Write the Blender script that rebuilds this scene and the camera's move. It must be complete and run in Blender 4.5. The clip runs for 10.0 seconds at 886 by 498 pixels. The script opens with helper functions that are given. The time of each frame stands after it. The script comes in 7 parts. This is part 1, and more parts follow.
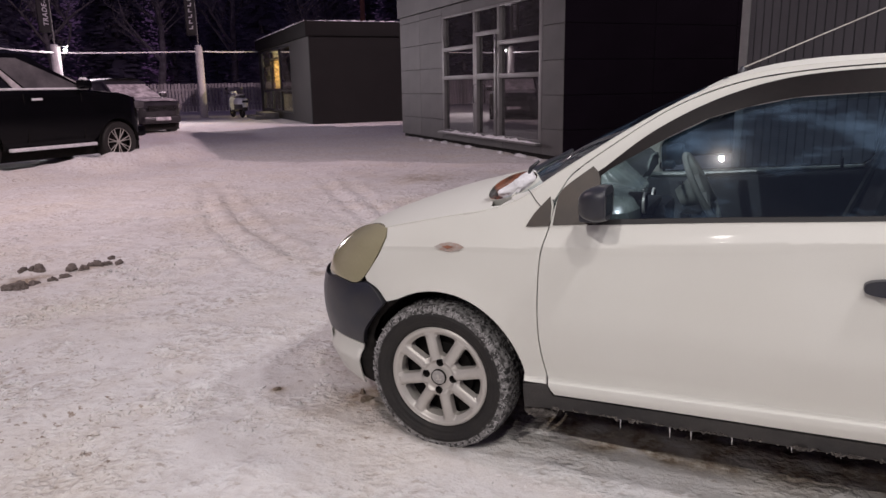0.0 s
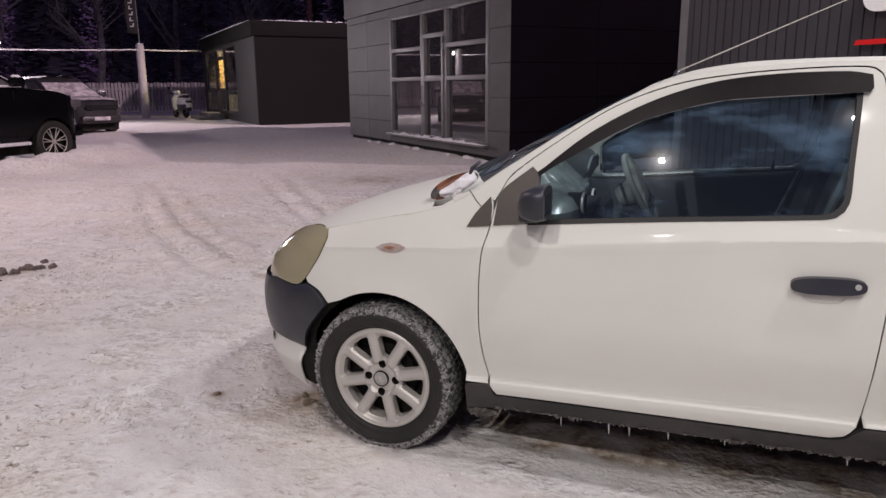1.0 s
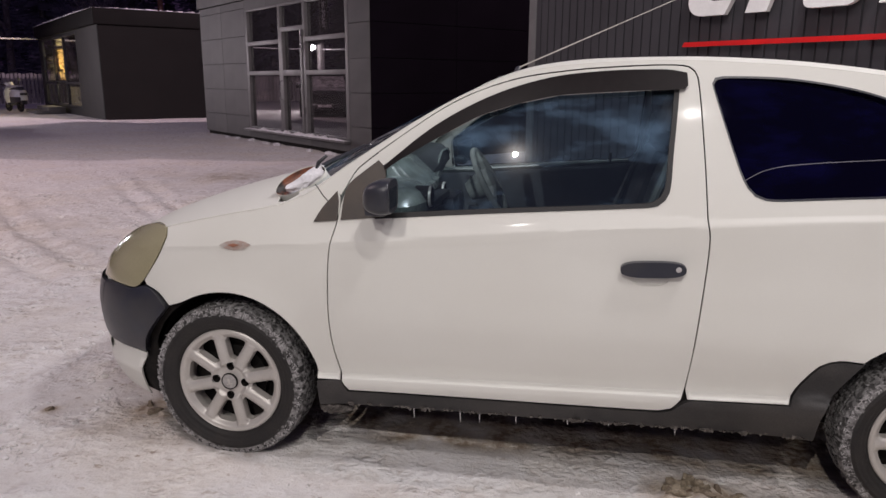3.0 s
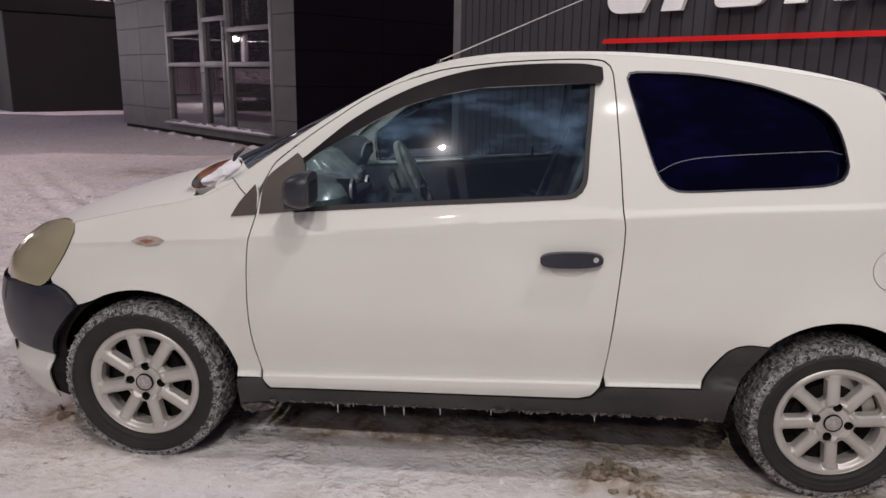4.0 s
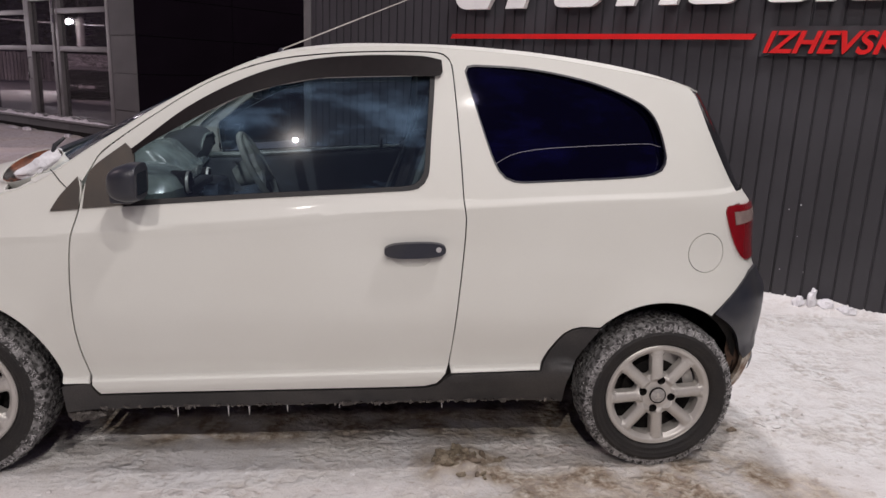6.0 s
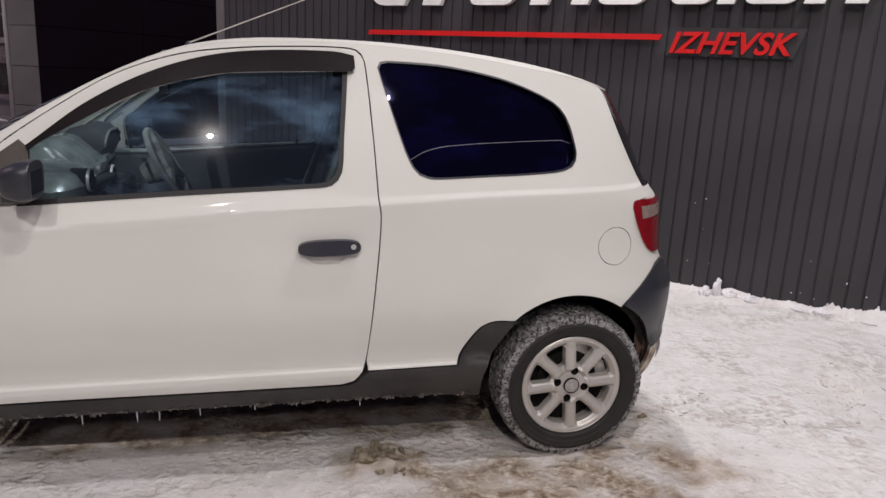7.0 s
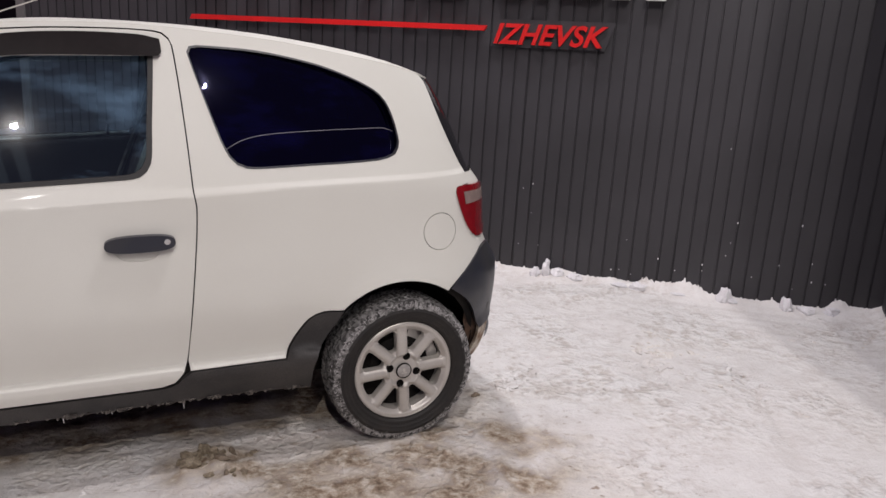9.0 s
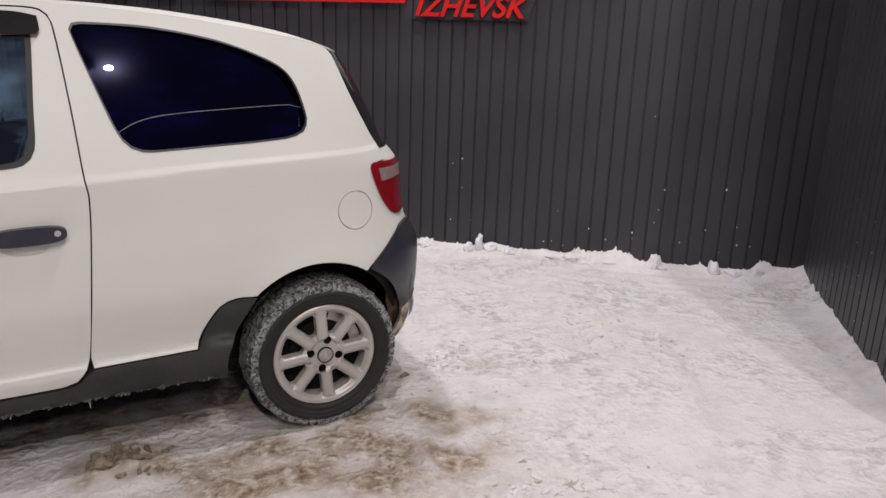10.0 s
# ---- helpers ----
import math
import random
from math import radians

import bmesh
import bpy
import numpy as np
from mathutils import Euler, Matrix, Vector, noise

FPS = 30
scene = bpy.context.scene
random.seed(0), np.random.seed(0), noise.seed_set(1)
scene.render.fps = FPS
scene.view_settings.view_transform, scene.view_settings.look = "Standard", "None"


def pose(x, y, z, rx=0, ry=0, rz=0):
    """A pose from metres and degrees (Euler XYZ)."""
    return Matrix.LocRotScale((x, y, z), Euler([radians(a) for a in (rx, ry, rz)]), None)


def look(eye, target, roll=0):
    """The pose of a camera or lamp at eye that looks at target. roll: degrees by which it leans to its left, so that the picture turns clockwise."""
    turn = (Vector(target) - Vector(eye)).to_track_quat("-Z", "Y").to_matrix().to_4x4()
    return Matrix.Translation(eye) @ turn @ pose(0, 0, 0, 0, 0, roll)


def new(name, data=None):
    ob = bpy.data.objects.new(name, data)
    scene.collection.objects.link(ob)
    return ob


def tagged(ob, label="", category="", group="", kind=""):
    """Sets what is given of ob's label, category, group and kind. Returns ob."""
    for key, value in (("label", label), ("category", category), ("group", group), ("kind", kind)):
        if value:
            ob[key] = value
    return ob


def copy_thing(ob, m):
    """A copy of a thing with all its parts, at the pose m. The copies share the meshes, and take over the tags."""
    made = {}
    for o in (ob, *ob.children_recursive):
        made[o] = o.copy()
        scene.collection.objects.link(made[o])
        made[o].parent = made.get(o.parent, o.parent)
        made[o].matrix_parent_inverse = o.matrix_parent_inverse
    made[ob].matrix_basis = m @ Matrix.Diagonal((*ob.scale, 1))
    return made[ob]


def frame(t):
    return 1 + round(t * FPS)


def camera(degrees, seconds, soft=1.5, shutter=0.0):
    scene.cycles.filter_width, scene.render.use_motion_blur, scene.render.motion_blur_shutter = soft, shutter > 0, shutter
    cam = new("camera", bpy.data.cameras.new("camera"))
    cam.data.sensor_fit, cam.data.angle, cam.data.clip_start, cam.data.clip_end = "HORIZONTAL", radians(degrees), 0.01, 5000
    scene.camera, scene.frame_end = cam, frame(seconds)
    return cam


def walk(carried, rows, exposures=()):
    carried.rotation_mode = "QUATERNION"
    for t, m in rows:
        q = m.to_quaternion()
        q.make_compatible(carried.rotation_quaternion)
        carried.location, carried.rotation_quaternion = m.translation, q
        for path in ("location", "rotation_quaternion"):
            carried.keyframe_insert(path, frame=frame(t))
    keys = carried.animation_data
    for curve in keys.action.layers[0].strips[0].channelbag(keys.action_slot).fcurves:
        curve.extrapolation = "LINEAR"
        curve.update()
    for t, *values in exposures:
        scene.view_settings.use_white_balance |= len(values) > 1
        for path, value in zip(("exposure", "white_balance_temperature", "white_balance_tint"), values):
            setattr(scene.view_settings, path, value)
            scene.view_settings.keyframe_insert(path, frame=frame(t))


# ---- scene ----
cam = camera(63.2, 10.0)
PATH = [
    (0, (0.274, 0.019, 1.391), (-0.57, 1.777, 0.948), -1.0),
    (0.5, (0.283, 0.041, 1.384), (-0.507, 1.824, 0.942), -0.7),
    (1, (0.3, 0.036, 1.383), (-0.417, 1.851, 0.944), -0.4),
    (1.5, (0.315, 0.043, 1.381), (-0.322, 1.888, 0.943), -0.3),
    (2, (0.333, 0.047, 1.38), (-0.219, 1.919, 0.942), -0.1),
    (2.5, (0.353, 0.054, 1.378), (-0.11, 1.949, 0.936), 0.1),
    (4, (0.397, 0.073, 1.366), (0.219, 2.011, 0.905), 1.0),
    (4.5, (0.412, 0.074, 1.365), (0.327, 2.017, 0.899), 1.3),
    (5, (0.427, 0.073, 1.364), (0.435, 2.018, 0.896), 1.7),
    (6.5, (0.474, 0.075, 1.359), (0.777, 1.996, 0.891), 2.6),
    (7, (0.489, 0.069, 1.362), (0.897, 1.97, 0.894), 2.9),
    (7.5, (0.508, 0.07, 1.36), (1.021, 1.946, 0.894), 3.2),
    (8, (0.525, 0.064, 1.362), (1.14, 1.909, 0.896), 3.5),
    (8.5, (0.543, 0.054, 1.361), (1.256, 1.864, 0.897), 3.6),
    (9, (0.569, 0.05, 1.357), (1.371, 1.82, 0.886), 3.5),
    (9.5, (0.597, 0.042, 1.359), (1.469, 1.774, 0.868), 3.0),
    (10, (0.695, 0.059, 1.344), (1.622, 1.752, 0.821), 2.0),
]
walk(cam, [(t, look(eye, target, roll)) for t, eye, target, roll in PATH],
     [(0.0, 0.07), (2.0, 0.05), (4.0, -0.01), (10.0, -0.02)])

# ---- world and lamps ----
LOT = Matrix.Translation((4.7, 2.85, 0)) @ Matrix.Rotation(radians(-42), 4, "Z")


def lot(x, y, z=0.0):
    """A place in the yard's own axes: x along the ribbed wall from its inner corner, y into it."""
    return LOT @ Vector((x, y, z))


world = bpy.data.worlds.new("night_sky")
scene.world = world
world.use_nodes = True
wn = world.node_tree
wn.nodes["Background"].inputs[1].default_value = 1.0
wco = wn.nodes.new("ShaderNodeTexCoord")
wsep = wn.nodes.new("ShaderNodeSeparateXYZ")
wramp = wn.nodes.new("ShaderNodeValToRGB")
wn.links.new(wco.outputs["Generated"], wsep.inputs[0])
wn.links.new(wsep.outputs["Z"], wramp.inputs[0])
wn.links.new(wramp.outputs[0], wn.nodes["Background"].inputs[0])
wramp.color_ramp.elements[0].position, wramp.color_ramp.elements[0].color = 0.0, (0.044, 0.020, 0.056, 1)
wramp.color_ramp.elements[1].position, wramp.color_ramp.elements[1].color = 0.4, (0.052, 0.040, 0.080, 1)


def lamp(name, place, target, watts, colour, size, spread=180):
    d = bpy.data.lights.new(name, "AREA")
    d.energy, d.color, d.shape, d.size, d.spread = watts, colour, "DISK", size, radians(spread)
    ob = new(name, d)
    ob.matrix_world = look(place, target)
    return ob


lamp("floodlight_over_yard", (-1.35, -6.0, 7.6), (0, 2.5, 0.5), 278, (1.0, 0.93, 0.90), 0.10)
lamp("floodlight_across_yard", (-0.3, -9.0, 6.8), (0.2, 2.4, 0.3), 160, (1.0, 0.92, 0.895), 0.9)
lamp("floodlight_on_eaves", (1.49, -2.2, 5.5), (0.3, 1.9, 0.2), 38, (1.0, 0.935, 0.92), 0.07)
lamp("floodlight_on_canopy", (2.2, -1.9, 7.4), (0.5, 2.2, 0.2), 118, (1.0, 0.935, 0.92), 0.12)
lamp("floodlight_over_corner", (2.30, 2.08, 5.6), (2.5, 2.5, 0.0), 100, (1.0, 0.95, 0.98), 0.3)
lamp("floodlight_over_sign", lot(-3.2, -0.85, 4.5), lot(-3.2, -0.6, 0.0), 75, (1.0, 0.95, 0.98), 0.3)
# Unseen lamp added to fill the left of the yard with pinkish light.
lamp("left_yard_fill", (-9.5, 3.5, 8.5), (-7.5, 8.0, 0.0), 280, (1.0, 0.79, 0.81), 0.5, 125)
lamp("mast_light_behind_hall", lot(6.0, 24.5, 25.0), lot(-34, -5.0, 0.0), 1000, (1.0, 0.74, 0.84), 0.8, 40)
lamp("yard_pole_lamp", lot(-35.4, -7.45, 3.05), lot(-24, -2, 0.8), 450, (1.0, 0.88, 0.95), 0.22)

# ---- materials ----


def mat(name, colour, rough=0.6, metal=0.0, vary=0.15, scale=6.0, fine=60.0, bump=0.0, bump_scale=None, coat=0.0,
        second=None, amount=0.5, contrast=0.12, spec=0.5, per_object=0.0, coat_rough=0.06):
    """A surface with two scales of variation: large stains (towards second) and fine grain, and relief."""
    m = bpy.data.materials.new(name)
    m.use_nodes = True
    n, l = m.node_tree.nodes, m.node_tree.links
    p = n["Principled BSDF"]
    p.inputs["Roughness"].default_value, p.inputs["Metallic"].default_value = rough, metal
    p.inputs["Coat Weight"].default_value = coat
    p.inputs["Coat Roughness"].default_value = coat_rough
    p.inputs["Specular IOR Level"].default_value = spec
    co = n.new("ShaderNodeTexCoord")
    big = n.new("ShaderNodeTexNoise")
    big.inputs["Scale"].default_value, big.inputs["Detail"].default_value = scale, 6
    small = n.new("ShaderNodeTexNoise")
    small.inputs["Scale"].default_value, small.inputs["Detail"].default_value = fine, 4
    for t in (big, small):
        l.new(co.outputs["Object"], t.inputs["Vector"])
    ramp = n.new("ShaderNodeValToRGB")
    ramp.color_ramp.elements[0].position, ramp.color_ramp.elements[1].position = 0.5 - contrast, 0.5 + contrast
    c2 = second or tuple(c * 0.7 for c in colour)
    ramp.color_ramp.elements[0].color = (*colour, 1)
    ramp.color_ramp.elements[1].color = (*[a + (b - a) * amount for a, b in zip(colour, c2)], 1)
    l.new(big.outputs["Fac"], ramp.inputs[0])
    hsv = n.new("ShaderNodeHueSaturation")
    val = n.new("ShaderNodeMapRange")
    val.inputs["From Min"].default_value, val.inputs["From Max"].default_value = 0.3, 0.7
    val.inputs["To Min"].default_value, val.inputs["To Max"].default_value = 1 - vary, 1 + vary
    l.new(small.outputs["Fac"], val.inputs["Value"])
    if per_object:
        info = n.new("ShaderNodeObjectInfo")
        mr = n.new("ShaderNodeMapRange")
        mr.inputs["To Min"].default_value, mr.inputs["To Max"].default_value = 1 - per_object, 1 + per_object
        l.new(info.outputs["Random"], mr.inputs["Value"])
        mul = n.new("ShaderNodeMath")
        mul.operation = "MULTIPLY"
        l.new(val.outputs[0], mul.inputs[0]), l.new(mr.outputs[0], mul.inputs[1])
        l.new(mul.outputs[0], hsv.inputs["Value"])
    else:
        l.new(val.outputs[0], hsv.inputs["Value"])
    l.new(ramp.outputs[0], hsv.inputs["Color"])
    l.new(hsv.outputs[0], p.inputs["Base Color"])
    if bump:
        b = n.new("ShaderNodeBump")
        b.inputs["Strength"].default_value, b.inputs["Distance"].default_value = 1.0, bump
        t = small
        if bump_scale:
            t = n.new("ShaderNodeTexNoise")
            t.inputs["Scale"].default_value, t.inputs["Detail"].default_value = bump_scale, 5
            l.new(co.outputs["Object"], t.inputs["Vector"])
        l.new(t.outputs["Fac"], b.inputs["Height"])
        l.new(b.outputs[0], p.inputs["Normal"])
    return m


def glass(name, colour, rough=0.0, alpha_mix=0.5, gloss=(0.95, 0.95, 0.95), film=None, film_share=0.06, smear=0.0, slab=False, film_least=0.08):
    """A thin pane: tinted see-through with a mirror sheen that grows at grazing angles, and a film in wipes, for grease
    and for painted haze.
    """
    m = bpy.data.materials.new(name)
    m.use_nodes = True
    n, l = m.node_tree.nodes, m.node_tree.links
    n.remove(n["Principled BSDF"])
    tr, gl, mix, fr = (n.new("ShaderNodeBsdf" + k) if k != "Mix" else n.new("ShaderNodeMixShader") for k in ("Transparent", "Glossy", "Mix", "Refraction"))
    n.remove(fr)
    fr = n.new("ShaderNodeFresnel")
    fr.inputs[0].default_value = 1.5
    if slab:
        # a pane with two faces: the same sheen from either side
        lw, pw, ma = n.new("ShaderNodeLayerWeight"), n.new("ShaderNodeMath"), n.new("ShaderNodeMath")
        lw.inputs[0].default_value = 0.5
        pw.operation, pw.inputs[1].default_value = "POWER", 5.0
        ma.operation, ma.inputs[1].default_value, ma.inputs[2].default_value = "MULTIPLY_ADD", 0.9, 0.04
        l.new(lw.outputs["Facing"], pw.inputs[0]), l.new(pw.outputs[0], ma.inputs[0])
        n.remove(fr)
        fr = ma
    boost = n.new("ShaderNodeMath")
    boost.operation, boost.inputs[1].default_value, boost.use_clamp = "MULTIPLY", alpha_mix * 2, True
    tr.inputs[0].default_value = (*colour, 1)
    gl.inputs[0].default_value = (*gloss, 1)
    gl.inputs["Roughness"].default_value = rough
    l.new(fr.outputs[0], boost.inputs[0])
    l.new(boost.outputs[0], mix.inputs[0])
    l.new(tr.outputs[0], mix.inputs[1]), l.new(gl.outputs[0], mix.inputs[2])
    last = mix
    if smear:
        soft, sm = n.new("ShaderNodeBsdfGlossy"), n.new("ShaderNodeMixShader")
        soft.inputs["Roughness"].default_value, soft.inputs[0].default_value, sm.inputs[0].default_value = 0.11, (*gloss, 1), smear
        l.new(gl.outputs[0], sm.inputs[1]), l.new(soft.outputs[0], sm.inputs[2]), l.new(sm.outputs[0], mix.inputs[2])
    if film:
        df, co, nz, mp, mr, add = (n.new("ShaderNode" + k) for k in ("BsdfDiffuse", "TexCoord", "TexNoise", "Mapping", "MapRange", "MixShader"))
        df.inputs[0].default_value = (*film, 1)
        mp.inputs["Scale"].default_value, mp.inputs["Rotation"].default_value = (2.2, 2.2, 6.0), (0, 0.35, 0)
        nz.inputs["Scale"].default_value, nz.inputs["Detail"].default_value, nz.inputs["Roughness"].default_value = 1.6, 7, 0.62
        mr.inputs["From Min"].default_value, mr.inputs["From Max"].default_value = 0.48, 0.76
        mr.inputs["To Min"].default_value, mr.inputs["To Max"].default_value = film_least * film_share, film_share
        l.new(co.outputs["Object"], mp.inputs["Vector"]), l.new(mp.outputs[0], nz.inputs["Vector"]), l.new(nz.outputs["Fac"], mr.inputs["Value"])
        l.new(mr.outputs[0], add.inputs[0]), l.new(mix.outputs[0], add.inputs[1]), l.new(df.outputs[0], add.inputs[2])
        last = add
    l.new(last.outputs[0], n["Material Output"].inputs[0])
    return m


def cloth_lit_through(name, colour):
    """Thin curtain cloth that lets light through."""
    m = mat(name, colour, 0.9, vary=0.08, scale=3, fine=40)
    n, l = m.node_tree.nodes, m.node_tree.links
    tr, mx = n.new("ShaderNodeBsdfTranslucent"), n.new("ShaderNodeMixShader")
    tr.inputs[0].default_value, mx.inputs[0].default_value = (*colour, 1), 0.7
    l.new(n["Principled BSDF"].outputs[0], mx.inputs[1]), l.new(tr.outputs[0], mx.inputs[2])
    l.new(mx.outputs[0], n["Material Output"].inputs[0])
    return m


def glow(name, colour, strength):
    m = bpy.data.materials.new(name)
    m.use_nodes = True
    p = m.node_tree.nodes["Principled BSDF"]
    p.inputs["Base Color"].default_value = (*colour, 1)
    p.inputs["Emission Color"].default_value = (*colour, 1)
    p.inputs["Emission Strength"].default_value = strength
    return m


M_PAINT = mat("white_car_paint", (0.69, 0.69, 0.64), 0.42, vary=0.015, scale=2.2, fine=420, coat=0.05, spec=0.14, coat_rough=0.075, second=(0.61, 0.597, 0.54), amount=0.5, contrast=0.3)
M_BLACK = mat("black_bumper_plastic", (0.024, 0.026, 0.036), 0.36, vary=0.12, scale=9, fine=500, bump=0.0004, second=(0.05, 0.048, 0.046), amount=0.5)
M_SILL = mat("dusty_sill_plastic", (0.022, 0.021, 0.021), 0.6, vary=0.25, scale=7, fine=220, bump=0.0008, second=(0.055, 0.050, 0.046), amount=0.6)
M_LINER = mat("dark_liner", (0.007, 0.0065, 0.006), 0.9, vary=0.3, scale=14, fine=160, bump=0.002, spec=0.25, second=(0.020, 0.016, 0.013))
M_RUST = mat("rusty_steel", (0.16, 0.062, 0.028), 0.85, vary=0.3, scale=22, fine=200, bump=0.001, second=(0.24, 0.13, 0.07), amount=0.8)
M_RIM = mat("silver_alloy", (0.54, 0.52, 0.485), 0.38, 0.30, vary=0.05, scale=11, fine=300, second=(0.43, 0.40, 0.36), amount=0.6, contrast=0.2)
M_TYRE = mat("tyre_rubber", (0.0095, 0.009, 0.009), 0.7, vary=0.4, scale=17, fine=260, bump=0.002, second=(0.030, 0.025, 0.021), amount=0.6, contrast=0.25)
M_TREAD = mat("snowy_tread", (0.30, 0.293, 0.288), 0.85, vary=0.3, scale=46, fine=300, bump=0.003, second=(0.05, 0.048, 0.046), amount=0.95, contrast=0.10)
M_LUG = mat("scuffed_lug_rubber", (0.026, 0.025, 0.024), 0.8, vary=0.4, scale=70, fine=320, bump=0.002, second=(0.45, 0.44, 0.43), amount=0.38, contrast=0.05)
M_CAKE = mat("caked_tyre_snow", (0.44, 0.43, 0.425), 0.8, vary=0.15, scale=60, fine=300)
M_LITTER = mat("rusty_leaf_litter", (0.24, 0.085, 0.045), 0.5, vary=0.25, scale=17, fine=120, bump=0.002, second=(0.022, 0.018, 0.016), amount=1.0, contrast=0.07)
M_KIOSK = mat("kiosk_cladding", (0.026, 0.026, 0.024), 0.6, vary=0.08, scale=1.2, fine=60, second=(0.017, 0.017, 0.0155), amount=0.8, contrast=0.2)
# Kiosk cladding again, with the shade of side and fascia put into it.
M_KIOSKSHADE = mat("shaded_kiosk_cladding", (0.011, 0.0105, 0.010), 0.7, vary=0.08, scale=1.2, fine=60, spec=0.1)
M_FILM = mat("film_edge", (0.16, 0.155, 0.18), 0.5)
M_CLOD = mat("dirty_frozen_slush", (0.11, 0.085, 0.075), 0.85, vary=0.35, scale=40, fine=200, bump=0.004, second=(0.27, 0.225, 0.20), amount=0.6, contrast=0.2)
M_EARTH = mat("frozen_brown_slush", (0.19, 0.15, 0.10), 0.7, vary=0.35, scale=60, fine=200, bump=0.003, second=(0.38, 0.33, 0.25), amount=0.5, contrast=0.2)
M_GRIT = mat("gritty_snow", (0.25, 0.20, 0.15), 0.85, vary=0.3, scale=30, fine=200, bump=0.003, second=(0.10, 0.075, 0.05), amount=0.8)
M_ROOM = mat("pale_room_paint", (0.55, 0.52, 0.45), 0.8, vary=0.05)
M_BLIND = cloth_lit_through("yellow_blind", (0.86, 0.72, 0.46))
M_HALFCURTAIN = cloth_lit_through("pale_half_curtain", (0.62, 0.60, 0.50))
M_MAST = mat("rusty_mast_paint", (0.22, 0.10, 0.07), 0.8, vary=0.2, scale=3)
M_CAP = mat("dull_hub_cap", (0.42, 0.405, 0.385), 0.5, 0.2, vary=0.1, scale=60, fine=300, second=(0.22, 0.21, 0.20))
M_DIRT = mat("frozen_dirt", (0.05, 0.043, 0.038), 0.9, vary=0.3, scale=25, fine=160, bump=0.004, second=(0.24, 0.22, 0.20), amount=0.6)
G_CLEAR = glass("clear_shop_glass", (0.85, 0.86, 0.86), 0.0, 0.5, slab=True)
M_CHROME = mat("bright_metal", (0.6, 0.6, 0.6), 0.18, 1.0, vary=0.05)
M_WALL = mat("graphite_sheet_steel", (0.045, 0.0432, 0.0486), 0.46, 0.0, vary=0.06, scale=1.3, fine=90, second=(0.022, 0.021, 0.0235), amount=0.8, contrast=0.25, per_object=0.03)
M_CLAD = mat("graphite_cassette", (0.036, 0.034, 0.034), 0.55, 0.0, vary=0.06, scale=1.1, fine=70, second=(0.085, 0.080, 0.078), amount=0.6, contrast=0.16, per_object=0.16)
# Darker copy of the cassette: the side walls' shade is put into its colour.
M_SHADECLAD = mat("shaded_cassette", (0.0085, 0.0062, 0.0098), 0.8, vary=0.1, scale=1.5, fine=60, per_object=0.04, spec=0.03)
M_FRAME = mat("grey_window_frame", (0.15, 0.146, 0.146), 0.45, 0.2, vary=0.08, scale=5, fine=100)
M_RED = mat("red_sign_plastic", (0.62, 0.012, 0.012), 0.35, vary=0.04, scale=4, fine=80)
M_WHITE = mat("white_sign_plastic", (0.80, 0.79, 0.77), 0.4, vary=0.03, scale=3, fine=60)
M_SNOWCAP = mat("clean_snow", (0.80, 0.79, 0.81), 0.8, vary=0.06, scale=9, fine=90, bump=0.006, bump_scale=60)
M_CONCRETE = mat("frosted_concrete", (0.55, 0.52, 0.53), 0.85, vary=0.15, scale=8, fine=70, bump=0.002)
M_SEAT = mat("dark_seat_cloth", (0.05, 0.053, 0.055), 0.9, vary=0.2, scale=20, fine=400)
M_DASH = mat("grey_dash_plastic", (0.24, 0.27, 0.25), 0.20, vary=0.12, scale=14, fine=300, second=(0.07, 0.075, 0.07), amount=0.7, contrast=0.2)
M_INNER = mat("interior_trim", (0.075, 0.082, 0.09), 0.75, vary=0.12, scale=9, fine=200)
M_SEAL = mat("black_window_rubber", (0.012, 0.0115, 0.012), 0.6, vary=0.2, scale=20, fine=200)
M_ARCHRUST = mat("rusty_arch_metal", (0.085, 0.045, 0.025), 0.85, vary=0.35, scale=18, fine=160, bump=0.002, second=(0.02, 0.016, 0.014), amount=0.7, contrast=0.2)
M_VISOR = mat("smoked_acrylic", (0.008, 0.006, 0.0068), 0.30, vary=0.12, scale=5, fine=60, spec=0.06, second=(0.017, 0.012, 0.013), contrast=0.2)
M_CORNER = mat("faded_corner_plastic", (0.036, 0.028, 0.022), 0.42, vary=0.1, scale=7, fine=300, second=(0.070, 0.050, 0.034))
M_WHEELGRIP = mat("grey_steering_plastic", (0.36, 0.38, 0.35), 0.5, vary=0.1, scale=9, fine=200)
M_DARKGLASS = mat("dark_vehicle_glass", (0.010, 0.010, 0.013), 0.08, vary=0.1)
M_RUSTEDGE = mat("rust_stained_paint", (0.62, 0.57, 0.48), 0.7, vary=0.2, scale=22, fine=160, bump=0.001, second=(0.17, 0.085, 0.035), amount=0.95, contrast=0.14)
G_WINDOW = glass("car_window_glass", (0.58, 0.72, 0.79), 0.0, 0.9, film=(0.25, 0.42, 0.62), film_share=0.34, smear=0.016, film_least=0.05)
G_TINT = glass("tinted_window_glass", (0.004, 0.004, 0.03), 0.0, 0.75, (0.55, 0.55, 1.0), film=(0.02, 0.02, 0.22), film_share=0.11, smear=0.03)
# Shop panes: the grey film paints in haze of the reflected sky.
G_PANE = glass("shop_pane_glass", (0.30, 0.30, 0.32), 0.0, 1.0, film=(0.30, 0.28, 0.29), film_share=0.10, film_least=0.5)


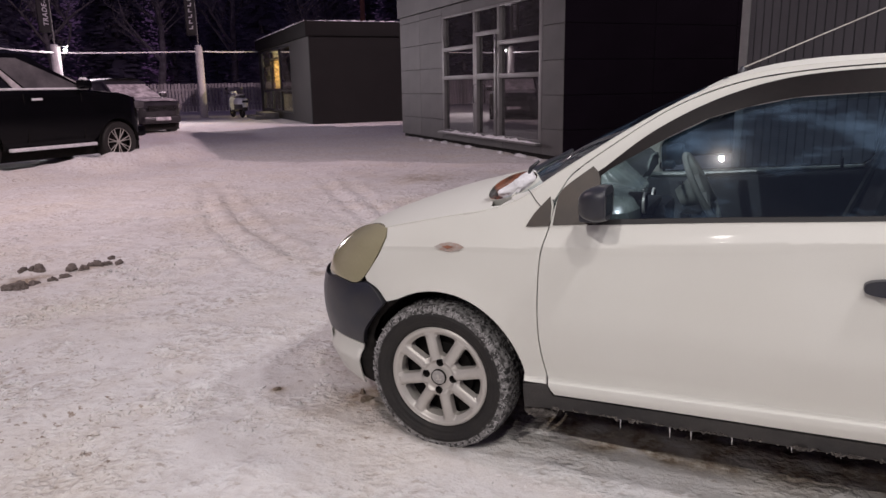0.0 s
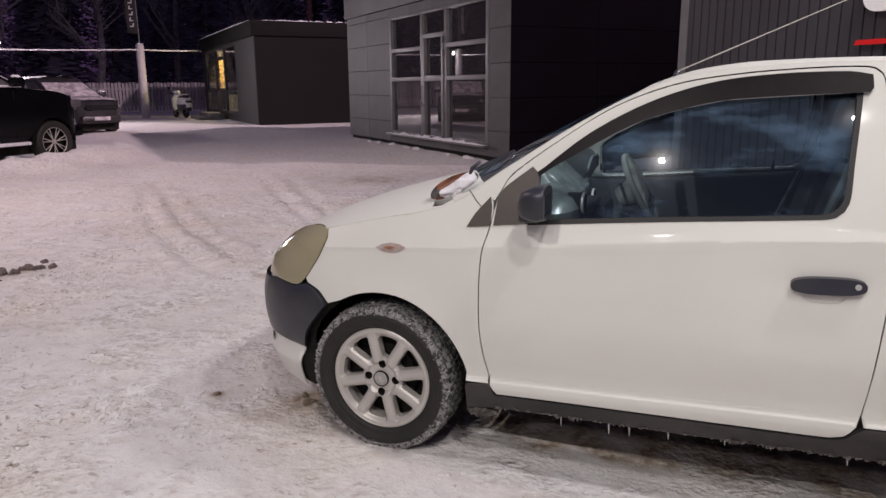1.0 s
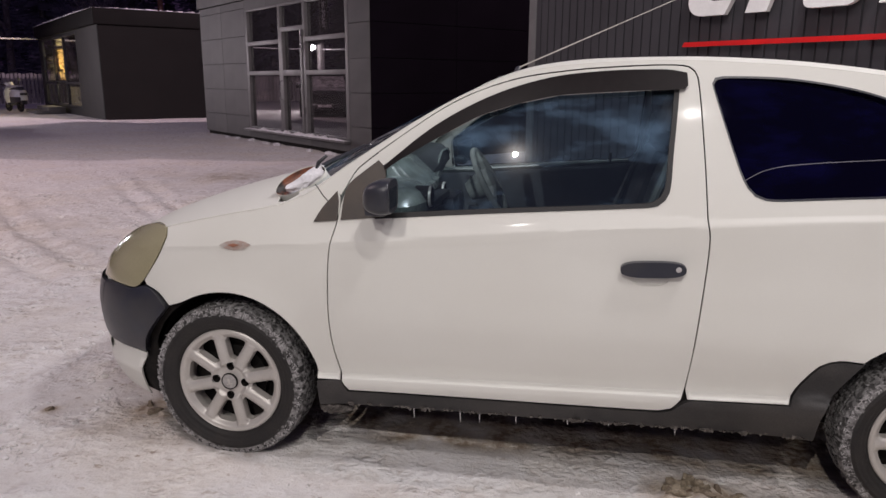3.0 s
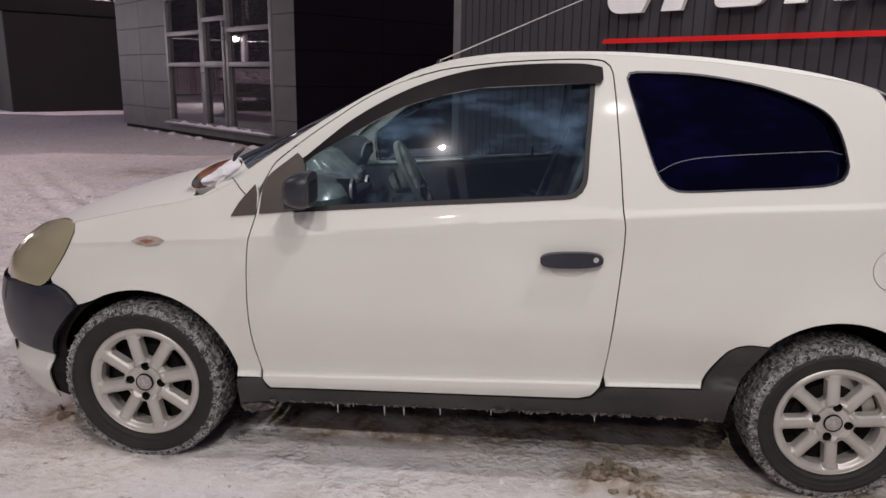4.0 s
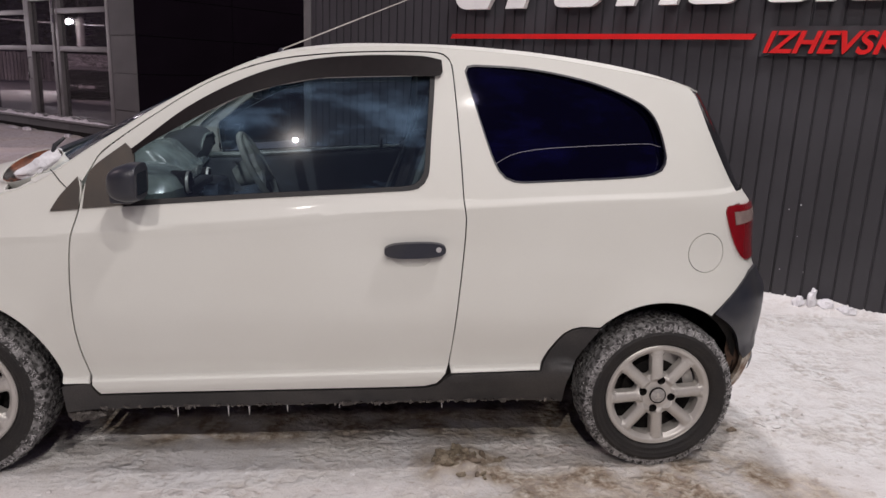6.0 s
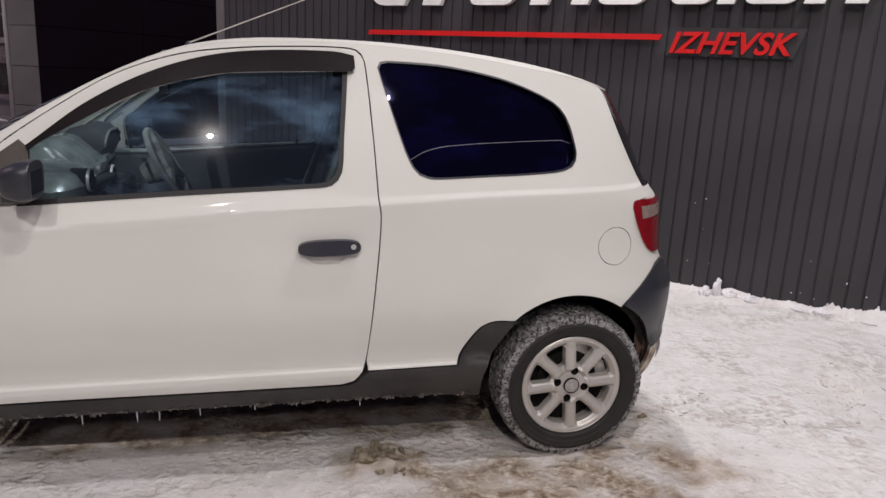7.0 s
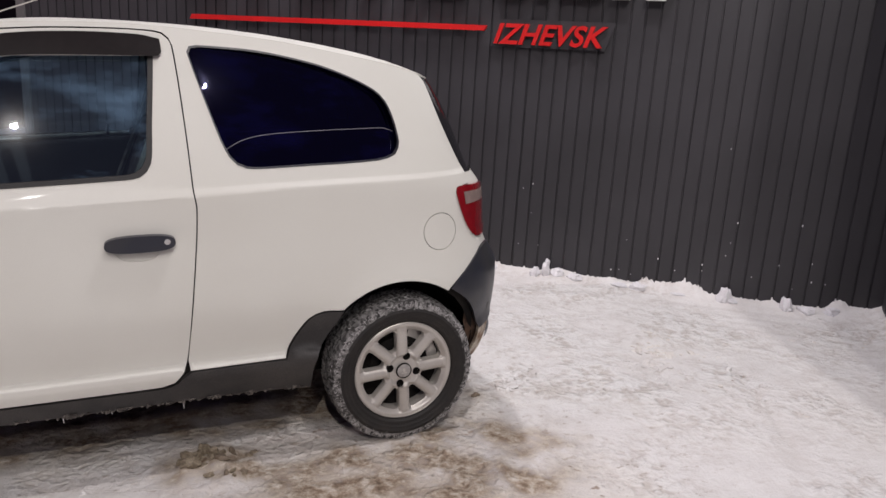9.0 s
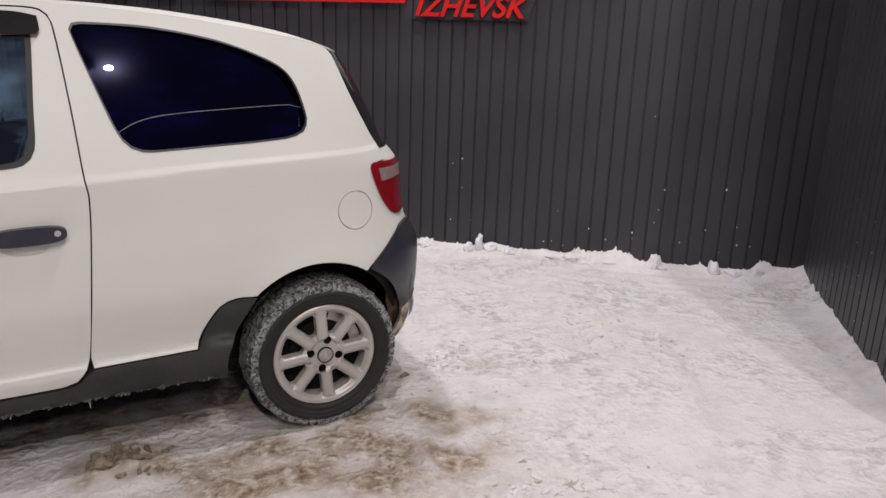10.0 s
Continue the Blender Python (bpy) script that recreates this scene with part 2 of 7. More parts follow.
def snow_material():
    """Trodden snow: crumbly white crust and pressed grey patches, tan stains, dark flecks, brown grit where the dirt attribute says so."""
    m = bpy.data.materials.new("trodden_snow")
    m.use_nodes = True
    n, l = m.node_tree.nodes, m.node_tree.links
    p = n["Principled BSDF"]
    p.inputs["Roughness"].default_value = 0.74
    p.inputs["Specular IOR Level"].default_value = 0.3
    co = n.new("ShaderNodeTexCoord")

    def tex(scale, detail, rough=0.55, squash=None):
        t = n.new("ShaderNodeTexNoise")
        t.inputs["Scale"].default_value, t.inputs["Detail"].default_value, t.inputs["Roughness"].default_value = scale, detail, rough
        src = co.outputs["Object"]
        if squash:
            mp = n.new("ShaderNodeMapping")
            mp.inputs["Scale"].default_value, mp.inputs["Rotation"].default_value = squash, (0, 0, 0.5)
            l.new(src, mp.inputs["Vector"])
            src = mp.outputs[0]
        l.new(src, t.inputs["Vector"])
        return t.outputs["Fac"]

    def ramp(fac, stops, kind="LINEAR"):
        r = n.new("ShaderNodeValToRGB")
        r.color_ramp.interpolation = kind
        e = r.color_ramp.elements
        while len(e) < len(stops):
            e.new(0.5)
        for k, (pos, c) in zip(e, stops):
            k.position, k.color = pos, (*c, 1)
        l.new(fac, r.inputs[0])
        return r.outputs[0]

    def mix(fac, a, b):
        x = n.new("ShaderNodeMix")
        x.data_type = "RGBA"
        l.new(fac, x.inputs[0]), l.new(a, x.inputs[6]), l.new(b, x.inputs[7])
        return x.outputs[2]

    def calc(op, a, b):
        x = n.new("ShaderNodeMath")
        x.operation = op
        for k, v in enumerate((a, b)):
            if isinstance(v, float):
                x.inputs[k].default_value = v
            else:
                l.new(v, x.inputs[k])
        return x.outputs[0]

    def grey(v):
        return (v, v, v)

    # patches of crumbs between patches pressed smooth
    patch = ramp(tex(2.1, 5, 0.62), [(0.42, grey(0.15)), (0.62, grey(1.0))])
    big = ramp(tex(12, 2, 0.5), [(0.36, grey(0.0)), (0.64, grey(1.0))], "EASE")
    small = ramp(tex(34, 2, 0.5), [(0.34, grey(0.0)), (0.66, grey(1.0))], "EASE")
    lumps = calc("ADD", calc("MULTIPLY", big, 0.6), calc("MULTIPLY", small, 0.4))
    crumbs = ramp(lumps, [(0.10, (0.58, 0.54, 0.51)), (0.36, (0.69, 0.665, 0.645)), (0.60, (0.765, 0.75, 0.735)), (0.95, (0.80, 0.79, 0.78))])
    pressed_snow = ramp(tex(5.0, 7, 0.66), [(0.32, (0.78, 0.765, 0.755)), (0.50, (0.73, 0.71, 0.70)), (0.70, (0.64, 0.61, 0.59))])
    tan = ramp(tex(1.1, 6, 0.62), [(0.46, grey(0.0)), (0.72, grey(0.6))])
    tan_tone = ramp(tex(22, 4, 0.6), [(0.35, (0.64, 0.56, 0.45)), (0.65, (0.87, 0.82, 0.73))])
    fresh = n.new("ShaderNodeAttribute")
    fresh.attribute_name = "fresh"
    trodden = calc("SUBTRACT", 1.0, fresh.outputs["Fac"])
    tan = calc("MULTIPLY", tan, trodden)
    base = mix(tan, mix(patch, pressed_snow, crumbs), tan_tone)
    flecks = calc("MULTIPLY", ramp(tex(21, 5, 0.68, (0.8, 1.2, 1.0)), [(0.585, grey(0.0)), (0.645, grey(0.85))]), ramp(tex(0.9, 4, 0.6), [(0.42, grey(0.22)), (0.58, grey(1.0))]))
    fleck_tone = ramp(tex(3.1, 3), [(0.35, (0.22, 0.145, 0.09)), (0.65, (0.38, 0.31, 0.25))])
    snow = mix(calc("MULTIPLY", flecks, trodden), base, fleck_tone)
    grit = ramp(tex(24, 6, 0.66), [(0.28, (0.12, 0.080, 0.054)), (0.42, (0.26, 0.195, 0.14)), (0.54, (0.44, 0.375, 0.30)), (0.72, (0.68, 0.635, 0.575))])
    attr = n.new("ShaderNodeAttribute")
    attr.attribute_name = "dirt"
    add = n.new("ShaderNodeMath")
    add.operation, add.use_clamp = "MULTIPLY_ADD", True
    sc = n.new("ShaderNodeMapRange")
    sc.inputs["From Min"].default_value, sc.inputs["From Max"].default_value = 0.35, 0.65
    sc.inputs["To Min"].default_value, sc.inputs["To Max"].default_value = 0.15, 1.7
    l.new(tex(6, 5, 0.6), sc.inputs["Value"])
    l.new(attr.outputs["Fac"], add.inputs[0]), l.new(sc.outputs[0], add.inputs[1])
    add.inputs[2].default_value = 0.0
    l.new(mix(add.outputs[0], snow, grit), p.inputs["Base Color"])
    b1, b2 = n.new("ShaderNodeBump"), n.new("ShaderNodeBump")
    b1.inputs["Distance"].default_value, b2.inputs["Distance"].default_value = 0.005, 0.015
    b1.inputs["Strength"].default_value, b2.inputs["Strength"].default_value = 0.8, 1.0
    l.new(tex(110, 4, 0.65), b1.inputs["Height"])
    l.new(calc("ADD", calc("MULTIPLY", lumps, patch), calc("MULTIPLY", tex(9, 4, 0.6), 0.5)), b2.inputs["Height"])
    l.new(b2.outputs[0], b1.inputs["Normal"]), l.new(b1.outputs[0], p.inputs["Normal"])
    return m


M_SNOW = snow_material()

# ---- builders ----


def mesh_of(bm, name):
    me = bpy.data.meshes.new(name)
    bm.to_mesh(me)
    bm.free()
    return me


def part(name, bm, material, parent=None, label="", smooth=True):
    """Links a bmesh (or a mesh) as one object under its thing."""
    me = bm if isinstance(bm, bpy.types.Mesh) else mesh_of(bm, name)
    if not me.materials:
        me.materials.append(material)
    if smooth:
        me.polygons.foreach_set("use_smooth", [True] * len(me.polygons))
        me.set_sharp_from_angle(angle=radians(38))
    ob = new(name, me)
    if parent:
        ob.parent = parent
    if label:
        ob["label"] = label
    return ob


def thing(name, m, label, category, group="", kind=""):
    ob = new(name)
    ob.matrix_world = m
    ob.empty_display_size = 0.1
    return tagged(ob, label, category, group, kind)


def box(bm, x0, x1, y0, y1, z0, z1, bevel=0.0, m=None):
    r = bmesh.ops.create_cube(bm, size=1.0)
    vs = r["verts"]
    for v in vs:
        v.co = Vector((x0 + (v.co.x + 0.5) * (x1 - x0), y0 + (v.co.y + 0.5) * (y1 - y0), z0 + (v.co.z + 0.5) * (z1 - z0)))
    if bevel:
        es = list({e for v in vs for e in v.link_edges})
        r = bmesh.ops.bevel(bm, geom=es, offset=bevel, segments=2, profile=0.6, affect="EDGES")
        vs = list({v for f in r["faces"] for v in f.verts} | {v for v in vs if v.is_valid})
    if m:
        bmesh.ops.transform(bm, matrix=m, verts=[v for v in vs if v.is_valid])
    return bm


def boxed(*a, **k):
    return box(bmesh.new(), *a, **k)


def rod(bm, a, b, r0, r1=None, seg=10, caps=True):
    """A tapered round bar from a to b."""
    a, b = Vector(a), Vector(b)
    d = b - a
    m = Matrix.Translation((a + b) / 2) @ d.to_track_quat("Z", "Y").to_matrix().to_4x4()
    bmesh.ops.create_cone(bm, cap_ends=caps, segments=seg, radius1=r0, radius2=r0 if r1 is None else r1, depth=d.length, matrix=m)
    return bm


def spin(bm, profile, axis="Y", seg=48, m=None, a0=0.0, a1=2 * math.pi):
    """A turned body: profile is (radius, along) pairs."""
    full = abs(a1 - a0 - 2 * math.pi) < 1e-6
    n = seg if full else seg + 1
    rings = []
    for i in range(n):
        a = a0 + (a1 - a0) * i / seg
        c, s = math.cos(a), math.sin(a)
        ring = []
        for r, h in profile:
            p = {"Y": (r * c, h, r * s), "Z": (r * c, r * s, h), "X": (h, r * c, r * s)}[axis]
            ring.append(bm.verts.new(m @ Vector(p) if m else p))
        rings.append(ring)
    for i in range(seg):
        a, b = rings[i], rings[(i + 1) % n]
        for j in range(len(profile) - 1):
            bm.faces.new((a[j], a[j + 1], b[j + 1], b[j]))
    bmesh.ops.recalc_face_normals(bm, faces=bm.faces[:])
    return bm


def tube(bm, pts, r, seg=8):
    """A round bar along points."""
    pts = [Vector(p) for p in pts]
    rings = []
    for i, p in enumerate(pts):
        d = (pts[min(i + 1, len(pts) - 1)] - pts[max(i - 1, 0)]).normalized()
        q = d.to_track_quat("Z", "Y")
        rr = r[i] if isinstance(r, (list, tuple)) else r
        rings.append([bm.verts.new(p + q @ Vector((rr * math.cos(2 * math.pi * k / seg), rr * math.sin(2 * math.pi * k / seg), 0))) for k in range(seg)])
    for a, b in zip(rings, rings[1:]):
        for k in range(seg):
            bm.faces.new((a[k], a[(k + 1) % seg], b[(k + 1) % seg], b[k]))
    bm.faces.new(rings[0][::-1]), bm.faces.new(rings[-1])
    return bm


def grid_mesh(name, P, N=None):
    """A mesh from an array of rows x columns x 3."""
    r, c, _ = P.shape
    idx = np.arange(r * c).reshape(r, c)
    f = np.stack([idx[:-1, :-1], idx[:-1, 1:], idx[1:, 1:], idx[1:, :-1]], -1).reshape(-1, 4)
    me = bpy.data.meshes.new(name)
    me.from_pydata(P.reshape(-1, 3).tolist(), [], f.tolist())
    return me


def lump(size, seed):
    """An irregular clod of snow resting on z 0."""
    bm = bmesh.new()
    bmesh.ops.create_icosphere(bm, subdivisions=3, radius=1.0)
    off = Vector((seed * 3.7, seed * 1.9, seed))
    for v in bm.verts:
        k = 1 + 0.5 * noise.noise(v.co * 1.3 + off) + 0.22 * noise.noise(v.co * 3.1 + off)
        v.co = Vector((v.co.x * size[0] * k, v.co.y * size[1] * k, max(v.co.z * k, -0.5) * size[2] + 0.4 * size[2]))
    return bm


# ---- ground ----


def axis(lo, fine0, fine1, hi, step, grow):
    a = list(np.arange(fine0, fine1, step))
    d, x = step, a[-1]
    while x < hi:
        d *= grow
        x += d
        a.append(x)
    d, x, b = step, fine0, []
    while x > lo:
        d *= grow
        x -= d
        b.append(x)
    return np.array(b[::-1] + a)


def value_noise(X, Y, cell, seed):
    """Smooth random heights in -1..1 on a lattice of that cell size."""
    r = np.random.RandomState(seed).uniform(-1, 1, (256, 256))
    u, v = X / cell, Y / cell
    i, j = np.floor(u).astype(int), np.floor(v).astype(int)
    a, b = u - i, v - j
    a, b = a * a * (3 - 2 * a), b * b * (3 - 2 * b)
    g = lambda p, q: r[p % 256, q % 256]
    return (g(i, j) * (1 - a) + g(i + 1, j) * a) * (1 - b) + (g(i, j + 1) * (1 - a) + g(i + 1, j + 1) * a) * b


def near_line(X, Y, pts):
    """Distance to a bent line."""
    best = np.full(X.shape, 1e9)
    for (x0, y0), (x1, y1) in zip(pts, pts[1:]):
        dx, dy = x1 - x0, y1 - y0
        k = np.clip(((X - x0) * dx + (Y - y0) * dy) / (dx * dx + dy * dy), 0, 1)
        best = np.minimum(best, np.hypot(X - x0 - k * dx, Y - y0 - k * dy))
    return best


LOT_INV = LOT.inverted()


def step01(a, b, v):
    k = np.clip((v - a) / (b - a), 0, 1)
    return k * k * (3 - 2 * k)


TRACKS = [[(-7.4, 8.0), (-6.11, 6.61), (-4.93, 5.54), (-4.08, 4.90), (-3.29, 4.35)], [(-7.6, 8.4), (-6.28, 7.22), (-5.4, 6.38), (-4.6, 5.68), (-3.36, 4.81)],
          [(-7.2, 10.2), (-5.90, 8.86), (-4.92, 7.75), (-3.97, 6.77), (-3.2, 5.9)], [(-6.6, 10.2), (-5.53, 8.98), (-4.12, 7.33), (-3.0, 6.0)]]


def ground_height(X, Y):
    """Height of the snow and how dirty it is."""
    u = LOT_INV[0][0] * X + LOT_INV[0][1] * Y + LOT_INV[0][3]
    v = LOT_INV[1][0] * X + LOT_INV[1][1] * Y + LOT_INV[1][3]
    far = step01(8, 40, np.hypot(X, Y))
    z = 0.016 * value_noise(X, Y, 1.7, 1) + 0.012 * value_noise(X, Y, 0.55, 2) * (1 - far)
    lumps = value_noise(X, Y, 0.16, 3)
    # smooth pressed snow before the corner wall, loose crumbs elsewhere
    loose = (1 - far) * (1 - 0.75 * step01(-1.35, -0.85, u + 0.25 * value_noise(X, Y, 0.6, 25)) * (v < 0.5) * (v > -4))
    z += (0.007 * lumps + 0.004 * value_noise(X, Y, 0.09, 4)) * loose
    chunk = step01(-0.1, 0.6, value_noise(X, Y, 0.15, 17)) * step01(-0.1, 0.5, value_noise(X, Y, 0.8, 18))
    z += (0.013 * chunk + 0.005 * step01(-0.1, 0.7, value_noise(X + 0.3 * Y, Y, 0.10, 19))) * loose
    z += 0.004 * np.sin(v * 2 * math.pi / 0.10 + 4 * value_noise(X, Y, 0.7, 26)) * step01(-1.0, -0.7, v) * step01(-2.2, -1.2, u) * (v < 0.3) * (u < 0.3)
    z -= 0.012 * np.exp(-(near_line(X, Y, [(3.4, 2.6), (3.1, 2.04), (2.85, 1.7), (2.4, 1.2)]) / 0.03) ** 2)
    for t in TRACKS:
        d = near_line(X, Y, t)
        notch = 0.7 + 0.3 * np.sin((X - Y) * 0.707 * 2 * math.pi / 0.16 + 3 * value_noise(X, Y, 0.5, 23))
        z += -0.026 * notch * np.exp(-(d / 0.075) ** 4) + 0.013 * np.exp(-((d - 0.16) / 0.06) ** 2) * (0.6 + 0.6 * value_noise(X, Y, 0.12, 24))
    # packed ground round the car, smooth where its wheels stand
    car_d = np.hypot(np.maximum(np.abs(X - 0.3) - 1.6, 0), np.maximum(np.abs(Y - 3.0) - 0.9, 0))
    z *= 0.45 + 0.55 * step01(0.0, 0.8, car_d)
    # banks: along the ribbed walls, before the dark car, round the block
    jag = 0.022 + 0.055 * np.maximum(value_noise(X, Y, 0.085, 7), 0) + 0.05 * np.maximum(value_noise(X, Y, 0.21, 11) - 0.3, 0)
    z += (jag * np.exp(-np.maximum(-v, 0) / 0.035) + 0.05 * np.exp(-np.maximum(-v, 0) / 0.22)) * (u > -6.9) * (v > -2.5) * (v < 1.0)
    z += (jag * np.exp(-np.maximum(0.09 - u, 0) / 0.035) + 0.05 * np.exp(-np.maximum(0.09 - u, 0) / 0.22)) * (v < 0.2) * (u > -2.5) * (u < 0.2) * step01(-2.35, -2.15, v)
    berm = near_line(X, Y, [(-11.6, 6.4), (-11.4, 7.8), (-11.2, 9.2), (-11.0, 10.4), (-11.3, 11.4)])
    z += (0.17 + 0.12 * step01(8.6, 10.2, Y)) * np.exp(-(berm / 0.5) ** 2) * (1 + 0.55 * value_noise(X, Y, 0.45, 9) + 0.3 * value_noise(X, Y, 0.17, 12))
    kiosk = near_line(X, Y, [(-17.4, 20.6), (-15.0, 20.6), (-12.0, 19.8)])
    z += 0.10 * np.exp(-(kiosk / 0.9) ** 2) * (1 + 0.5 * value_noise(X, Y, 0.8, 10))
    block_edge = np.exp(-np.maximum(1.65 - v, 0) / 0.35) * (u < -12.2) * (u > -21.5) * (v < 2.1)
    z += 0.035 * block_edge * (1 + 0.6 * value_noise(X, Y, 0.4, 12))
    # grit: below the car, spatters and puddle beside its rear wheel, lumps ahead of it
    wob = 0.12 * value_noise(X, Y, 0.3, 13)
    dirt = 1.0 * step01(0.10, -0.12, np.abs(Y - 3.15 + wob * 0.5) - 0.55) * step01(0.2, -0.2, np.abs(X - 0.35 + wob) - 1.35)
    dirt += 0.38 * np.exp(-(near_line(X, Y, [(-0.3, 2.08), (1.7, 2.0)]) + wob) ** 2 / 0.035) + 0.35 * np.exp(-(near_line(X, Y, [(1.1, 2.30), (1.85, 2.28)]) + wob) ** 2 / 0.02)
    for cx, cy, r, k in ((0.79, 2.42, 0.12, 1.0), (0.66, 2.36, 0.07, 0.8), (0.83, 2.28, 0.06, 0.9), (0.90, 2.30, 0.04, 0.9), (1.26, 2.25, 0.20, 0.6), (1.05, 2.12, 0.20, 0.5), (1.53, 2.27, 0.13, 0.6), (1.57, 2.06, 0.15, 0.7), (1.72, 2.03, 0.14, 0.7), (1.75, 2.32, 0.14, 0.65), (1.95, 1.96, 0.15, 0.45), (2.0, 2.15, 0.10, 0.4),
                         (-4.84, 3.4, 0.2, 0.9), (-4.68, 3.83, 0.14, 1.0), (-1.36, 2.62, 0.10, 0.7), (-4.61, 9.76, 0.4, 0.6), (-1.4, 2.55, 0.35, 0.35),
                         (1.95, 2.62, 0.06, 0.6), (2.1, 2.2, 0.14, 0.35), (-1.81, 2.53, 0.035, 0.9), (-2.9, 4.4, 0.06, 0.6), (2.3, 2.6, 0.1, 0.3)):
        g = np.exp(-(np.hypot(X - cx, Y - cy) / r + 0.35 * value_noise(X, Y, 0.07, 14)) ** 2)
        dirt += k * g
        z += 0.022 * k * g * np.maximum(value_noise(X, Y, 0.045, 15) + 0.4, 0) * (r < 0.2)
    dirt += 0.20 * np.maximum(value_noise(X, Y, 0.9, 16) - 0.15, 0) * (1 - far)
    dirt += 0.25 * np.exp(-(near_line(X, Y, TRACKS[1]) / 0.3) ** 2)
    return z, np.clip(dirt, 0, 1)


gx = axis(-420, -5.6, 4.8, 420, 0.026, 1.035)
gy = axis(-260, 1.2, 6.4, 520, 0.026, 1.035)
GX, GY = np.meshgrid(gx, gy)
GZ, GD = ground_height(GX, GY)
gm = grid_mesh("ground", np.stack([GX, GY, GZ], -1))
gm.attributes.new("dirt", "FLOAT", "POINT").data.foreach_set("value", GD.ravel().astype(np.float32))
gm.attributes.new("fresh", "FLOAT", "POINT").data.foreach_set("value", (0.85 * step01(1.75, 2.7, GX + 0.3 * value_noise(GX, GY, 0.7, 61)) * step01(-1.2, -0.6, GX - GY + 3.0)).ravel().astype(np.float32))
ground = part("ground", gm, M_SNOW)
tagged(ground, "trodden grey-white snow of a yard with tyre tracks and brown grit", "snow", kind="structure")


def ground_z(x, y):
    return float(ground_height(np.array([[x]]), np.array([[y]]))[0][0, 0])


# ---- ribbed building ----
PITCH = 0.0895


def ribbed_sheet(ribs, height):
    """A steel sheet with narrow grooves; x along, faces -y, stands on z 0, 0.7 mm steel folded into relief."""
    prof = []
    for k in range(ribs):
        x = k * PITCH
        prof += [(x, 0.0), (x + 0.0755, 0.0), (x + 0.0775, 0.011), (x + 0.0865, 0.011)]
    prof.append((ribs * PITCH - 0.0015, 0.0))
    bm = bmesh.new()
    back = 0.0165
    lo = [bm.verts.new((x, y, 0)) for x, y in prof]
    hi = [bm.verts.new((x, y, height)) for x, y in prof]
    for i in range(len(prof) - 1):
        bm.faces.new((lo[i], lo[i + 1], hi[i + 1], hi[i]))
    a, b = bm.verts.new((prof[0][0], back, 0)), bm.verts.new((prof[-1][0], back, 0))
    c, d = bm.verts.new((prof[-1][0], back, height)), bm.verts.new((prof[0][0], back, height))
    bm.faces.new((b, a, d, c)), bm.faces.new((a, lo[0], hi[0], d)), bm.faces.new((lo[-1], b, c, hi[-1]))
    bm.faces.new(hi + [c, d]), bm.faces.new((lo + [b, a])[::-1])
    return bm


WALL_H = 4.6
wall_n = thing("wall_sign_side", LOT, "graphite ribbed sheet-steel wall of a large hall, snow at its foot", "wall", kind="structure")
wall_s = thing("wall_corner_side", LOT, "graphite ribbed sheet-steel wall meeting the sign wall in a corner", "wall", kind="structure")
part("core", boxed(-6.50, 0.35, 0.017, 9.0, -0.1, WALL_H - 0.02), M_WALL, wall_n)
part("core", boxed(0.107, 0.35, -2.2, 0.012, -0.1, WALL_H - 0.02), M_WALL, wall_s)
sheet_me = mesh_of(ribbed_sheet(12, WALL_H), "sheet")
short_me = mesh_of(ribbed_sheet(2, WALL_H), "sheet_end")
sheet_me.materials.append(M_WALL), short_me.materials.append(M_WALL)
for k in range(6):
    o = part("sheet", sheet_me, M_WALL, wall_n, smooth=False)
    o.location = (-6.51 + k * 12 * PITCH, 0, 0)
o = part("sheet", short_me, M_WALL, wall_n, smooth=False)
o.location = (-6.51 + 72 * PITCH - 0.002, 0.003, 0)
for k in range(2):
    o = part("sheet", sheet_me, M_WALL, wall_s, smooth=False)
    o.location, o.rotation_euler = (0.09, -0.012 - k * 12 * PITCH, 0), (0, 0, radians(-90))
part("corner_trim", boxed(-6.58, -6.49, -0.012, 0.10, 0, WALL_H, 0.004), M_FRAME, wall_n, "pale folded edge trim")
part("eaves_trim", boxed(-6.6, 0.08, -0.06, 0.05, WALL_H - 0.03, WALL_H + 0.06, 0.008), M_WALL, wall_n)

# ---- sign on the ribbed wall ----


def letters(text, size, depth, shear, spacing=1.0):
    """A mesh of standing letters in the built-in font, baseline at z 0, facing -y."""
    c = bpy.data.curves.new("letters", "FONT")
    c.body, c.size, c.extrude, c.bevel_depth, c.shear, c.space_character, c.offset = text, size, depth, 0.0, shear, spacing, 0.004
    o = bpy.data.objects.new("letters", c)
    scene.collection.objects.link(o)
    bpy.context.view_layer.update()
    me = bpy.data.meshes.new_from_object(o.evaluated_get(bpy.context.evaluated_depsgraph_get()))
    bpy.data.objects.remove(o)
    me.transform(Matrix.Rotation(radians(90), 4, "X"))
    me.materials.clear()
    return me


def slanted(bm, pts, depth, lean=0.33):
    """An extruded outline in the x-z plane, leaning to the right."""
    f = [bm.verts.new((x + z * lean, -depth, z)) for x, z in pts]
    b = [bm.verts.new((x + z * lean, 0, z)) for x, z in pts]
    n = len(pts)
    bm.faces.new(f), bm.faces.new(b[::-1])
    for i in range(n):
        bm.faces.new((f[i], b[i], b[(i + 1) % n], f[(i + 1) % n]))
    bmesh.ops.recalc_face_normals(bm, faces=bm.faces[:])
    return bm


def arc(cx, cz, rx, rz, a0, a1, n=9):
    return [(cx + rx * math.cos(radians(a0 + (a1 - a0) * i / n)), cz + rz * math.sin(radians(a0 + (a1 - a0) * i / n))) for i in range(n + 1)]


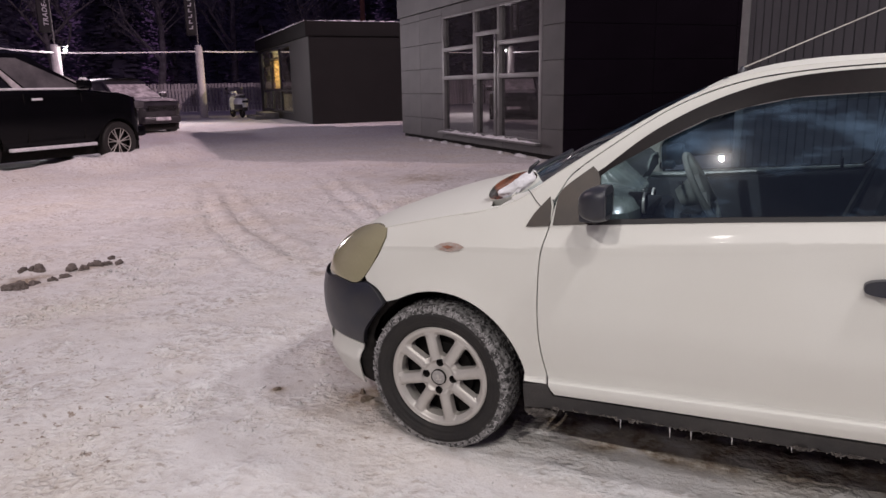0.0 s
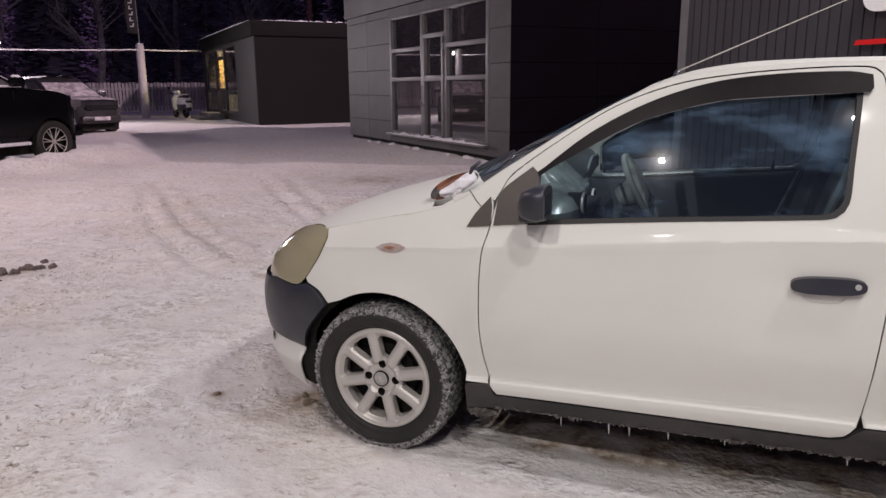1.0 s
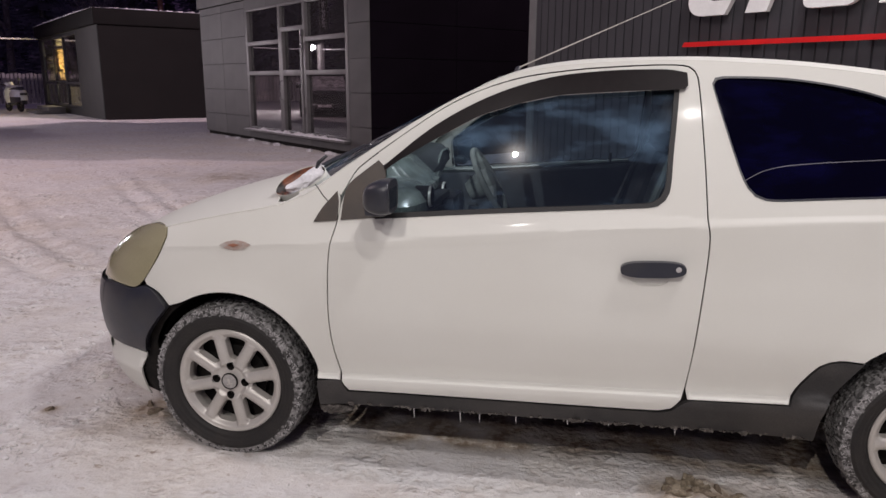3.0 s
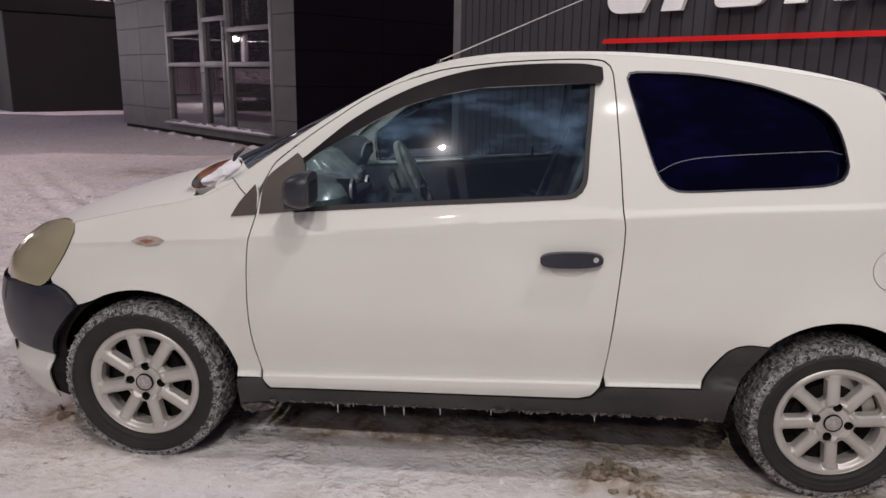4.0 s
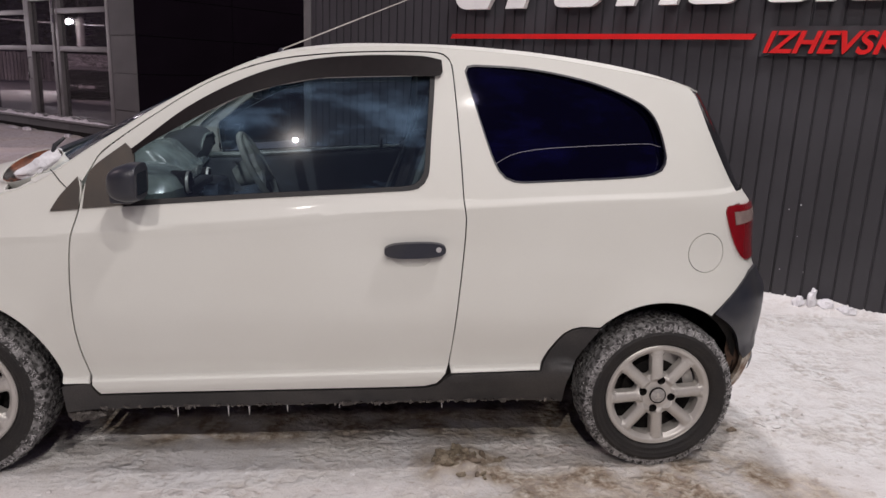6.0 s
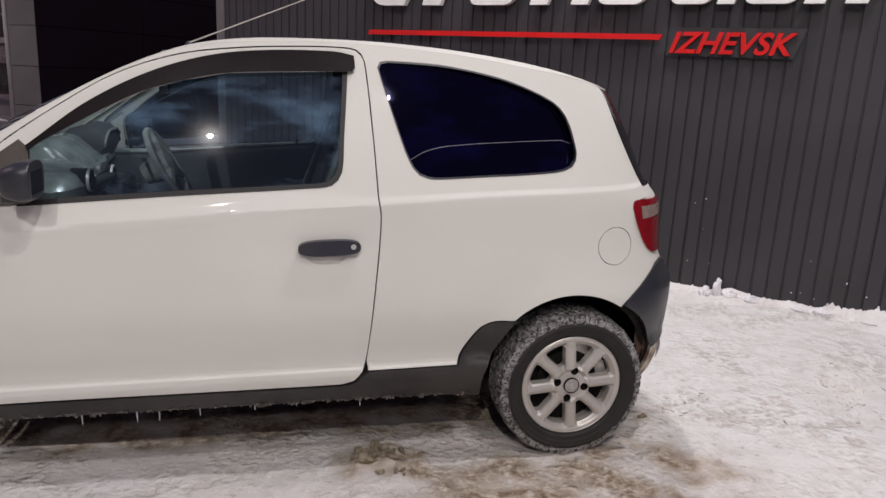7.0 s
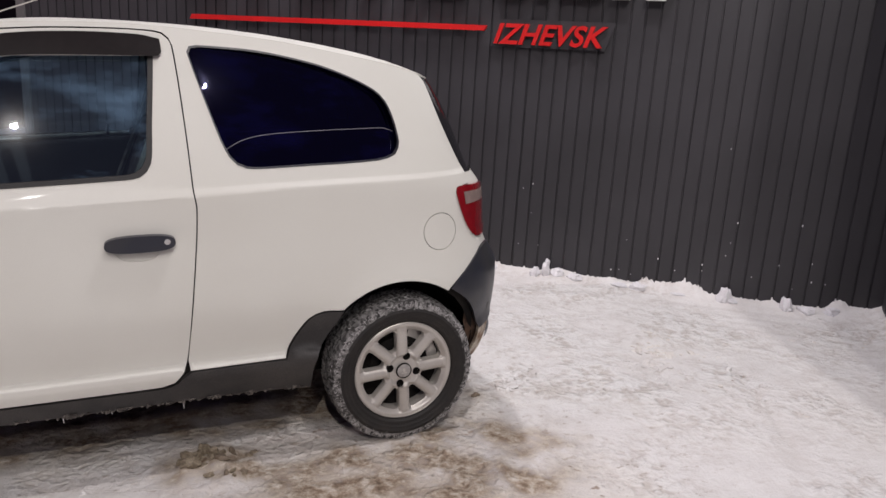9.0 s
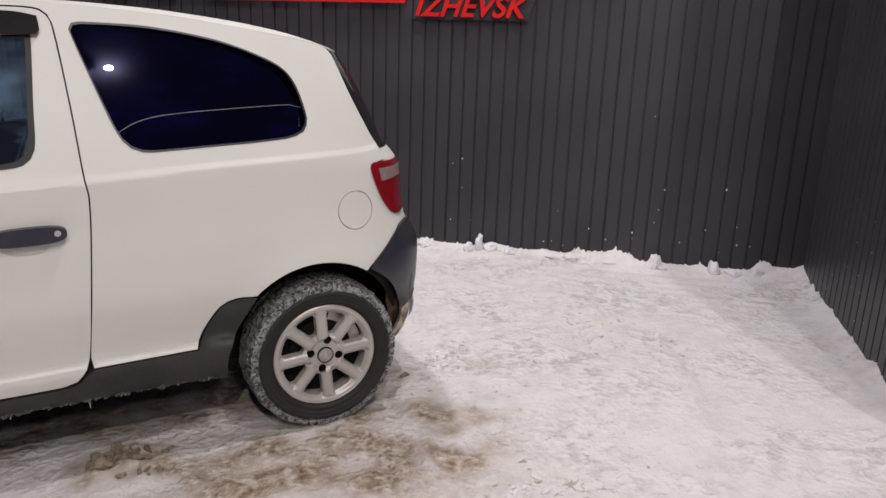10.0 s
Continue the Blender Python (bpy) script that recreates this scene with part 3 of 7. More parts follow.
sign = thing("wall_sign", LOT @ Matrix.Translation((-4.825, -0.035, 0)), "raised white and red sign lettering on the ribbed wall", "sign")
bm = slanted(bmesh.new(), [(0, 0), (2.30, 0), (2.30, 0.034), (0, 0.034)], 0.03, 0.5)
part("underline", bm, M_RED, sign, "thin red bar", False).location = (0.0, 0, 1.652)
me = letters("IZHEVSK", 0.178, 0.012, 0.30, 1.02)
xs = [v.co.x for v in me.vertices]
me.transform(Matrix.Diagonal((0.735 / (max(xs) - min(xs)), 1, 1, 1)))
part("city_letters", me, M_RED, sign, "red slanted capital letters", False).location = (2.36, -0.014, 1.578)
for i in range(6):
    part("standoff", boxed(0.2 + i * 0.38, 0.23 + i * 0.38, -0.002, 0.045, 1.658, 1.680), M_FRAME, sign)
# strip behind the red letters stands in for their dark shadow
part("letter_backing", slanted(bmesh.new(), [(2.345, -0.02), (3.10, -0.02), (3.10, 0.155), (2.345, 0.155)], 0.006, 0.30), M_WALL, sign, "wall-coloured strip in place of the letters' shadow", False).location = (0, 0.012, 1.578)
# the big white marks: plain slanted shapes, their tops out of sight
TOP = 0.62


def stroke(x0, x1):
    return [(x0, 0.0), (x1, 0.0), (x1, TOP), (x0, TOP)]


def cup(x0, x1, w=0.10, bar=0.10):
    """Two uprights joined by a rounded foot."""
    r = 0.07
    return arc(x0 + r, r, r, r, 180, 270, 5) + arc(x1 - r, r, r, r, 270, 360, 5) + [(x1, TOP), (x1 - w, TOP), (x1 - w, bar), (x0 + w, bar), (x0 + w, TOP), (x0, TOP)]


shapes = [
    arc(-4.66, 0.16, 0.16, 0.16, 180, 270, 7) + [(-4.47, 0.0), (-4.45, 0.10)] + arc(-4.60, 0.20, 0.11, 0.10, 270, 180, 5) + [(-4.71, TOP), (-4.82, TOP)],
    stroke(-4.31, -4.15),
    cup(-3.92, -3.56, 0.13, 0.11),
    stroke(-3.43, -3.30), stroke(-3.13, -3.01),
    cup(-2.96, -2.63), cup(-2.49, -2.22), stroke(-2.19, -2.09), cup(-2.055, -1.74, 0.09), stroke(-1.71, -1.60), stroke(-1.50, -1.385),
]
for s in shapes:
    o = part("mark", slanted(bmesh.new(), [(x + 4.825, z) for x, z in s], 0.045, 0.33), M_WHITE, sign, "white raised shape", False)
    o.location = (-0.01, 0, 1.868)

# ---- the block with the glazed front ----


def cassette(w, h):
    """A cladding panel with turned edges: x along, z up, faces -y."""
    bm = bmesh.new()
    box(bm, 0.004, w - 0.004, 0, 0.03, 0.004, h - 0.004, 0.003)
    return bm


def clad(parent, x0, x1, zs, n, material, place):
    """Rows of cassettes on a face; place maps along and up to the parent's axes."""
    for z0, z1 in zip(zs, zs[1:]):
        w = (x1 - x0) / n
        me = mesh_of(cassette(w, z1 - z0), "cladding_panel")
        me.materials.append(material)
        for k in range(n):
            o = part("cladding_panel", me, material, parent, smooth=False)
            o.matrix_basis = place(x0 + k * w, z0)


ROWS_Z = [0.12, 0.59, 1.19, 1.79, 2.39, 2.99, 3.16]
bx0, bx1, by = -20.65, -12.28, 1.7
gx0, gx1, gz0, gz1 = -17.69, -13.02, 0.33, 2.94
block = thing("wall_block", LOT, "dark cassette-clad block with a tall glazed front and snowy sill", "building", kind="structure")
front = lambda x, z: Matrix.Translation((x, by, z))
clad(block, bx0, gx0, ROWS_Z, 2, M_CLAD, front)
clad(block, gx1, bx1, ROWS_Z, 1, M_CLAD, front)
clad(block, gx0, gx1, [2.94, 3.16], 4, M_CLAD, front)
clad(block, gx0, gx1, [0.12, 0.305], 3, M_CLAD, front)
clad(block, by, 9.2, ROWS_Z, 4, M_SHADECLAD, lambda s, z: Matrix.Translation((bx1 + 0.002, s, z)) @ Matrix.Rotation(radians(90), 4, "Z"))
part("fascia", boxed(bx0 - 0.06, bx1 + 0.06, by - 0.05, 9.2, 3.165, 4.7, 0.01), M_CLAD, block)
part("plinth", boxed(bx0 + 0.05, bx1 - 0.04, by + 0.05, 9.2, -0.2, 0.118), M_LINER, block)
for a, b in ((bx0 + 0.02, gx0), (gx1, bx1 - 0.02)):
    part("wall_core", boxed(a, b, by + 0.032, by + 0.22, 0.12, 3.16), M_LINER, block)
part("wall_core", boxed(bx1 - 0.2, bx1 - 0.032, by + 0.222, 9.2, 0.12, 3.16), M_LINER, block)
part("wall_core", boxed(bx0 + 0.02, bx0 + 0.2, by + 0.222, 9.2, 0.12, 3.16), M_SHADECLAD, block)
# dim room behind the panes: its darkness is put into wall and floor colours
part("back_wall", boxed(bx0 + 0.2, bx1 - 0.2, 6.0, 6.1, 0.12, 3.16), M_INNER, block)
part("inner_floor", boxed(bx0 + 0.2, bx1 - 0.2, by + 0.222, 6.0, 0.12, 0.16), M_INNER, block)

glazing = thing("window_block", LOT, "tall grey-framed shop glazing with a narrow glazed door", "window", kind="structure")


def bar(x0, x1, z0, z1, y0=by - 0.005, y1=by + 0.09, name="frame_bar", mtl=None):
    return part(name, boxed(x0, x1, y0, y1, z0, z1, 0.006), mtl or M_FRAME, glazing)


posts = (gx0 + 0.06, -15.90, -14.76, gx1 - 0.06)
for x in posts:
    bar(x - 0.055, x + 0.055, gz0, gz1)
for x0, x1 in zip(posts, posts[1:]):
    door = x0 < -15.5 and x1 > -15.5
    a, b = x0 + 0.055, x1 - 0.055
    levels = [gz0, 1.56, 2.43, gz1] if door else [gz0, 1.56, 2.20, gz1]
    for z in levels:
        bar(a, b, max(z - 0.045, gz0), min(z + 0.045, gz1))
    for z0, z1 in zip(levels, levels[1:]):
        # the glass sits a little out of true in its frame
        w = (b - a) / 2
        p = part("pane", boxed(-w, w, -0.006, 0.006, z0 + 0.04, z1 - 0.04), G_PANE, glazing, smooth=False)
        p.matrix_basis = Matrix.Translation((a + w, by + 0.046, 0)) @ Matrix.Rotation(radians(-1.55), 4, "Z")
        p.visible_shadow = False
for x in (-15.78, -14.88):
    bar(x - 0.05, x + 0.05, gz0 + 0.045, 2.385, by - 0.02, by + 0.05, "door_stile")
bar(-15.73, -14.93, 1.50, 1.62, by - 0.02, by + 0.05, "door_rail")
for z in (0.75, 2.0, 2.25):
    part("hinge", rod(bmesh.new(), (-14.82, by - 0.03, z), (-14.82, by - 0.03, z + 0.13), 0.018), M_CHROME, glazing)
part("door_handle", tube(bmesh.new(), [(-15.78, by - 0.02, 1.0), (-15.78, by - 0.08, 1.02), (-15.78, by - 0.08, 1.38), (-15.78, by - 0.02, 1.40)], 0.014), M_CHROME, glazing)
part("window_sill", boxed(gx0 - 0.03, gx1 + 0.03, by - 0.14, by - 0.006, gz0 - 0.05, gz0 - 0.01, 0.006), M_FRAME, glazing)


def snow_strip(name, parent, a, b, w, h, seed, label="lumpy strip of snow"):
    """A lumpy ridge of snow from a to b, w wide and h high."""
    rng = np.random.RandomState(seed)
    a, b = Vector(a), Vector(b)
    n = max(6, int((b - a).length / 0.06))
    side = (b - a).normalized().cross(Vector((0, 0, 1)))
    bm, rows = bmesh.new(), []
    for i in range(n + 1):
        p = a.lerp(b, i / n)
        k = max(0.12, 1 + 0.9 * rng.uniform(-1, 1)) * min(1, 4 * i / n + 0.2, 4 * (n - i) / n + 0.2)
        ww = w * (1 + 0.3 * rng.uniform(-1, 1))
        rows.append([bm.verts.new(p + side * (ww * t) + Vector((0, 0, h * k * q))) for t, q in ((-0.5, 0), (-0.42, 0.5), (-0.1, 1), (0.25, 0.9), (0.46, 0.4), (0.5, 0))])
    for r, s in zip(rows, rows[1:]):
        for j in range(5):
            bm.faces.new((r[j], s[j], s[j + 1], r[j + 1]))
        bm.faces.new((r[5], s[5], s[0], r[0]))
    bm.faces.new(rows[0][::-1]), bm.faces.new(rows[-1])
    bmesh.ops.recalc_face_normals(bm, faces=bm.faces[:])
    return part(name, bm, M_SNOWCAP, parent, label)


snow_strip("snow_on_sill", glazing, (gx0, by - 0.075, gz0 - 0.012), (gx1, by - 0.075, gz0 - 0.012), 0.12, 0.035, 3)

# ---- the white hatchback ----


def curve(*pts):
    """A smooth monotone curve through (x, value) points."""
    X, Y = np.array([p[0] for p in pts], float), np.array([p[1] for p in pts], float)
    h, d = np.diff(X), np.diff(Y) / np.diff(X)
    m = np.zeros(len(X))
    m[0], m[-1] = d[0], d[-1]
    for i in range(1, len(X) - 1):
        if d[i - 1] * d[i] > 0:
            w1, w2 = 2 * h[i] + h[i - 1], h[i] + 2 * h[i - 1]
            m[i] = (w1 + w2) / (w1 / d[i - 1] + w2 / d[i])

    def at(x):
        x = np.clip(np.asarray(x, float), X[0], X[-1])
        i = np.clip(np.searchsorted(X, x) - 1, 0, len(X) - 2)
        t = (x - X[i]) / h[i]
        return ((1 + 2 * t) * (1 - t) ** 2 * Y[i] + t * (1 - t) ** 2 * h[i] * m[i] + t * t * (3 - 2 * t) * Y[i + 1] + t * t * (t - 1) * h[i] * m[i + 1])
    return at


shoulder = curve((-1.4, 0.74), (-0.9, 0.785), (-0.445, 0.808), (-0.1, 0.834), (0.227, 0.866), (0.559, 0.916), (0.771, 0.939), (1.07, 0.962), (1.47, 0.985), (1.75, 1.0))
low_side = curve((0.16, 0.735), (0.22, 0.785), (0.31, 0.822), (0.348, 0.833), (0.364, 0.832), (0.379, 0.808), (0.40, 0.809), (0.46, 0.820), (0.56, 0.830), (0.70, 0.819), (0.80, 0.806), (0.95, 0.792), (1.1, 0.775))
belt = curve((-1.4, 0.76), (-0.9, 0.80), (-0.535, 0.825), (-0.205, 0.855), (0.139, 0.892), (0.5, 0.921), (0.777, 0.938), (1.07, 0.962), (1.47, 0.985), (1.75, 1.0))
nose_x = curve((0.15, -1.56), (0.3, -1.62), (0.5, -1.63), (0.60, -1.62), (0.68, -1.59), (0.76, -1.51), (0.83, -1.41), (0.88, -1.28), (0.92, -1.17), (1.0, -1.05), (1.5, -1.0))
tail_x = curve((0.15, 1.95), (0.3, 2.00), (0.5, 2.02), (0.62, 2.02), (0.70, 1.98), (0.76, 1.955), (0.94, 1.935), (1.0, 1.89), (1.1, 1.845), (1.2, 1.80), (1.352, 1.70), (1.45, 1.60))
edge_z = curve((-1.5, 0.66), (-1.31, 0.79), (-1.137, 0.849), (-0.97, 0.888), (-0.855, 0.913), (-0.70, 0.945), (-0.58, 0.992), (-0.45, 1.083), (-0.35, 1.151), (-0.25, 1.218), (-0.15, 1.279), (-0.064, 1.327), (0.03, 1.370), (0.126, 1.406),
               (0.318, 1.437), (0.625, 1.453), (1.0, 1.437), (1.3, 1.402), (1.6, 1.352), (1.75, 1.30))
top_z = curve((-1.60, 0.62), (-1.5, 0.768), (-1.42, 0.812), (-1.33, 0.848), (-1.17, 0.904), (-1.03, 0.943), (-0.88, 0.982), (-0.74, 1.015), (-0.4, 1.195), (-0.02, 1.376), (0.09, 1.418), (0.19, 1.446), (0.41, 1.471),
              (0.76, 1.478), (1.0, 1.470), (1.23, 1.451), (1.46, 1.418), (1.60, 1.380), (1.68, 1.345), (1.76, 1.31))


def plan(x, z):
    """How far the plan draws in towards nose and tail, 1 amidships."""
    kf = np.clip((-0.75 - x) / (-0.75 - nose_x(z)), 0, 0.9995)
    kr = np.clip((x - 1.2) / (tail_x(z) - 1.2), 0, 0.9995)
    return (1 - kf ** 3.5) ** (1 / 3.5) * (1 - kr ** 4) ** 0.25


def half_width(x, z):
    x, z = np.asarray(x, float), np.asarray(z, float)
    sh = shoulder(x)
    up = z - sh
    ledge = z + (0.013 - 0.031 * (x + 0.04)) * step01(0.60, 0.44, z)
    soft = 0.022 + 0.055 * step01(0.85, 0.35, x)
    s = low_side(np.minimum(ledge, sh)) - (0.010 - 0.003 * step01(0.85, 0.35, x)) * step01(0.0, 1.0, up / soft) * step01(-0.95, -0.3, x)
    up = np.maximum(z - belt(x), 0)
    s = s - 0.36 * up - 0.06 * up ** 2
    arch = np.minimum(np.hypot(x + 0.88, z - 0.285), np.hypot(x - 1.49, z - 0.285))
    s = s + 0.010 * np.exp(-((arch - 0.34) / 0.06) ** 2)
    return s * plan(x, z)


CREASES = [(shoulder, (-0.020, -0.008, 0.0, 0.005, 0.009, 0.013, 0.017, 0.022, 0.030, 0.042, 0.056, 0.070, 0.084)), (lambda x: 0.335 + 0.031 * (x + 0.04), (-0.010, 0.0, 0.006, 0.012, 0.016, 0.020, 0.024, 0.028, 0.032, 0.042))]


def smooth_outline(pts, step=0.02, corner=55):
    """Resamples an outline with rounded runs between its sharp corners."""
    P = [Vector(p) for p in pts]
    n, out = len(P), []
    sharp = []
    for i in range(n):
        a, b = P[i] - P[i - 1], P[(i + 1) % n] - P[i]
        sharp.append(a.length < 1e-6 or b.length < 1e-6 or a.angle(b) > radians(corner))
    for i in range(n):
        p1, p2 = P[i], P[(i + 1) % n]
        p0 = p1 - (p2 - p1) if sharp[i] else P[i - 1]
        p3 = p2 + (p2 - p1) if sharp[(i + 1) % n] else P[(i + 2) % n]
        k = max(1, int((p2 - p1).length / step))
        m1 = (p2 - p0) * 0.5 if not sharp[i] else p2 - p1
        m2 = (p3 - p1) * 0.5 if not sharp[(i + 1) % n] else p2 - p1
        lim = (p2 - p1).length
        m1 = m1.normalized() * min(m1.length, lim)
        m2 = m2.normalized() * min(m2.length, lim)
        for j in range(k):
            t = j / k
            h = (2 * t ** 3 - 3 * t * t + 1) * p1 + (t ** 3 - 2 * t * t + t) * m1 + (-2 * t ** 3 + 3 * t * t) * p2 + (t ** 3 - t * t) * m2
            out.append((h.x, h.y))
    return out


def inside(px, py, poly):
    r = np.zeros(px.shape, bool)
    for (x0, y0), (x1, y1) in zip(poly, poly[1:] + poly[:1]):
        if y0 != y1:
            r ^= ((y0 > py) != (y1 > py)) & (px < (x1 - x0) * (py - y0) / (y1 - y0) + x0)
    return r


from mathutils.geometry import delaunay_2d_cdt


def sheet_in(outline, holes=(), step=0.035, creases=()):
    """Triangles of a flat outline with holes, with an even net of points inside."""
    rings = [outline, *holes]
    verts, edges = [], []
    for r in rings:
        k = len(verts)
        verts += [Vector(p) for p in r]
        edges += [(k + i, k + (i + 1) % len(r)) for i in range(len(r))]
    a = np.array(outline)
    X, Y = np.meshgrid(np.arange(a[:, 0].min(), a[:, 0].max(), step), np.arange(a[:, 1].min(), a[:, 1].max(), step))
    X, Y = X.ravel() + 1e-4, Y.ravel() + 1.3e-4
    # rows of points along each crease, in place of the net there
    for line, offs in creases:
        far = (Y - line(X) < offs[0] - 0.010) | (Y - line(X) > offs[-1] + 0.010)
        xs = np.arange(a[:, 0].min() + 0.003, a[:, 0].max(), 0.022)
        X, Y = np.concatenate([X[far]] + [xs + 1e-4 * i for i in range(len(offs))]), np.concatenate([Y[far]] + [line(xs) + o for o in offs])
    ok = inside(X, Y, list(outline))
    for h in holes:
        ok &= ~inside(X, Y, list(h))
    b = np.array([p for r in rings for p in r])
    for i in np.nonzero(ok)[0]:
        if np.min((b[:, 0] - X[i]) ** 2 + (b[:, 1] - Y[i]) ** 2) < ((0.005 if creases else 0.45 * step)) ** 2:
            ok[i] = False
    verts += [Vector((x, y)) for x, y in zip(X[ok], Y[ok])]
    v, _, f, *_ = delaunay_2d_cdt(verts, edges, [], 0, 1e-6)
    V = np.array([(p.x, p.y) for p in v])
    F = np.array([t for t in f if len(t) == 3])
    c = V[F].mean(1)
    ok = inside(c[:, 0], c[:, 1], list(outline))
    for h in holes:
        ok &= ~inside(c[:, 0], c[:, 1], list(h))
    return V, F[ok]


def formed(V, F, place, thick=0.0, flip=False):
    """Presses flat triangles on to a surface; place maps u, v, depth to x, y, z arrays. Edges turn inwards by thick."""
    top = np.stack(place(V[:, 0], V[:, 1], np.zeros(len(V))), -1)
    e = 1e-3
    du = np.stack(place(V[:, 0] + e, V[:, 1], 0 * V[:, 0]), -1) - np.stack(place(V[:, 0] - e, V[:, 1], 0 * V[:, 0]), -1)
    dv = np.stack(place(V[:, 0], V[:, 1] + e, 0 * V[:, 0]), -1) - np.stack(place(V[:, 0], V[:, 1] - e, 0 * V[:, 0]), -1)
    N = np.cross(du, dv)
    N /= np.linalg.norm(N, axis=1)[:, None] + 1e-12
    me = bpy.data.meshes.new("panel")
    faces = F.tolist()
    pts = top
    if thick:
        low = np.stack(place(V[:, 0], V[:, 1], np.full(len(V), thick)), -1)
        count = {}
        for a, b, c in faces:
            for s, t in ((a, b), (b, c), (c, a)):
                count[(s, t)] = 1
        rim = [(s, t) for (s, t) in count if (t, s) not in count]
        k = len(V)
        # the turned edge has points of its own, so that the face stays smooth and the edge crisp
        faces = faces + [[k + s, 2 * k + s, 2 * k + t, k + t] for s, t in rim]
        pts = np.concatenate([top, top, low])
        N = np.concatenate([N, N, N])
    if flip:
        faces, N = [f[::-1] for f in faces], -N
    me.from_pydata(pts.tolist(), [], faces)
    me.polygons.foreach_set("use_smooth", [len(f) == 3 for f in faces])
    # the surface's own normals on the face; the turned edge keeps its flat ones
    own = N.copy()
    own[len(V):] = 0
    me.normals_split_custom_set_from_vertices(own.tolist())
    return me, N


def side_place(sign, lift):
    if callable(lift):
        return lambda x, z, d: (x, sign * (half_width(x, z) + lift(x, z) - d), z)
    return lambda x, z, d: (x, sign * (half_width(x, z) + lift - d), z)


def pressed(name, outline, material, parent, label="", holes=(), lift=0.0, thick=0.012, step=0.035, sides=(-1, 1), smooth=True, fine=0.02, creased=False):
    """A panel of the car's side on both flanks (or one), from its outline in length and height."""
    o = smooth_outline(outline, fine) if smooth else outline
    V, F = sheet_in(o, holes, step, CREASES if creased else ())
    area = np.cross(V[F[:, 1]] - V[F[:, 0]], V[F[:, 2]] - V[F[:, 0]])
    F = np.where((area > 0)[:, None], F, F[:, ::-1])
    made = []
    for s in sides:
        me, N = formed(V, F, side_place(s, lift), thick, flip=s > 0)
        me.materials.append(material)
        ob = new(name, me)
        ob.parent = parent
        if label:
            ob["label"] = label
        made.append(ob)
    return made


car = thing("hatchback_car", Matrix.Translation((0, 3.19, 0)), "white three-door hatchback with black plastic trim parked on snow", "car")

DOOR = [(-0.415, 0.297), (-0.439, 0.331), (-0.459, 0.406), (-0.477, 0.51), (-0.485, 0.66), (-0.482, 0.80), (-0.460, 0.90), (-0.452, 0.96), (-0.434, 1.020), (-0.399, 1.079), (-0.251, 1.194),
        (-0.064, 1.314), (0.126, 1.385), (0.318, 1.416), (0.5, 1.430), (0.63, 1.434), (0.695, 1.428), (0.722, 1.395), (0.748, 1.163), (0.765, 0.948), (0.772, 0.904), (0.769, 0.805),
        (0.752, 0.6), (0.732, 0.393), (0.708, 0.350), (0.693, 0.332), (0.655, 0.320), (0.40, 0.3135), (0.157, 0.309), (-0.24, 0.302)]
GLASS = [(-0.318, 0.923), (-0.1, 0.942), (0.147, 0.962), (0.523, 0.989), (0.607, 1.0), (0.640, 1.040), (0.648, 1.15), (0.660, 1.363), (0.645, 1.396), (0.511, 1.404), (0.242, 1.384), (0.051, 1.324),
         (-0.137, 1.223), (-0.267, 1.120), (-0.318, 1.075)]
g_out = smooth_outline(GLASS, 0.02)


def squircle(cx, cz, a, b, n, power, tilt=0.0):
    """A rounded oblong, squarer as the power grows."""
    pts = []
    for k in range(n):
        c, q = math.cos(2 * math.pi * k / n), math.sin(2 * math.pi * k / n)
        x = math.copysign(abs(c) ** (2 / power), c)
        pts.append((cx + a * x, cz + b * math.copysign(abs(q) ** (2 / power), q) + tilt * x))
    return pts


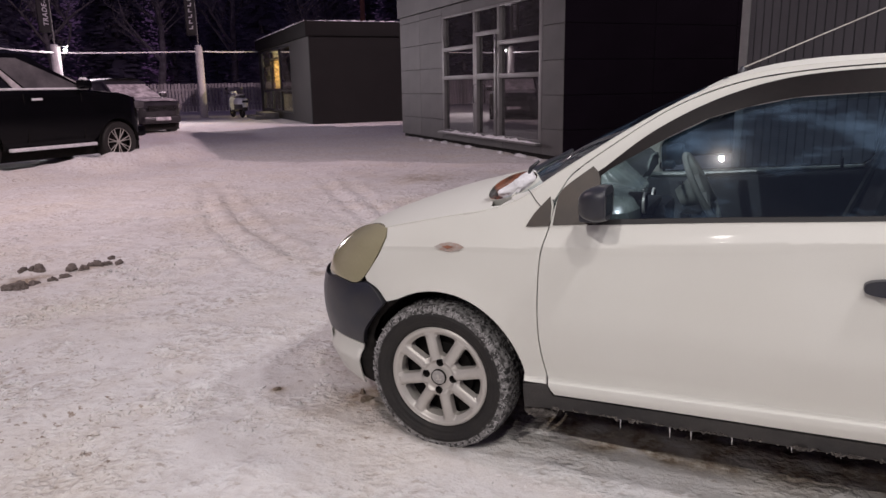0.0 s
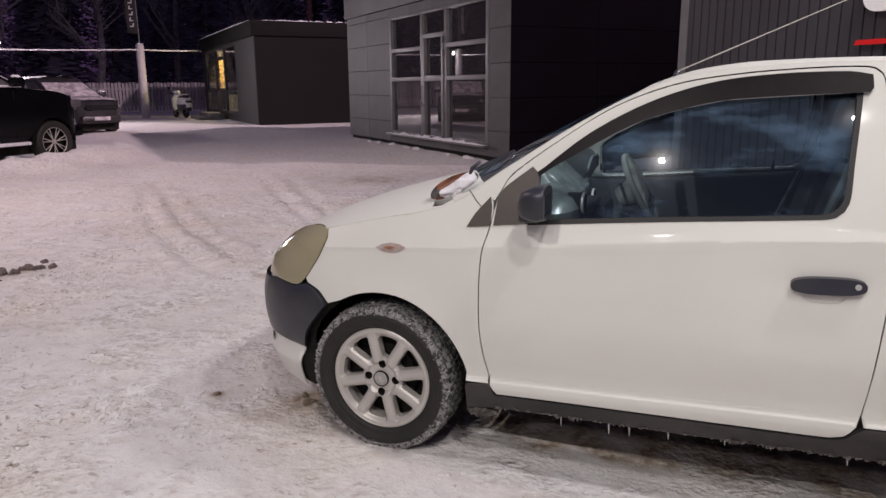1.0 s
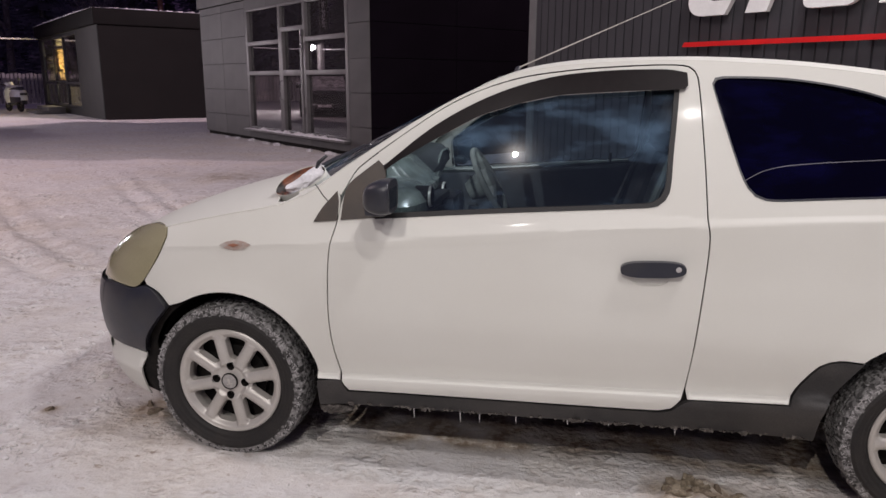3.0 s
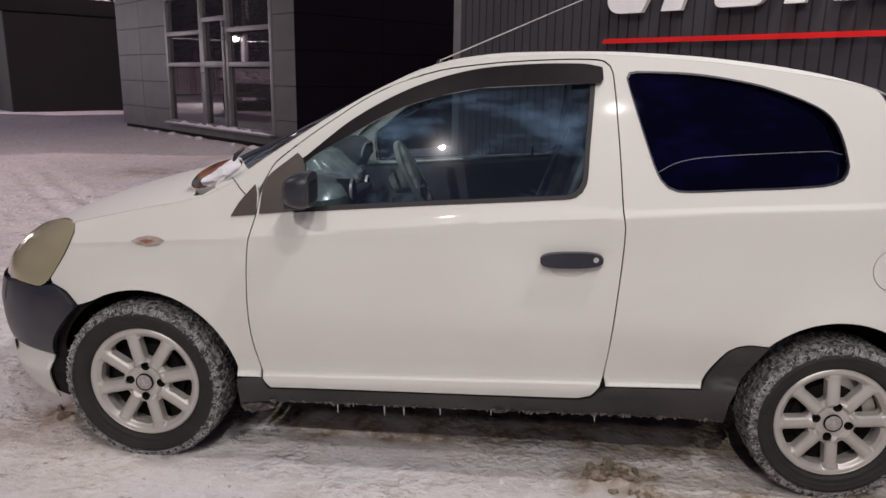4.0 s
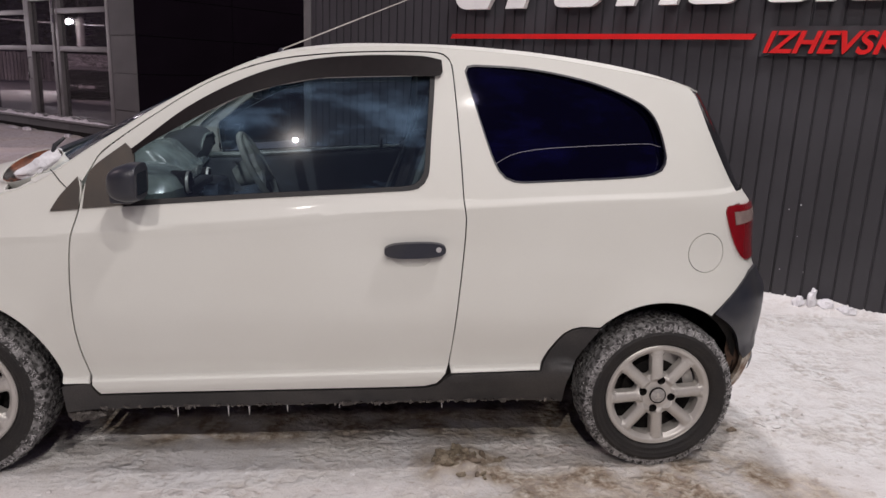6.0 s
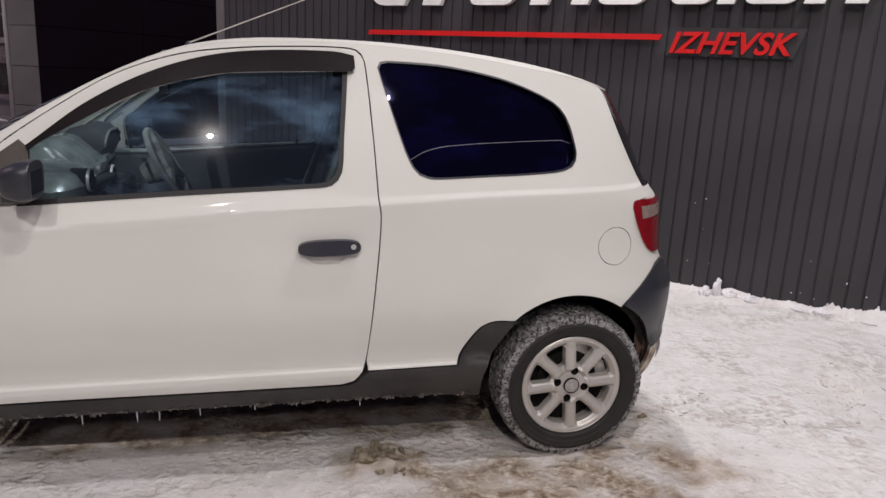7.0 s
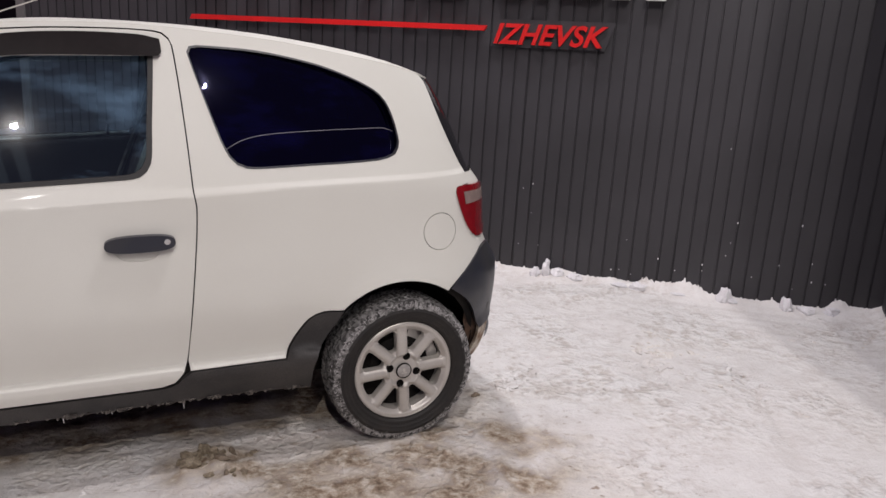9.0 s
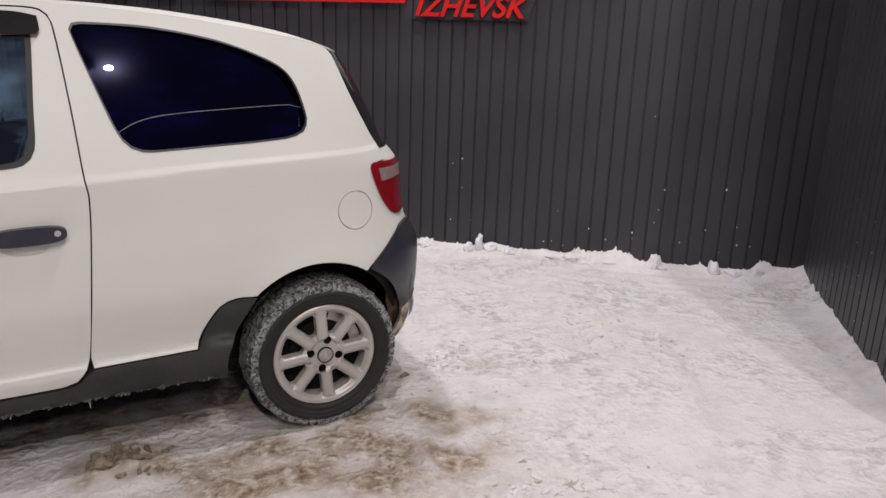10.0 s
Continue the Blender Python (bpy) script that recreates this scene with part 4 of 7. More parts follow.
DISH = squircle(0.597, 0.776, 0.062, 0.034, 28, 2.6)
door_near, door_far = pressed("door", DOOR, M_PAINT, car, holes=[g_out, DISH], thick=0.02, step=0.03, creased=True)
for d, s in ((door_near, -1), (door_far, 1)):
    pane = pressed("window_pane", GLASS, G_WINDOW, d, "clear side window", lift=-0.012, thick=0.0, sides=(s,))[0]
    pane.visible_shadow = False

    def grown(pts, k, c=(0.2, 1.15)):
        return [((x - c[0]) * (1 + k) + c[0], (z - c[1]) * (1 + 2.2 * k) + c[1]) for x, z in pts]
    V = smooth_outline(GLASS, 0.02)
    pressed("window_seal", grown(V, 0.016), M_SEAL, d, "black rubber seal", holes=[grown(V, -0.020)], lift=0.002, thick=0.012, sides=(s,), smooth=False, step=0.2)
    pressed("mirror_base", [(-0.449, 0.908), (-0.440, 1.006), (-0.418, 1.040), (-0.330, 1.110), (-0.300, 1.075), (-0.305, 0.922)], M_CORNER, d, "faded black corner plate", lift=0.006, sides=(s,))
    vis = [(-0.305, 1.095), (-0.137, 1.230), (0.051, 1.332), (0.242, 1.393), (0.434, 1.417), (0.625, 1.422), (0.688, 1.412), (0.692, 1.372), (0.683, 1.360), (0.283, 1.336), (0.035, 1.272), (-0.097, 1.205), (-0.266, 1.105), (-0.300, 1.078)]
    pressed("wind_deflector", vis, M_VISOR, d, "smoked wind deflector", lift=0.018, thick=0.014, sides=(s,))
    low = [(0.683, 1.361), (0.45, 1.348), (0.283, 1.337), (0.15, 1.309), (0.035, 1.273), (-0.097, 1.206), (-0.19, 1.155)]
    part("deflector_edge", tube(bmesh.new(), [(x, s * (float(half_width(x, z)) + 0.012), z) for x, z in low], 0.0017, 6), M_RIM, d, "thin bright lower edge of the deflector")
    # handle: a long rounded black grip over a shallow dish, and its lock
    w = float(half_width(0.6, 0.79))
    mirror_y = Matrix.Diagonal((1, -1, 1, 1)) if s > 0 else Matrix.Identity(4)
    pressed("handle_dish", squircle(0.597, 0.776, 0.066, 0.038, 28, 2.6), M_PAINT, d, "shallow dish behind the handle", lift=-0.005, thick=0.004, sides=(s,), smooth=False)
    ends = squircle(0.606, 0.799, 0.101, 0.025, 40, 2.9, 0.004)
    h = pressed("door_handle", ends[::1], M_BLACK, d, "black plastic door handle", lift=0.026, thick=0.026, sides=(s,), smooth=False, step=0.012)[0]
    bm = bmesh.new()
    spin(bm, [(0.0, -0.004), (0.009, -0.004), (0.011, 0.0), (0.011, 0.01)], "Y", 20)
    bmesh.ops.transform(bm, matrix=mirror_y @ Matrix.Translation((0.683, -(w + 0.0225), 0.805)), verts=bm.verts[:])
    part("lock", bm, M_CHROME, h, "bright key lock")
    # door mirror: a rounded shell on a short foot
    bm = bmesh.new()
    bmesh.ops.create_uvsphere(bm, u_segments=40, v_segments=24, radius=1.0)
    for v in bm.verts:
        c = [math.copysign(abs(k) ** 0.62, k) for k in v.co]
        back = min(c[0], 0.55)
        lean = 1 - 0.22 * max(-c[0], 0)
        v.co = Vector((-0.268 + 0.062 * back, -0.872 + 0.072 * c[1] * lean, 1.010 + 0.058 * c[2] * lean + 0.006 * c[0]))
    bmesh.ops.transform(bm, matrix=mirror_y, verts=bm.verts[:])
    bmesh.ops.recalc_face_normals(bm, faces=bm.faces[:])
    mir = part("door_mirror", bm, M_BLACK, d, "black plastic door mirror")
    bm = bmesh.new()
    box(bm, -0.336, -0.262, -0.87, -0.745, 0.940, 0.985, 0.014)
    bmesh.ops.transform(bm, matrix=mirror_y, verts=bm.verts[:])
    bmesh.ops.recalc_face_normals(bm, faces=bm.faces[:])
    part("mirror_foot", bm, M_BLACK, mir)
    bm = bmesh.new()
    box(bm, -0.2349, -0.2324, -0.922, -0.824, 0.976, 1.042, 0.0)
    bmesh.ops.transform(bm, matrix=mirror_y, verts=bm.verts[:])
    part("mirror_glass", bm, M_CHROME, mir, "mirror glass")

ARCH_F = [(-0.87 + 0.345 * math.cos(radians(a)), 0.29 + 0.345 * math.sin(radians(a))) for a in range(8, 128, 8)]
FENDER = [(-0.446, 0.336), (-0.465, 0.41), (-0.4815, 0.51), (-0.4895, 0.66), (-0.4865, 0.80), (-0.4645, 0.90), (-0.4565, 0.955), (-0.47, 1.010), (-0.50, 1.040), (-0.58, 0.988), (-0.70, 0.941), (-0.855, 0.909),
          (-0.97, 0.884), (-1.132, 0.845), (-1.122, 0.815), (-1.152, 0.742), (-1.213, 0.652), (-1.205, 0.637), (-1.148, 0.613), (-1.100, 0.57), *ARCH_F[::-1]]
pressed("front_fender", FENDER, M_PAINT, car, step=0.025, creased=True)
pressed("mirror_corner", [(-0.547, 0.897), (-0.520, 0.945), (-0.470, 1.003), (-0.462, 0.97), (-0.460, 0.905)], M_CORNER, car, "faded black corner plate", lift=0.006)
ARCH_R = [(1.475 + 0.335 * math.cos(radians(a)), 0.295 + 0.335 * math.sin(radians(a))) for a in range(58, 136, 8)]
FUEL = [(1.621 + 0.068 * math.cos(radians(a)), 0.798 + 0.066 * math.sin(radians(a))) for a in range(0, 360, 10)]
QUARTER = [(0.768, 1.378), (0.776, 1.396), (0.80, 1.401), (0.95, 1.399), (1.06, 1.388), (1.20, 1.362), (1.31, 1.326), (1.39, 1.288), (1.428, 1.250), (1.452, 1.194), (1.464, 1.140), (1.467, 1.118), (1.462, 1.094), (1.448, 1.073),
           (1.42, 1.060), (1.385, 1.052), (1.27, 1.041), (1.165, 1.034), (0.98, 1.021), (0.935, 1.022), (0.905, 1.033), (0.882, 1.056), (0.858, 1.105), (0.813, 1.235)]
SIDE = [(-0.52, 1.033), (-0.45, 1.081), (-0.35, 1.149), (-0.25, 1.216), (-0.15, 1.277), (-0.064, 1.325), (0.03, 1.368), (0.126, 1.404), (0.318, 1.435), (0.625, 1.451), (1.0, 1.435), (1.3, 1.400), (1.572, 1.354), (1.605, 1.328),
        (1.652, 1.195), (1.716, 1.06), (1.755, 0.995), (1.765, 0.965), (1.700, 0.956), (1.715, 0.88), (1.752, 0.808), (1.80, 0.760), (1.83, 0.74), (1.815, 0.712), (1.664, 0.591), *ARCH_R,
        (1.250, 0.541), (1.182, 0.541), (1.129, 0.518), (1.08, 0.45), (1.05, 0.382), (0.742, 0.371), (0.7375, 0.395), (0.7565, 0.6), (0.7735, 0.805), (0.7765, 0.904), (0.7695, 0.948), (0.7525, 1.163),
        (0.7265, 1.396), (0.698, 1.4325), (0.63, 1.4385), (0.5, 1.4345), (0.318, 1.4205), (0.126, 1.3895), (-0.064, 1.3185), (-0.251, 1.1985), (-0.402, 1.083), (-0.4385, 1.022), (-0.4565, 0.99)]


def sunk(x, z):
    """The quarter glass lies a little deeper towards its rear edge."""
    return -0.004 - 0.042 * np.maximum(x - 0.80, 0)


q_out = smooth_outline(QUARTER, 0.02)
side_near, side_far = pressed("side_panel", SIDE, M_PAINT, car, holes=[q_out, [((x - 1.621) * 1.04 + 1.621, (z - 0.798) * 1.04 + 0.798) for x, z in FUEL]], step=0.03, creased=True)
for p, s in ((side_near, -1), (side_far, 1)):
    pressed("fuel_flap", FUEL, M_PAINT, p, "round fuel flap", sides=(s,), smooth=False)
    w = pressed("quarter_window", QUARTER, G_TINT, p, "dark tinted quarter window", sides=(s,), lift=sunk, thick=0.0)[0]
    line = [(0.869, 1.078), (0.926, 1.110), (1.002, 1.129), (1.158, 1.144), (1.419, 1.160), (1.457, 1.150)]
    pressed("film_edge", line + [(x, z - 0.0022) for x, z in line[::-1]], M_FILM, p, "pale edge of the window film", lift=lambda x, z: sunk(x, z) + 0.002, thick=0.0, sides=(s,))
    C = (1.12, 1.2)
    pressed("window_seal", q_out, M_BLACK, p, "black rubber seal", holes=[[((x - C[0]) * 0.985 + C[0], (z - C[1]) * 0.968 + C[1]) for x, z in q_out]], sides=(s,), lift=0.0015, smooth=False, step=0.2, thick=0.010)

# black lower trim
pressed("sill", [(-0.532, 0.225), (-0.528, 0.330), (-0.446, 0.335), (-0.422, 0.290), (-0.24, 0.295), (0.157, 0.302), (0.40, 0.306), (0.658, 0.312), (0.700, 0.326), (0.722, 0.348), (0.745, 0.365), (1.056, 0.376), (1.086, 0.448),
                 (1.133, 0.514), (1.184, 0.535), (1.248, 0.535), (1.19, 0.44), (1.15, 0.35), (1.145, 0.250), (1.05, 0.252), (0.9, 0.256), (0.36, 0.246), (-0.40, 0.234)], M_SILL, car, "dusty black plastic sill trim", lift=0.004, thick=0.04)
def bulge(x, z):
    """How far the front bumper swells out between its edges."""
    return -0.006 + 0.030 * np.sqrt(np.clip(1 - ((z - 0.50) / 0.145) ** 2, 0, 1))


pressed("front_bumper_corner", [(-1.56, 0.585), (-1.40, 0.618), (-1.33, 0.622), (-1.282, 0.614), (-1.205, 0.630), (-1.153, 0.606), (-1.105, 0.564), (-1.16, 0.50), (-1.205, 0.44), (-1.235, 0.365), (-1.36, 0.368), (-1.56, 0.380)],
        M_BLACK, car, "black plastic bumper corner", lift=bulge, thick=0.03)
pressed("front_bumper_lip", [(-1.555, 0.374), (-1.36, 0.362), (-1.238, 0.358), (-1.262, 0.26), (-1.268, 0.165), (-1.36, 0.19), (-1.555, 0.20)], M_PAINT, car, "white lower bumper", thick=0.008)
LENS = [(-1.462, 0.632), (-1.458, 0.69), (-1.410, 0.760), (-1.310, 0.822), (-1.20, 0.850), (-1.138, 0.844), (-1.126, 0.815), (-1.156, 0.742), (-1.216, 0.652), (-1.256, 0.622), (-1.31, 0.622)]
M_LENS = mat("yellowed_lens", (0.34, 0.31, 0.20), 0.16, vary=0.04, scale=7, fine=160, coat=0.8, second=(0.25, 0.23, 0.13), contrast=0.25)
for s in (-1, 1):
    # the far lens keeps below the hood's rim
    pressed("headlight", LENS if s < 0 else [(x, min(z, float(edge_z(x)) - 0.012)) for x, z in LENS], M_LENS, car, "yellowed oval headlight", lift=0.006, thick=0.02, sides=(s,))
pressed("side_repeater", [(-0.896, 0.803), (-0.87, 0.816), (-0.837, 0.823), (-0.80, 0.819), (-0.776, 0.809), (-0.80, 0.794), (-0.837, 0.788), (-0.87, 0.792)],
        mat("milky_lens", (0.42, 0.385, 0.35), 0.5, vary=0.1, scale=34, fine=300, second=(0.34, 0.20, 0.15), amount=0.6), car, "oval side repeater lens", lift=0.006, thick=0.006)
pressed("rear_bumper", [(1.664, 0.587), (1.815, 0.708), (1.90, 0.715), (1.955, 0.66), (1.96, 0.50), (1.93, 0.42), (1.82, 0.40), (1.79, 0.47), (1.74, 0.535)], M_BLACK, car, "black plastic rear bumper corner", lift=0.008, thick=0.03)
pressed("bumper_bracket", [(1.818, 0.425), (1.885, 0.425), (1.884, 0.35), (1.862, 0.285), (1.815, 0.245), (1.785, 0.268), (1.806, 0.305), (1.818, 0.35)], M_RUSTEDGE, car, "rust-stained white bumper bottom edge", lift=0.004, thick=0.02)
lamp_r = pressed("tail_lamp", [(1.690, 0.938), (1.694, 0.953), (1.706, 0.958), (1.78, 0.958), (1.87, 0.952), (1.885, 0.88), (1.88, 0.76), (1.80, 0.762), (1.750, 0.808), (1.710, 0.88)], mat("red_lens", (0.24, 0.006, 0.012), 0.12, vary=0.05, scale=20, fine=90, coat=0.6), car, "red tail lamp", lift=0.006, thick=0.02)
for o, s in zip(lamp_r, (-1, 1)):
    pressed("reversing_lens", [(1.727, 0.936), (1.87, 0.936), (1.872, 0.897), (1.738, 0.890)], mat("clear_lens", (0.28, 0.21, 0.19), 0.2, vary=0.05, scale=40), o, "pale upper lens", lift=0.009, thick=0.003, sides=(s,))
pressed("repeater_bulb", [(-0.862, 0.806), (-0.84, 0.812), (-0.816, 0.808), (-0.84, 0.799)], mat("amber_bulb", (0.30, 0.13, 0.08), 0.4, vary=0.1, scale=80), car, "amber bulb behind the repeater lens", lift=0.0075, thick=0.002, step=0.01)
LINER = [(-1.33, 0.24), (-1.33, 0.62), (-1.0, 0.84), (-0.60, 0.93), (-0.44, 0.90), (-0.3, 0.905), (0.15, 0.945), (0.6, 0.975), (0.9, 0.99), (1.45, 1.015), (1.70, 0.98), (1.80, 0.72), (1.80, 0.47)]
LINER += [(1.475 + 0.33 * math.cos(radians(a)), 0.295 + 0.33 * math.sin(radians(a))) for a in range(0, 181, 12)] + [(1.13, 0.25), (-0.51, 0.25)]
LINER += [(-0.87 + 0.34 * math.cos(radians(a)), 0.29 + 0.34 * math.sin(radians(a))) for a in range(0, 181, 12)]
pressed("arch_edge", [(-1.31, 0.39), (-1.19, 0.41), (-1.180, 0.30), (-1.165, 0.175), (-1.31, 0.19)], M_LINER, car, "dark arch edge", lift=-0.02, thick=0.0)
pressed("rear_arch_edge", [(1.76, 0.53), (1.86, 0.46), (1.85, 0.30), (1.82, 0.26), (1.77, 0.25), (1.765, 0.36)], M_ARCHRUST, car, "rusty rear arch edge", lift=-0.03, thick=0.0)
pressed("inner_skin", LINER, M_LINER, car, "dark inner skin", lift=-0.022, thick=0.0, smooth=False, step=0.06)


def top_place(lift=0.0):
    def f(x, q, d):
        s = half_width(x, edge_z(x))
        z = edge_z(x) + (top_z(x) - edge_z(x)) * (1 - np.abs(q) ** 2.6)
        return x, q * s, z + lift - d
    return f


def top_panel(name, outline, material, holes=(), lift=0.0, thick=0.012, label="", step=0.05):
    V, F = sheet_in(outline, holes, step)
    area = np.cross(V[F[:, 1]] - V[F[:, 0]], V[F[:, 2]] - V[F[:, 0]])
    F = np.where((area > 0)[:, None], F, F[:, ::-1])
    me, N = formed(V, F, top_place(lift), thick)
    me.materials.append(material)
    ob = new(name, me)
    ob.parent = car
    if label:
        ob["label"] = label
    return ob


def ring(pts, step=0.05):
    return smooth_outline(pts, step, 30)


WS = [(-0.70, -0.86), (-0.735, -0.5), (-0.745, 0), (-0.735, 0.5), (-0.70, 0.86), (-0.62, 0.94), (-0.5, 0.97), (-0.3, 0.982), (-0.06, 0.975), (0.0, 0.92), (0.03, 0.6), (0.045, 0), (0.03, -0.6), (0.0, -0.92), (-0.06, -0.975), (-0.3, -0.982), (-0.5, -0.97), (-0.62, -0.94)]
top_panel("roof", ring([(-0.60, -1), (-0.3, -1), (0.0, -1), (0.6, -1), (1.2, -1), (1.585, -1), (1.64, -0.99), (1.675, -0.8), (1.69, 0), (1.675, 0.8), (1.64, 0.99), (1.585, 1), (1.2, 1), (0.6, 1), (0.0, 1), (-0.3, 1), (-0.60, 1), (-0.64, 0.9), (-0.64, -0.9)]),
          M_PAINT, holes=[ring([(-0.630, -0.90), (-0.55, -0.962), (-0.3, -0.982), (-0.06, -0.975), (0.0, -0.92), (0.03, -0.6), (0.045, 0), (0.03, 0.6), (0.0, 0.92), (-0.06, 0.975), (-0.3, 0.982), (-0.55, 0.962), (-0.630, 0.90)])], thick=0.006)
top_panel("roof_lining", ring([(0.07, -0.94), (0.6, -0.97), (1.2, -0.97), (1.56, -0.96), (1.63, -0.8), (1.64, 0), (1.63, 0.8), (1.56, 0.96), (1.2, 0.97), (0.6, 0.97), (0.07, 0.94), (0.075, 0.6), (0.08, 0), (0.075, -0.6)]), M_LINER, lift=-0.013, thick=0.0, label="dark lining of the roof")
ws = top_panel("windscreen", ring(WS), G_WINDOW, lift=-0.003, thick=0.0, label="clear windscreen")
ws.visible_shadow = False
top_panel("cowl", ring([(-0.745, -0.70), (-0.76, 0), (-0.745, 0.70), (-0.70, 0.74), (-0.675, 0.70), (-0.69, 0.5), (-0.70, 0), (-0.69, -0.5), (-0.675, -0.70), (-0.70, -0.74)]), M_BLACK, lift=0.006, label="black scuttle panel")
top_panel("hood", ring([(-1.58, 0), (-1.575, -0.5), (-1.55, -0.85), (-1.46, -0.98), (-1.30, -0.998), (-1.12, -0.998), (-0.97, -0.992), (-0.695, -0.99), (-0.735, -0.75), (-0.765, -0.5), (-0.772, 0), (-0.765, 0.5), (-0.735, 0.75), (-0.695, 0.99), (-0.97, 0.992), (-1.12, 0.998), (-1.30, 0.998), (-1.46, 0.98), (-1.55, 0.85), (-1.575, 0.5)]), M_PAINT)
for q in (-1, 1):
    top_panel("scuttle_corner", ring([(-0.80, q * 0.90), (-0.80, q * 0.992), (-0.58, q * 0.99), (-0.60, q * 0.93), (-0.66, q * 0.98)][::q]), M_PAINT, lift=-0.002)


def end_cap(name, z0, z1, material, front, n=1.0, k0=0.80, label="", lift=0.0, rows=26, cols=34, x_in=0.0):
    """The rounded nose or tail between two heights, closing the plan between the flanks."""
    p = 3.5 if front else 4.0
    a0 = math.acos(k0 ** (p / 2))
    Z, A = np.meshgrid(np.linspace(z0, z1, rows), np.linspace(-1, 1, cols), indexing="ij")
    A = np.sign(A) * np.abs(A) ** 1.0 * a0
    k = np.cos(A) ** (2 / p)
    if front:
        X = -0.75 - k * (-0.75 - nose_x(Z))
    else:
        X = 1.2 + k * (tail_x(Z) - 1.2)
    sh = shoulder(X)
    up = Z - sh
    S = low_side(np.minimum(Z, sh)) - 0.010 * step01(0.0, 0.022, up) * step01(-0.75, -0.1, X) - 0.36 * np.maximum(up, 0)
    lift = lift(X, Z) if callable(lift) else lift
    Y = np.sign(A) * np.abs(np.sin(A)) ** (2 / p) * (S + lift)
    X = X + (-0.25 * lift if front else lift) + x_in
    me = grid_mesh(name, np.stack([X, Y, Z], -1))
    if front:
        me.flip_normals()
    return part(name, me, material, car, label)


end_cap("nose_panel", 0.60, 0.745, M_PAINT, True, k0=0.60, lift=-0.020)
end_cap("front_bumper", 0.374, 0.612, M_BLACK, True, k0=0.80, lift=bulge, label="black plastic front bumper")
end_cap("bumper_lip", 0.18, 0.37, M_PAINT, True, k0=0.82, lift=-0.004)
end_cap("tailgate", 0.66, 1.0, M_PAINT, False, k0=0.74, lift=-0.005)
end_cap("rear_window", 1.0, 1.34, M_DARKGLASS, False, k0=0.76, lift=-0.010, label="dark rear window")
end_cap("rear_bumper_bar", 0.33, 0.69, M_BLACK, False, k0=0.84, lift=0.002, label="black plastic rear bumper")
part("floor_pan", boxed(-1.2, 1.75, -0.56, 0.56, 0.20, 0.30, 0.02), M_LINER, car)
part("bumper_liner", boxed(-1.46, -1.27, -0.50, 0.50, 0.20, 0.60, 0.04), M_LINER, car)
part("engine_bay_floor", boxed(-1.45, -0.95, -0.5, 0.5, 0.24, 0.75, 0.05), M_LINER, car)

# wheel wells
for x in (-0.88, 1.49):
    for s in (-1, 1):
        bm = bmesh.new()
        spin(bm, [(0.335, -(0.69 if x > 0 else 0.75) * s), (0.335, -0.50 * s), (0.0, -0.50 * s)], "Y", 28, Matrix.Translation((x + 0.005, 0, 0.295)), radians(-8 if x > 0 else -20), radians(200))
        part("wheel_well", bm, M_LINER, car, "dark dirty wheel arch liner")

# ---- wheels ----
TYRE_R, RIM_R = 0.2865, 0.190


def rim_face(u, v, d):
    """Relief of the alloy's face: dished ring, flat hub, eight rounded ridges."""
    r, a = np.hypot(u, v), np.arctan2(v, u)
    k = (a / radians(45) + 0.5) % 1 - 0.5
    t = np.sin(k * radians(45)) * r / 0.0225
    ridge = np.sqrt(np.clip(1 - t * t, 0, 1)) * step01(0.052, 0.070, r) * step01(0.176, 0.160, r)
    y = 0.017 - 0.016 * ridge - 0.006 * step01(0.075, 0.06, r) - 0.017 * step01(0.158, 0.180, r)
    return u, y + d, v


def rim_mesh():
    """An eight-spoke alloy; its face looks towards -y."""
    outline = [(0.187 * math.cos(radians(t)), 0.187 * math.sin(radians(t))) for t in range(0, 360, 4)]
    holes = []
    for k in range(8):
        m = radians(22.5 + 45 * k)
        pts = []
        for r, half in ((0.080, 0.006), (0.086, 0.0125), (0.105, 0.0205), (0.130, 0.031), (0.146, 0.037), (0.156, 0.035), (0.161, 0.024), (0.1625, 0.0)):
            pts.append((r, half))
        pts = pts + [(r, -h) for r, h in pts[:-1][::-1]]
        holes.append(smooth_outline([(r * math.cos(m) - h * math.sin(m), r * math.sin(m) + h * math.cos(m)) for r, h in pts], 0.004))
    for k in range(4):
        m = radians(90 * k - 16)
        holes.append([(0.055 * math.cos(m) + 0.0150 * math.cos(radians(t)), 0.055 * math.sin(m) + 0.0150 * math.sin(radians(t))) for t in range(0, 360, 24)])
    V, F = sheet_in(outline, holes, 0.0055)
    area = np.cross(V[F[:, 1]] - V[F[:, 0]], V[F[:, 2]] - V[F[:, 0]])
    F = np.where((area > 0)[:, None], F, F[:, ::-1])
    me, _ = formed(V, F, rim_face, 0.03)
    bm = bmesh.new()
    bm.from_mesh(me)
    spin(bm, [(0.186, 0.001), (0.189, -0.001), (0.193, 0.002), (0.194, 0.02)], "Y", 64)
    spin(bm, [(0.178, 0.018), (0.172, 0.06), (0.162, 0.15)], "Y", 64)
    return bm


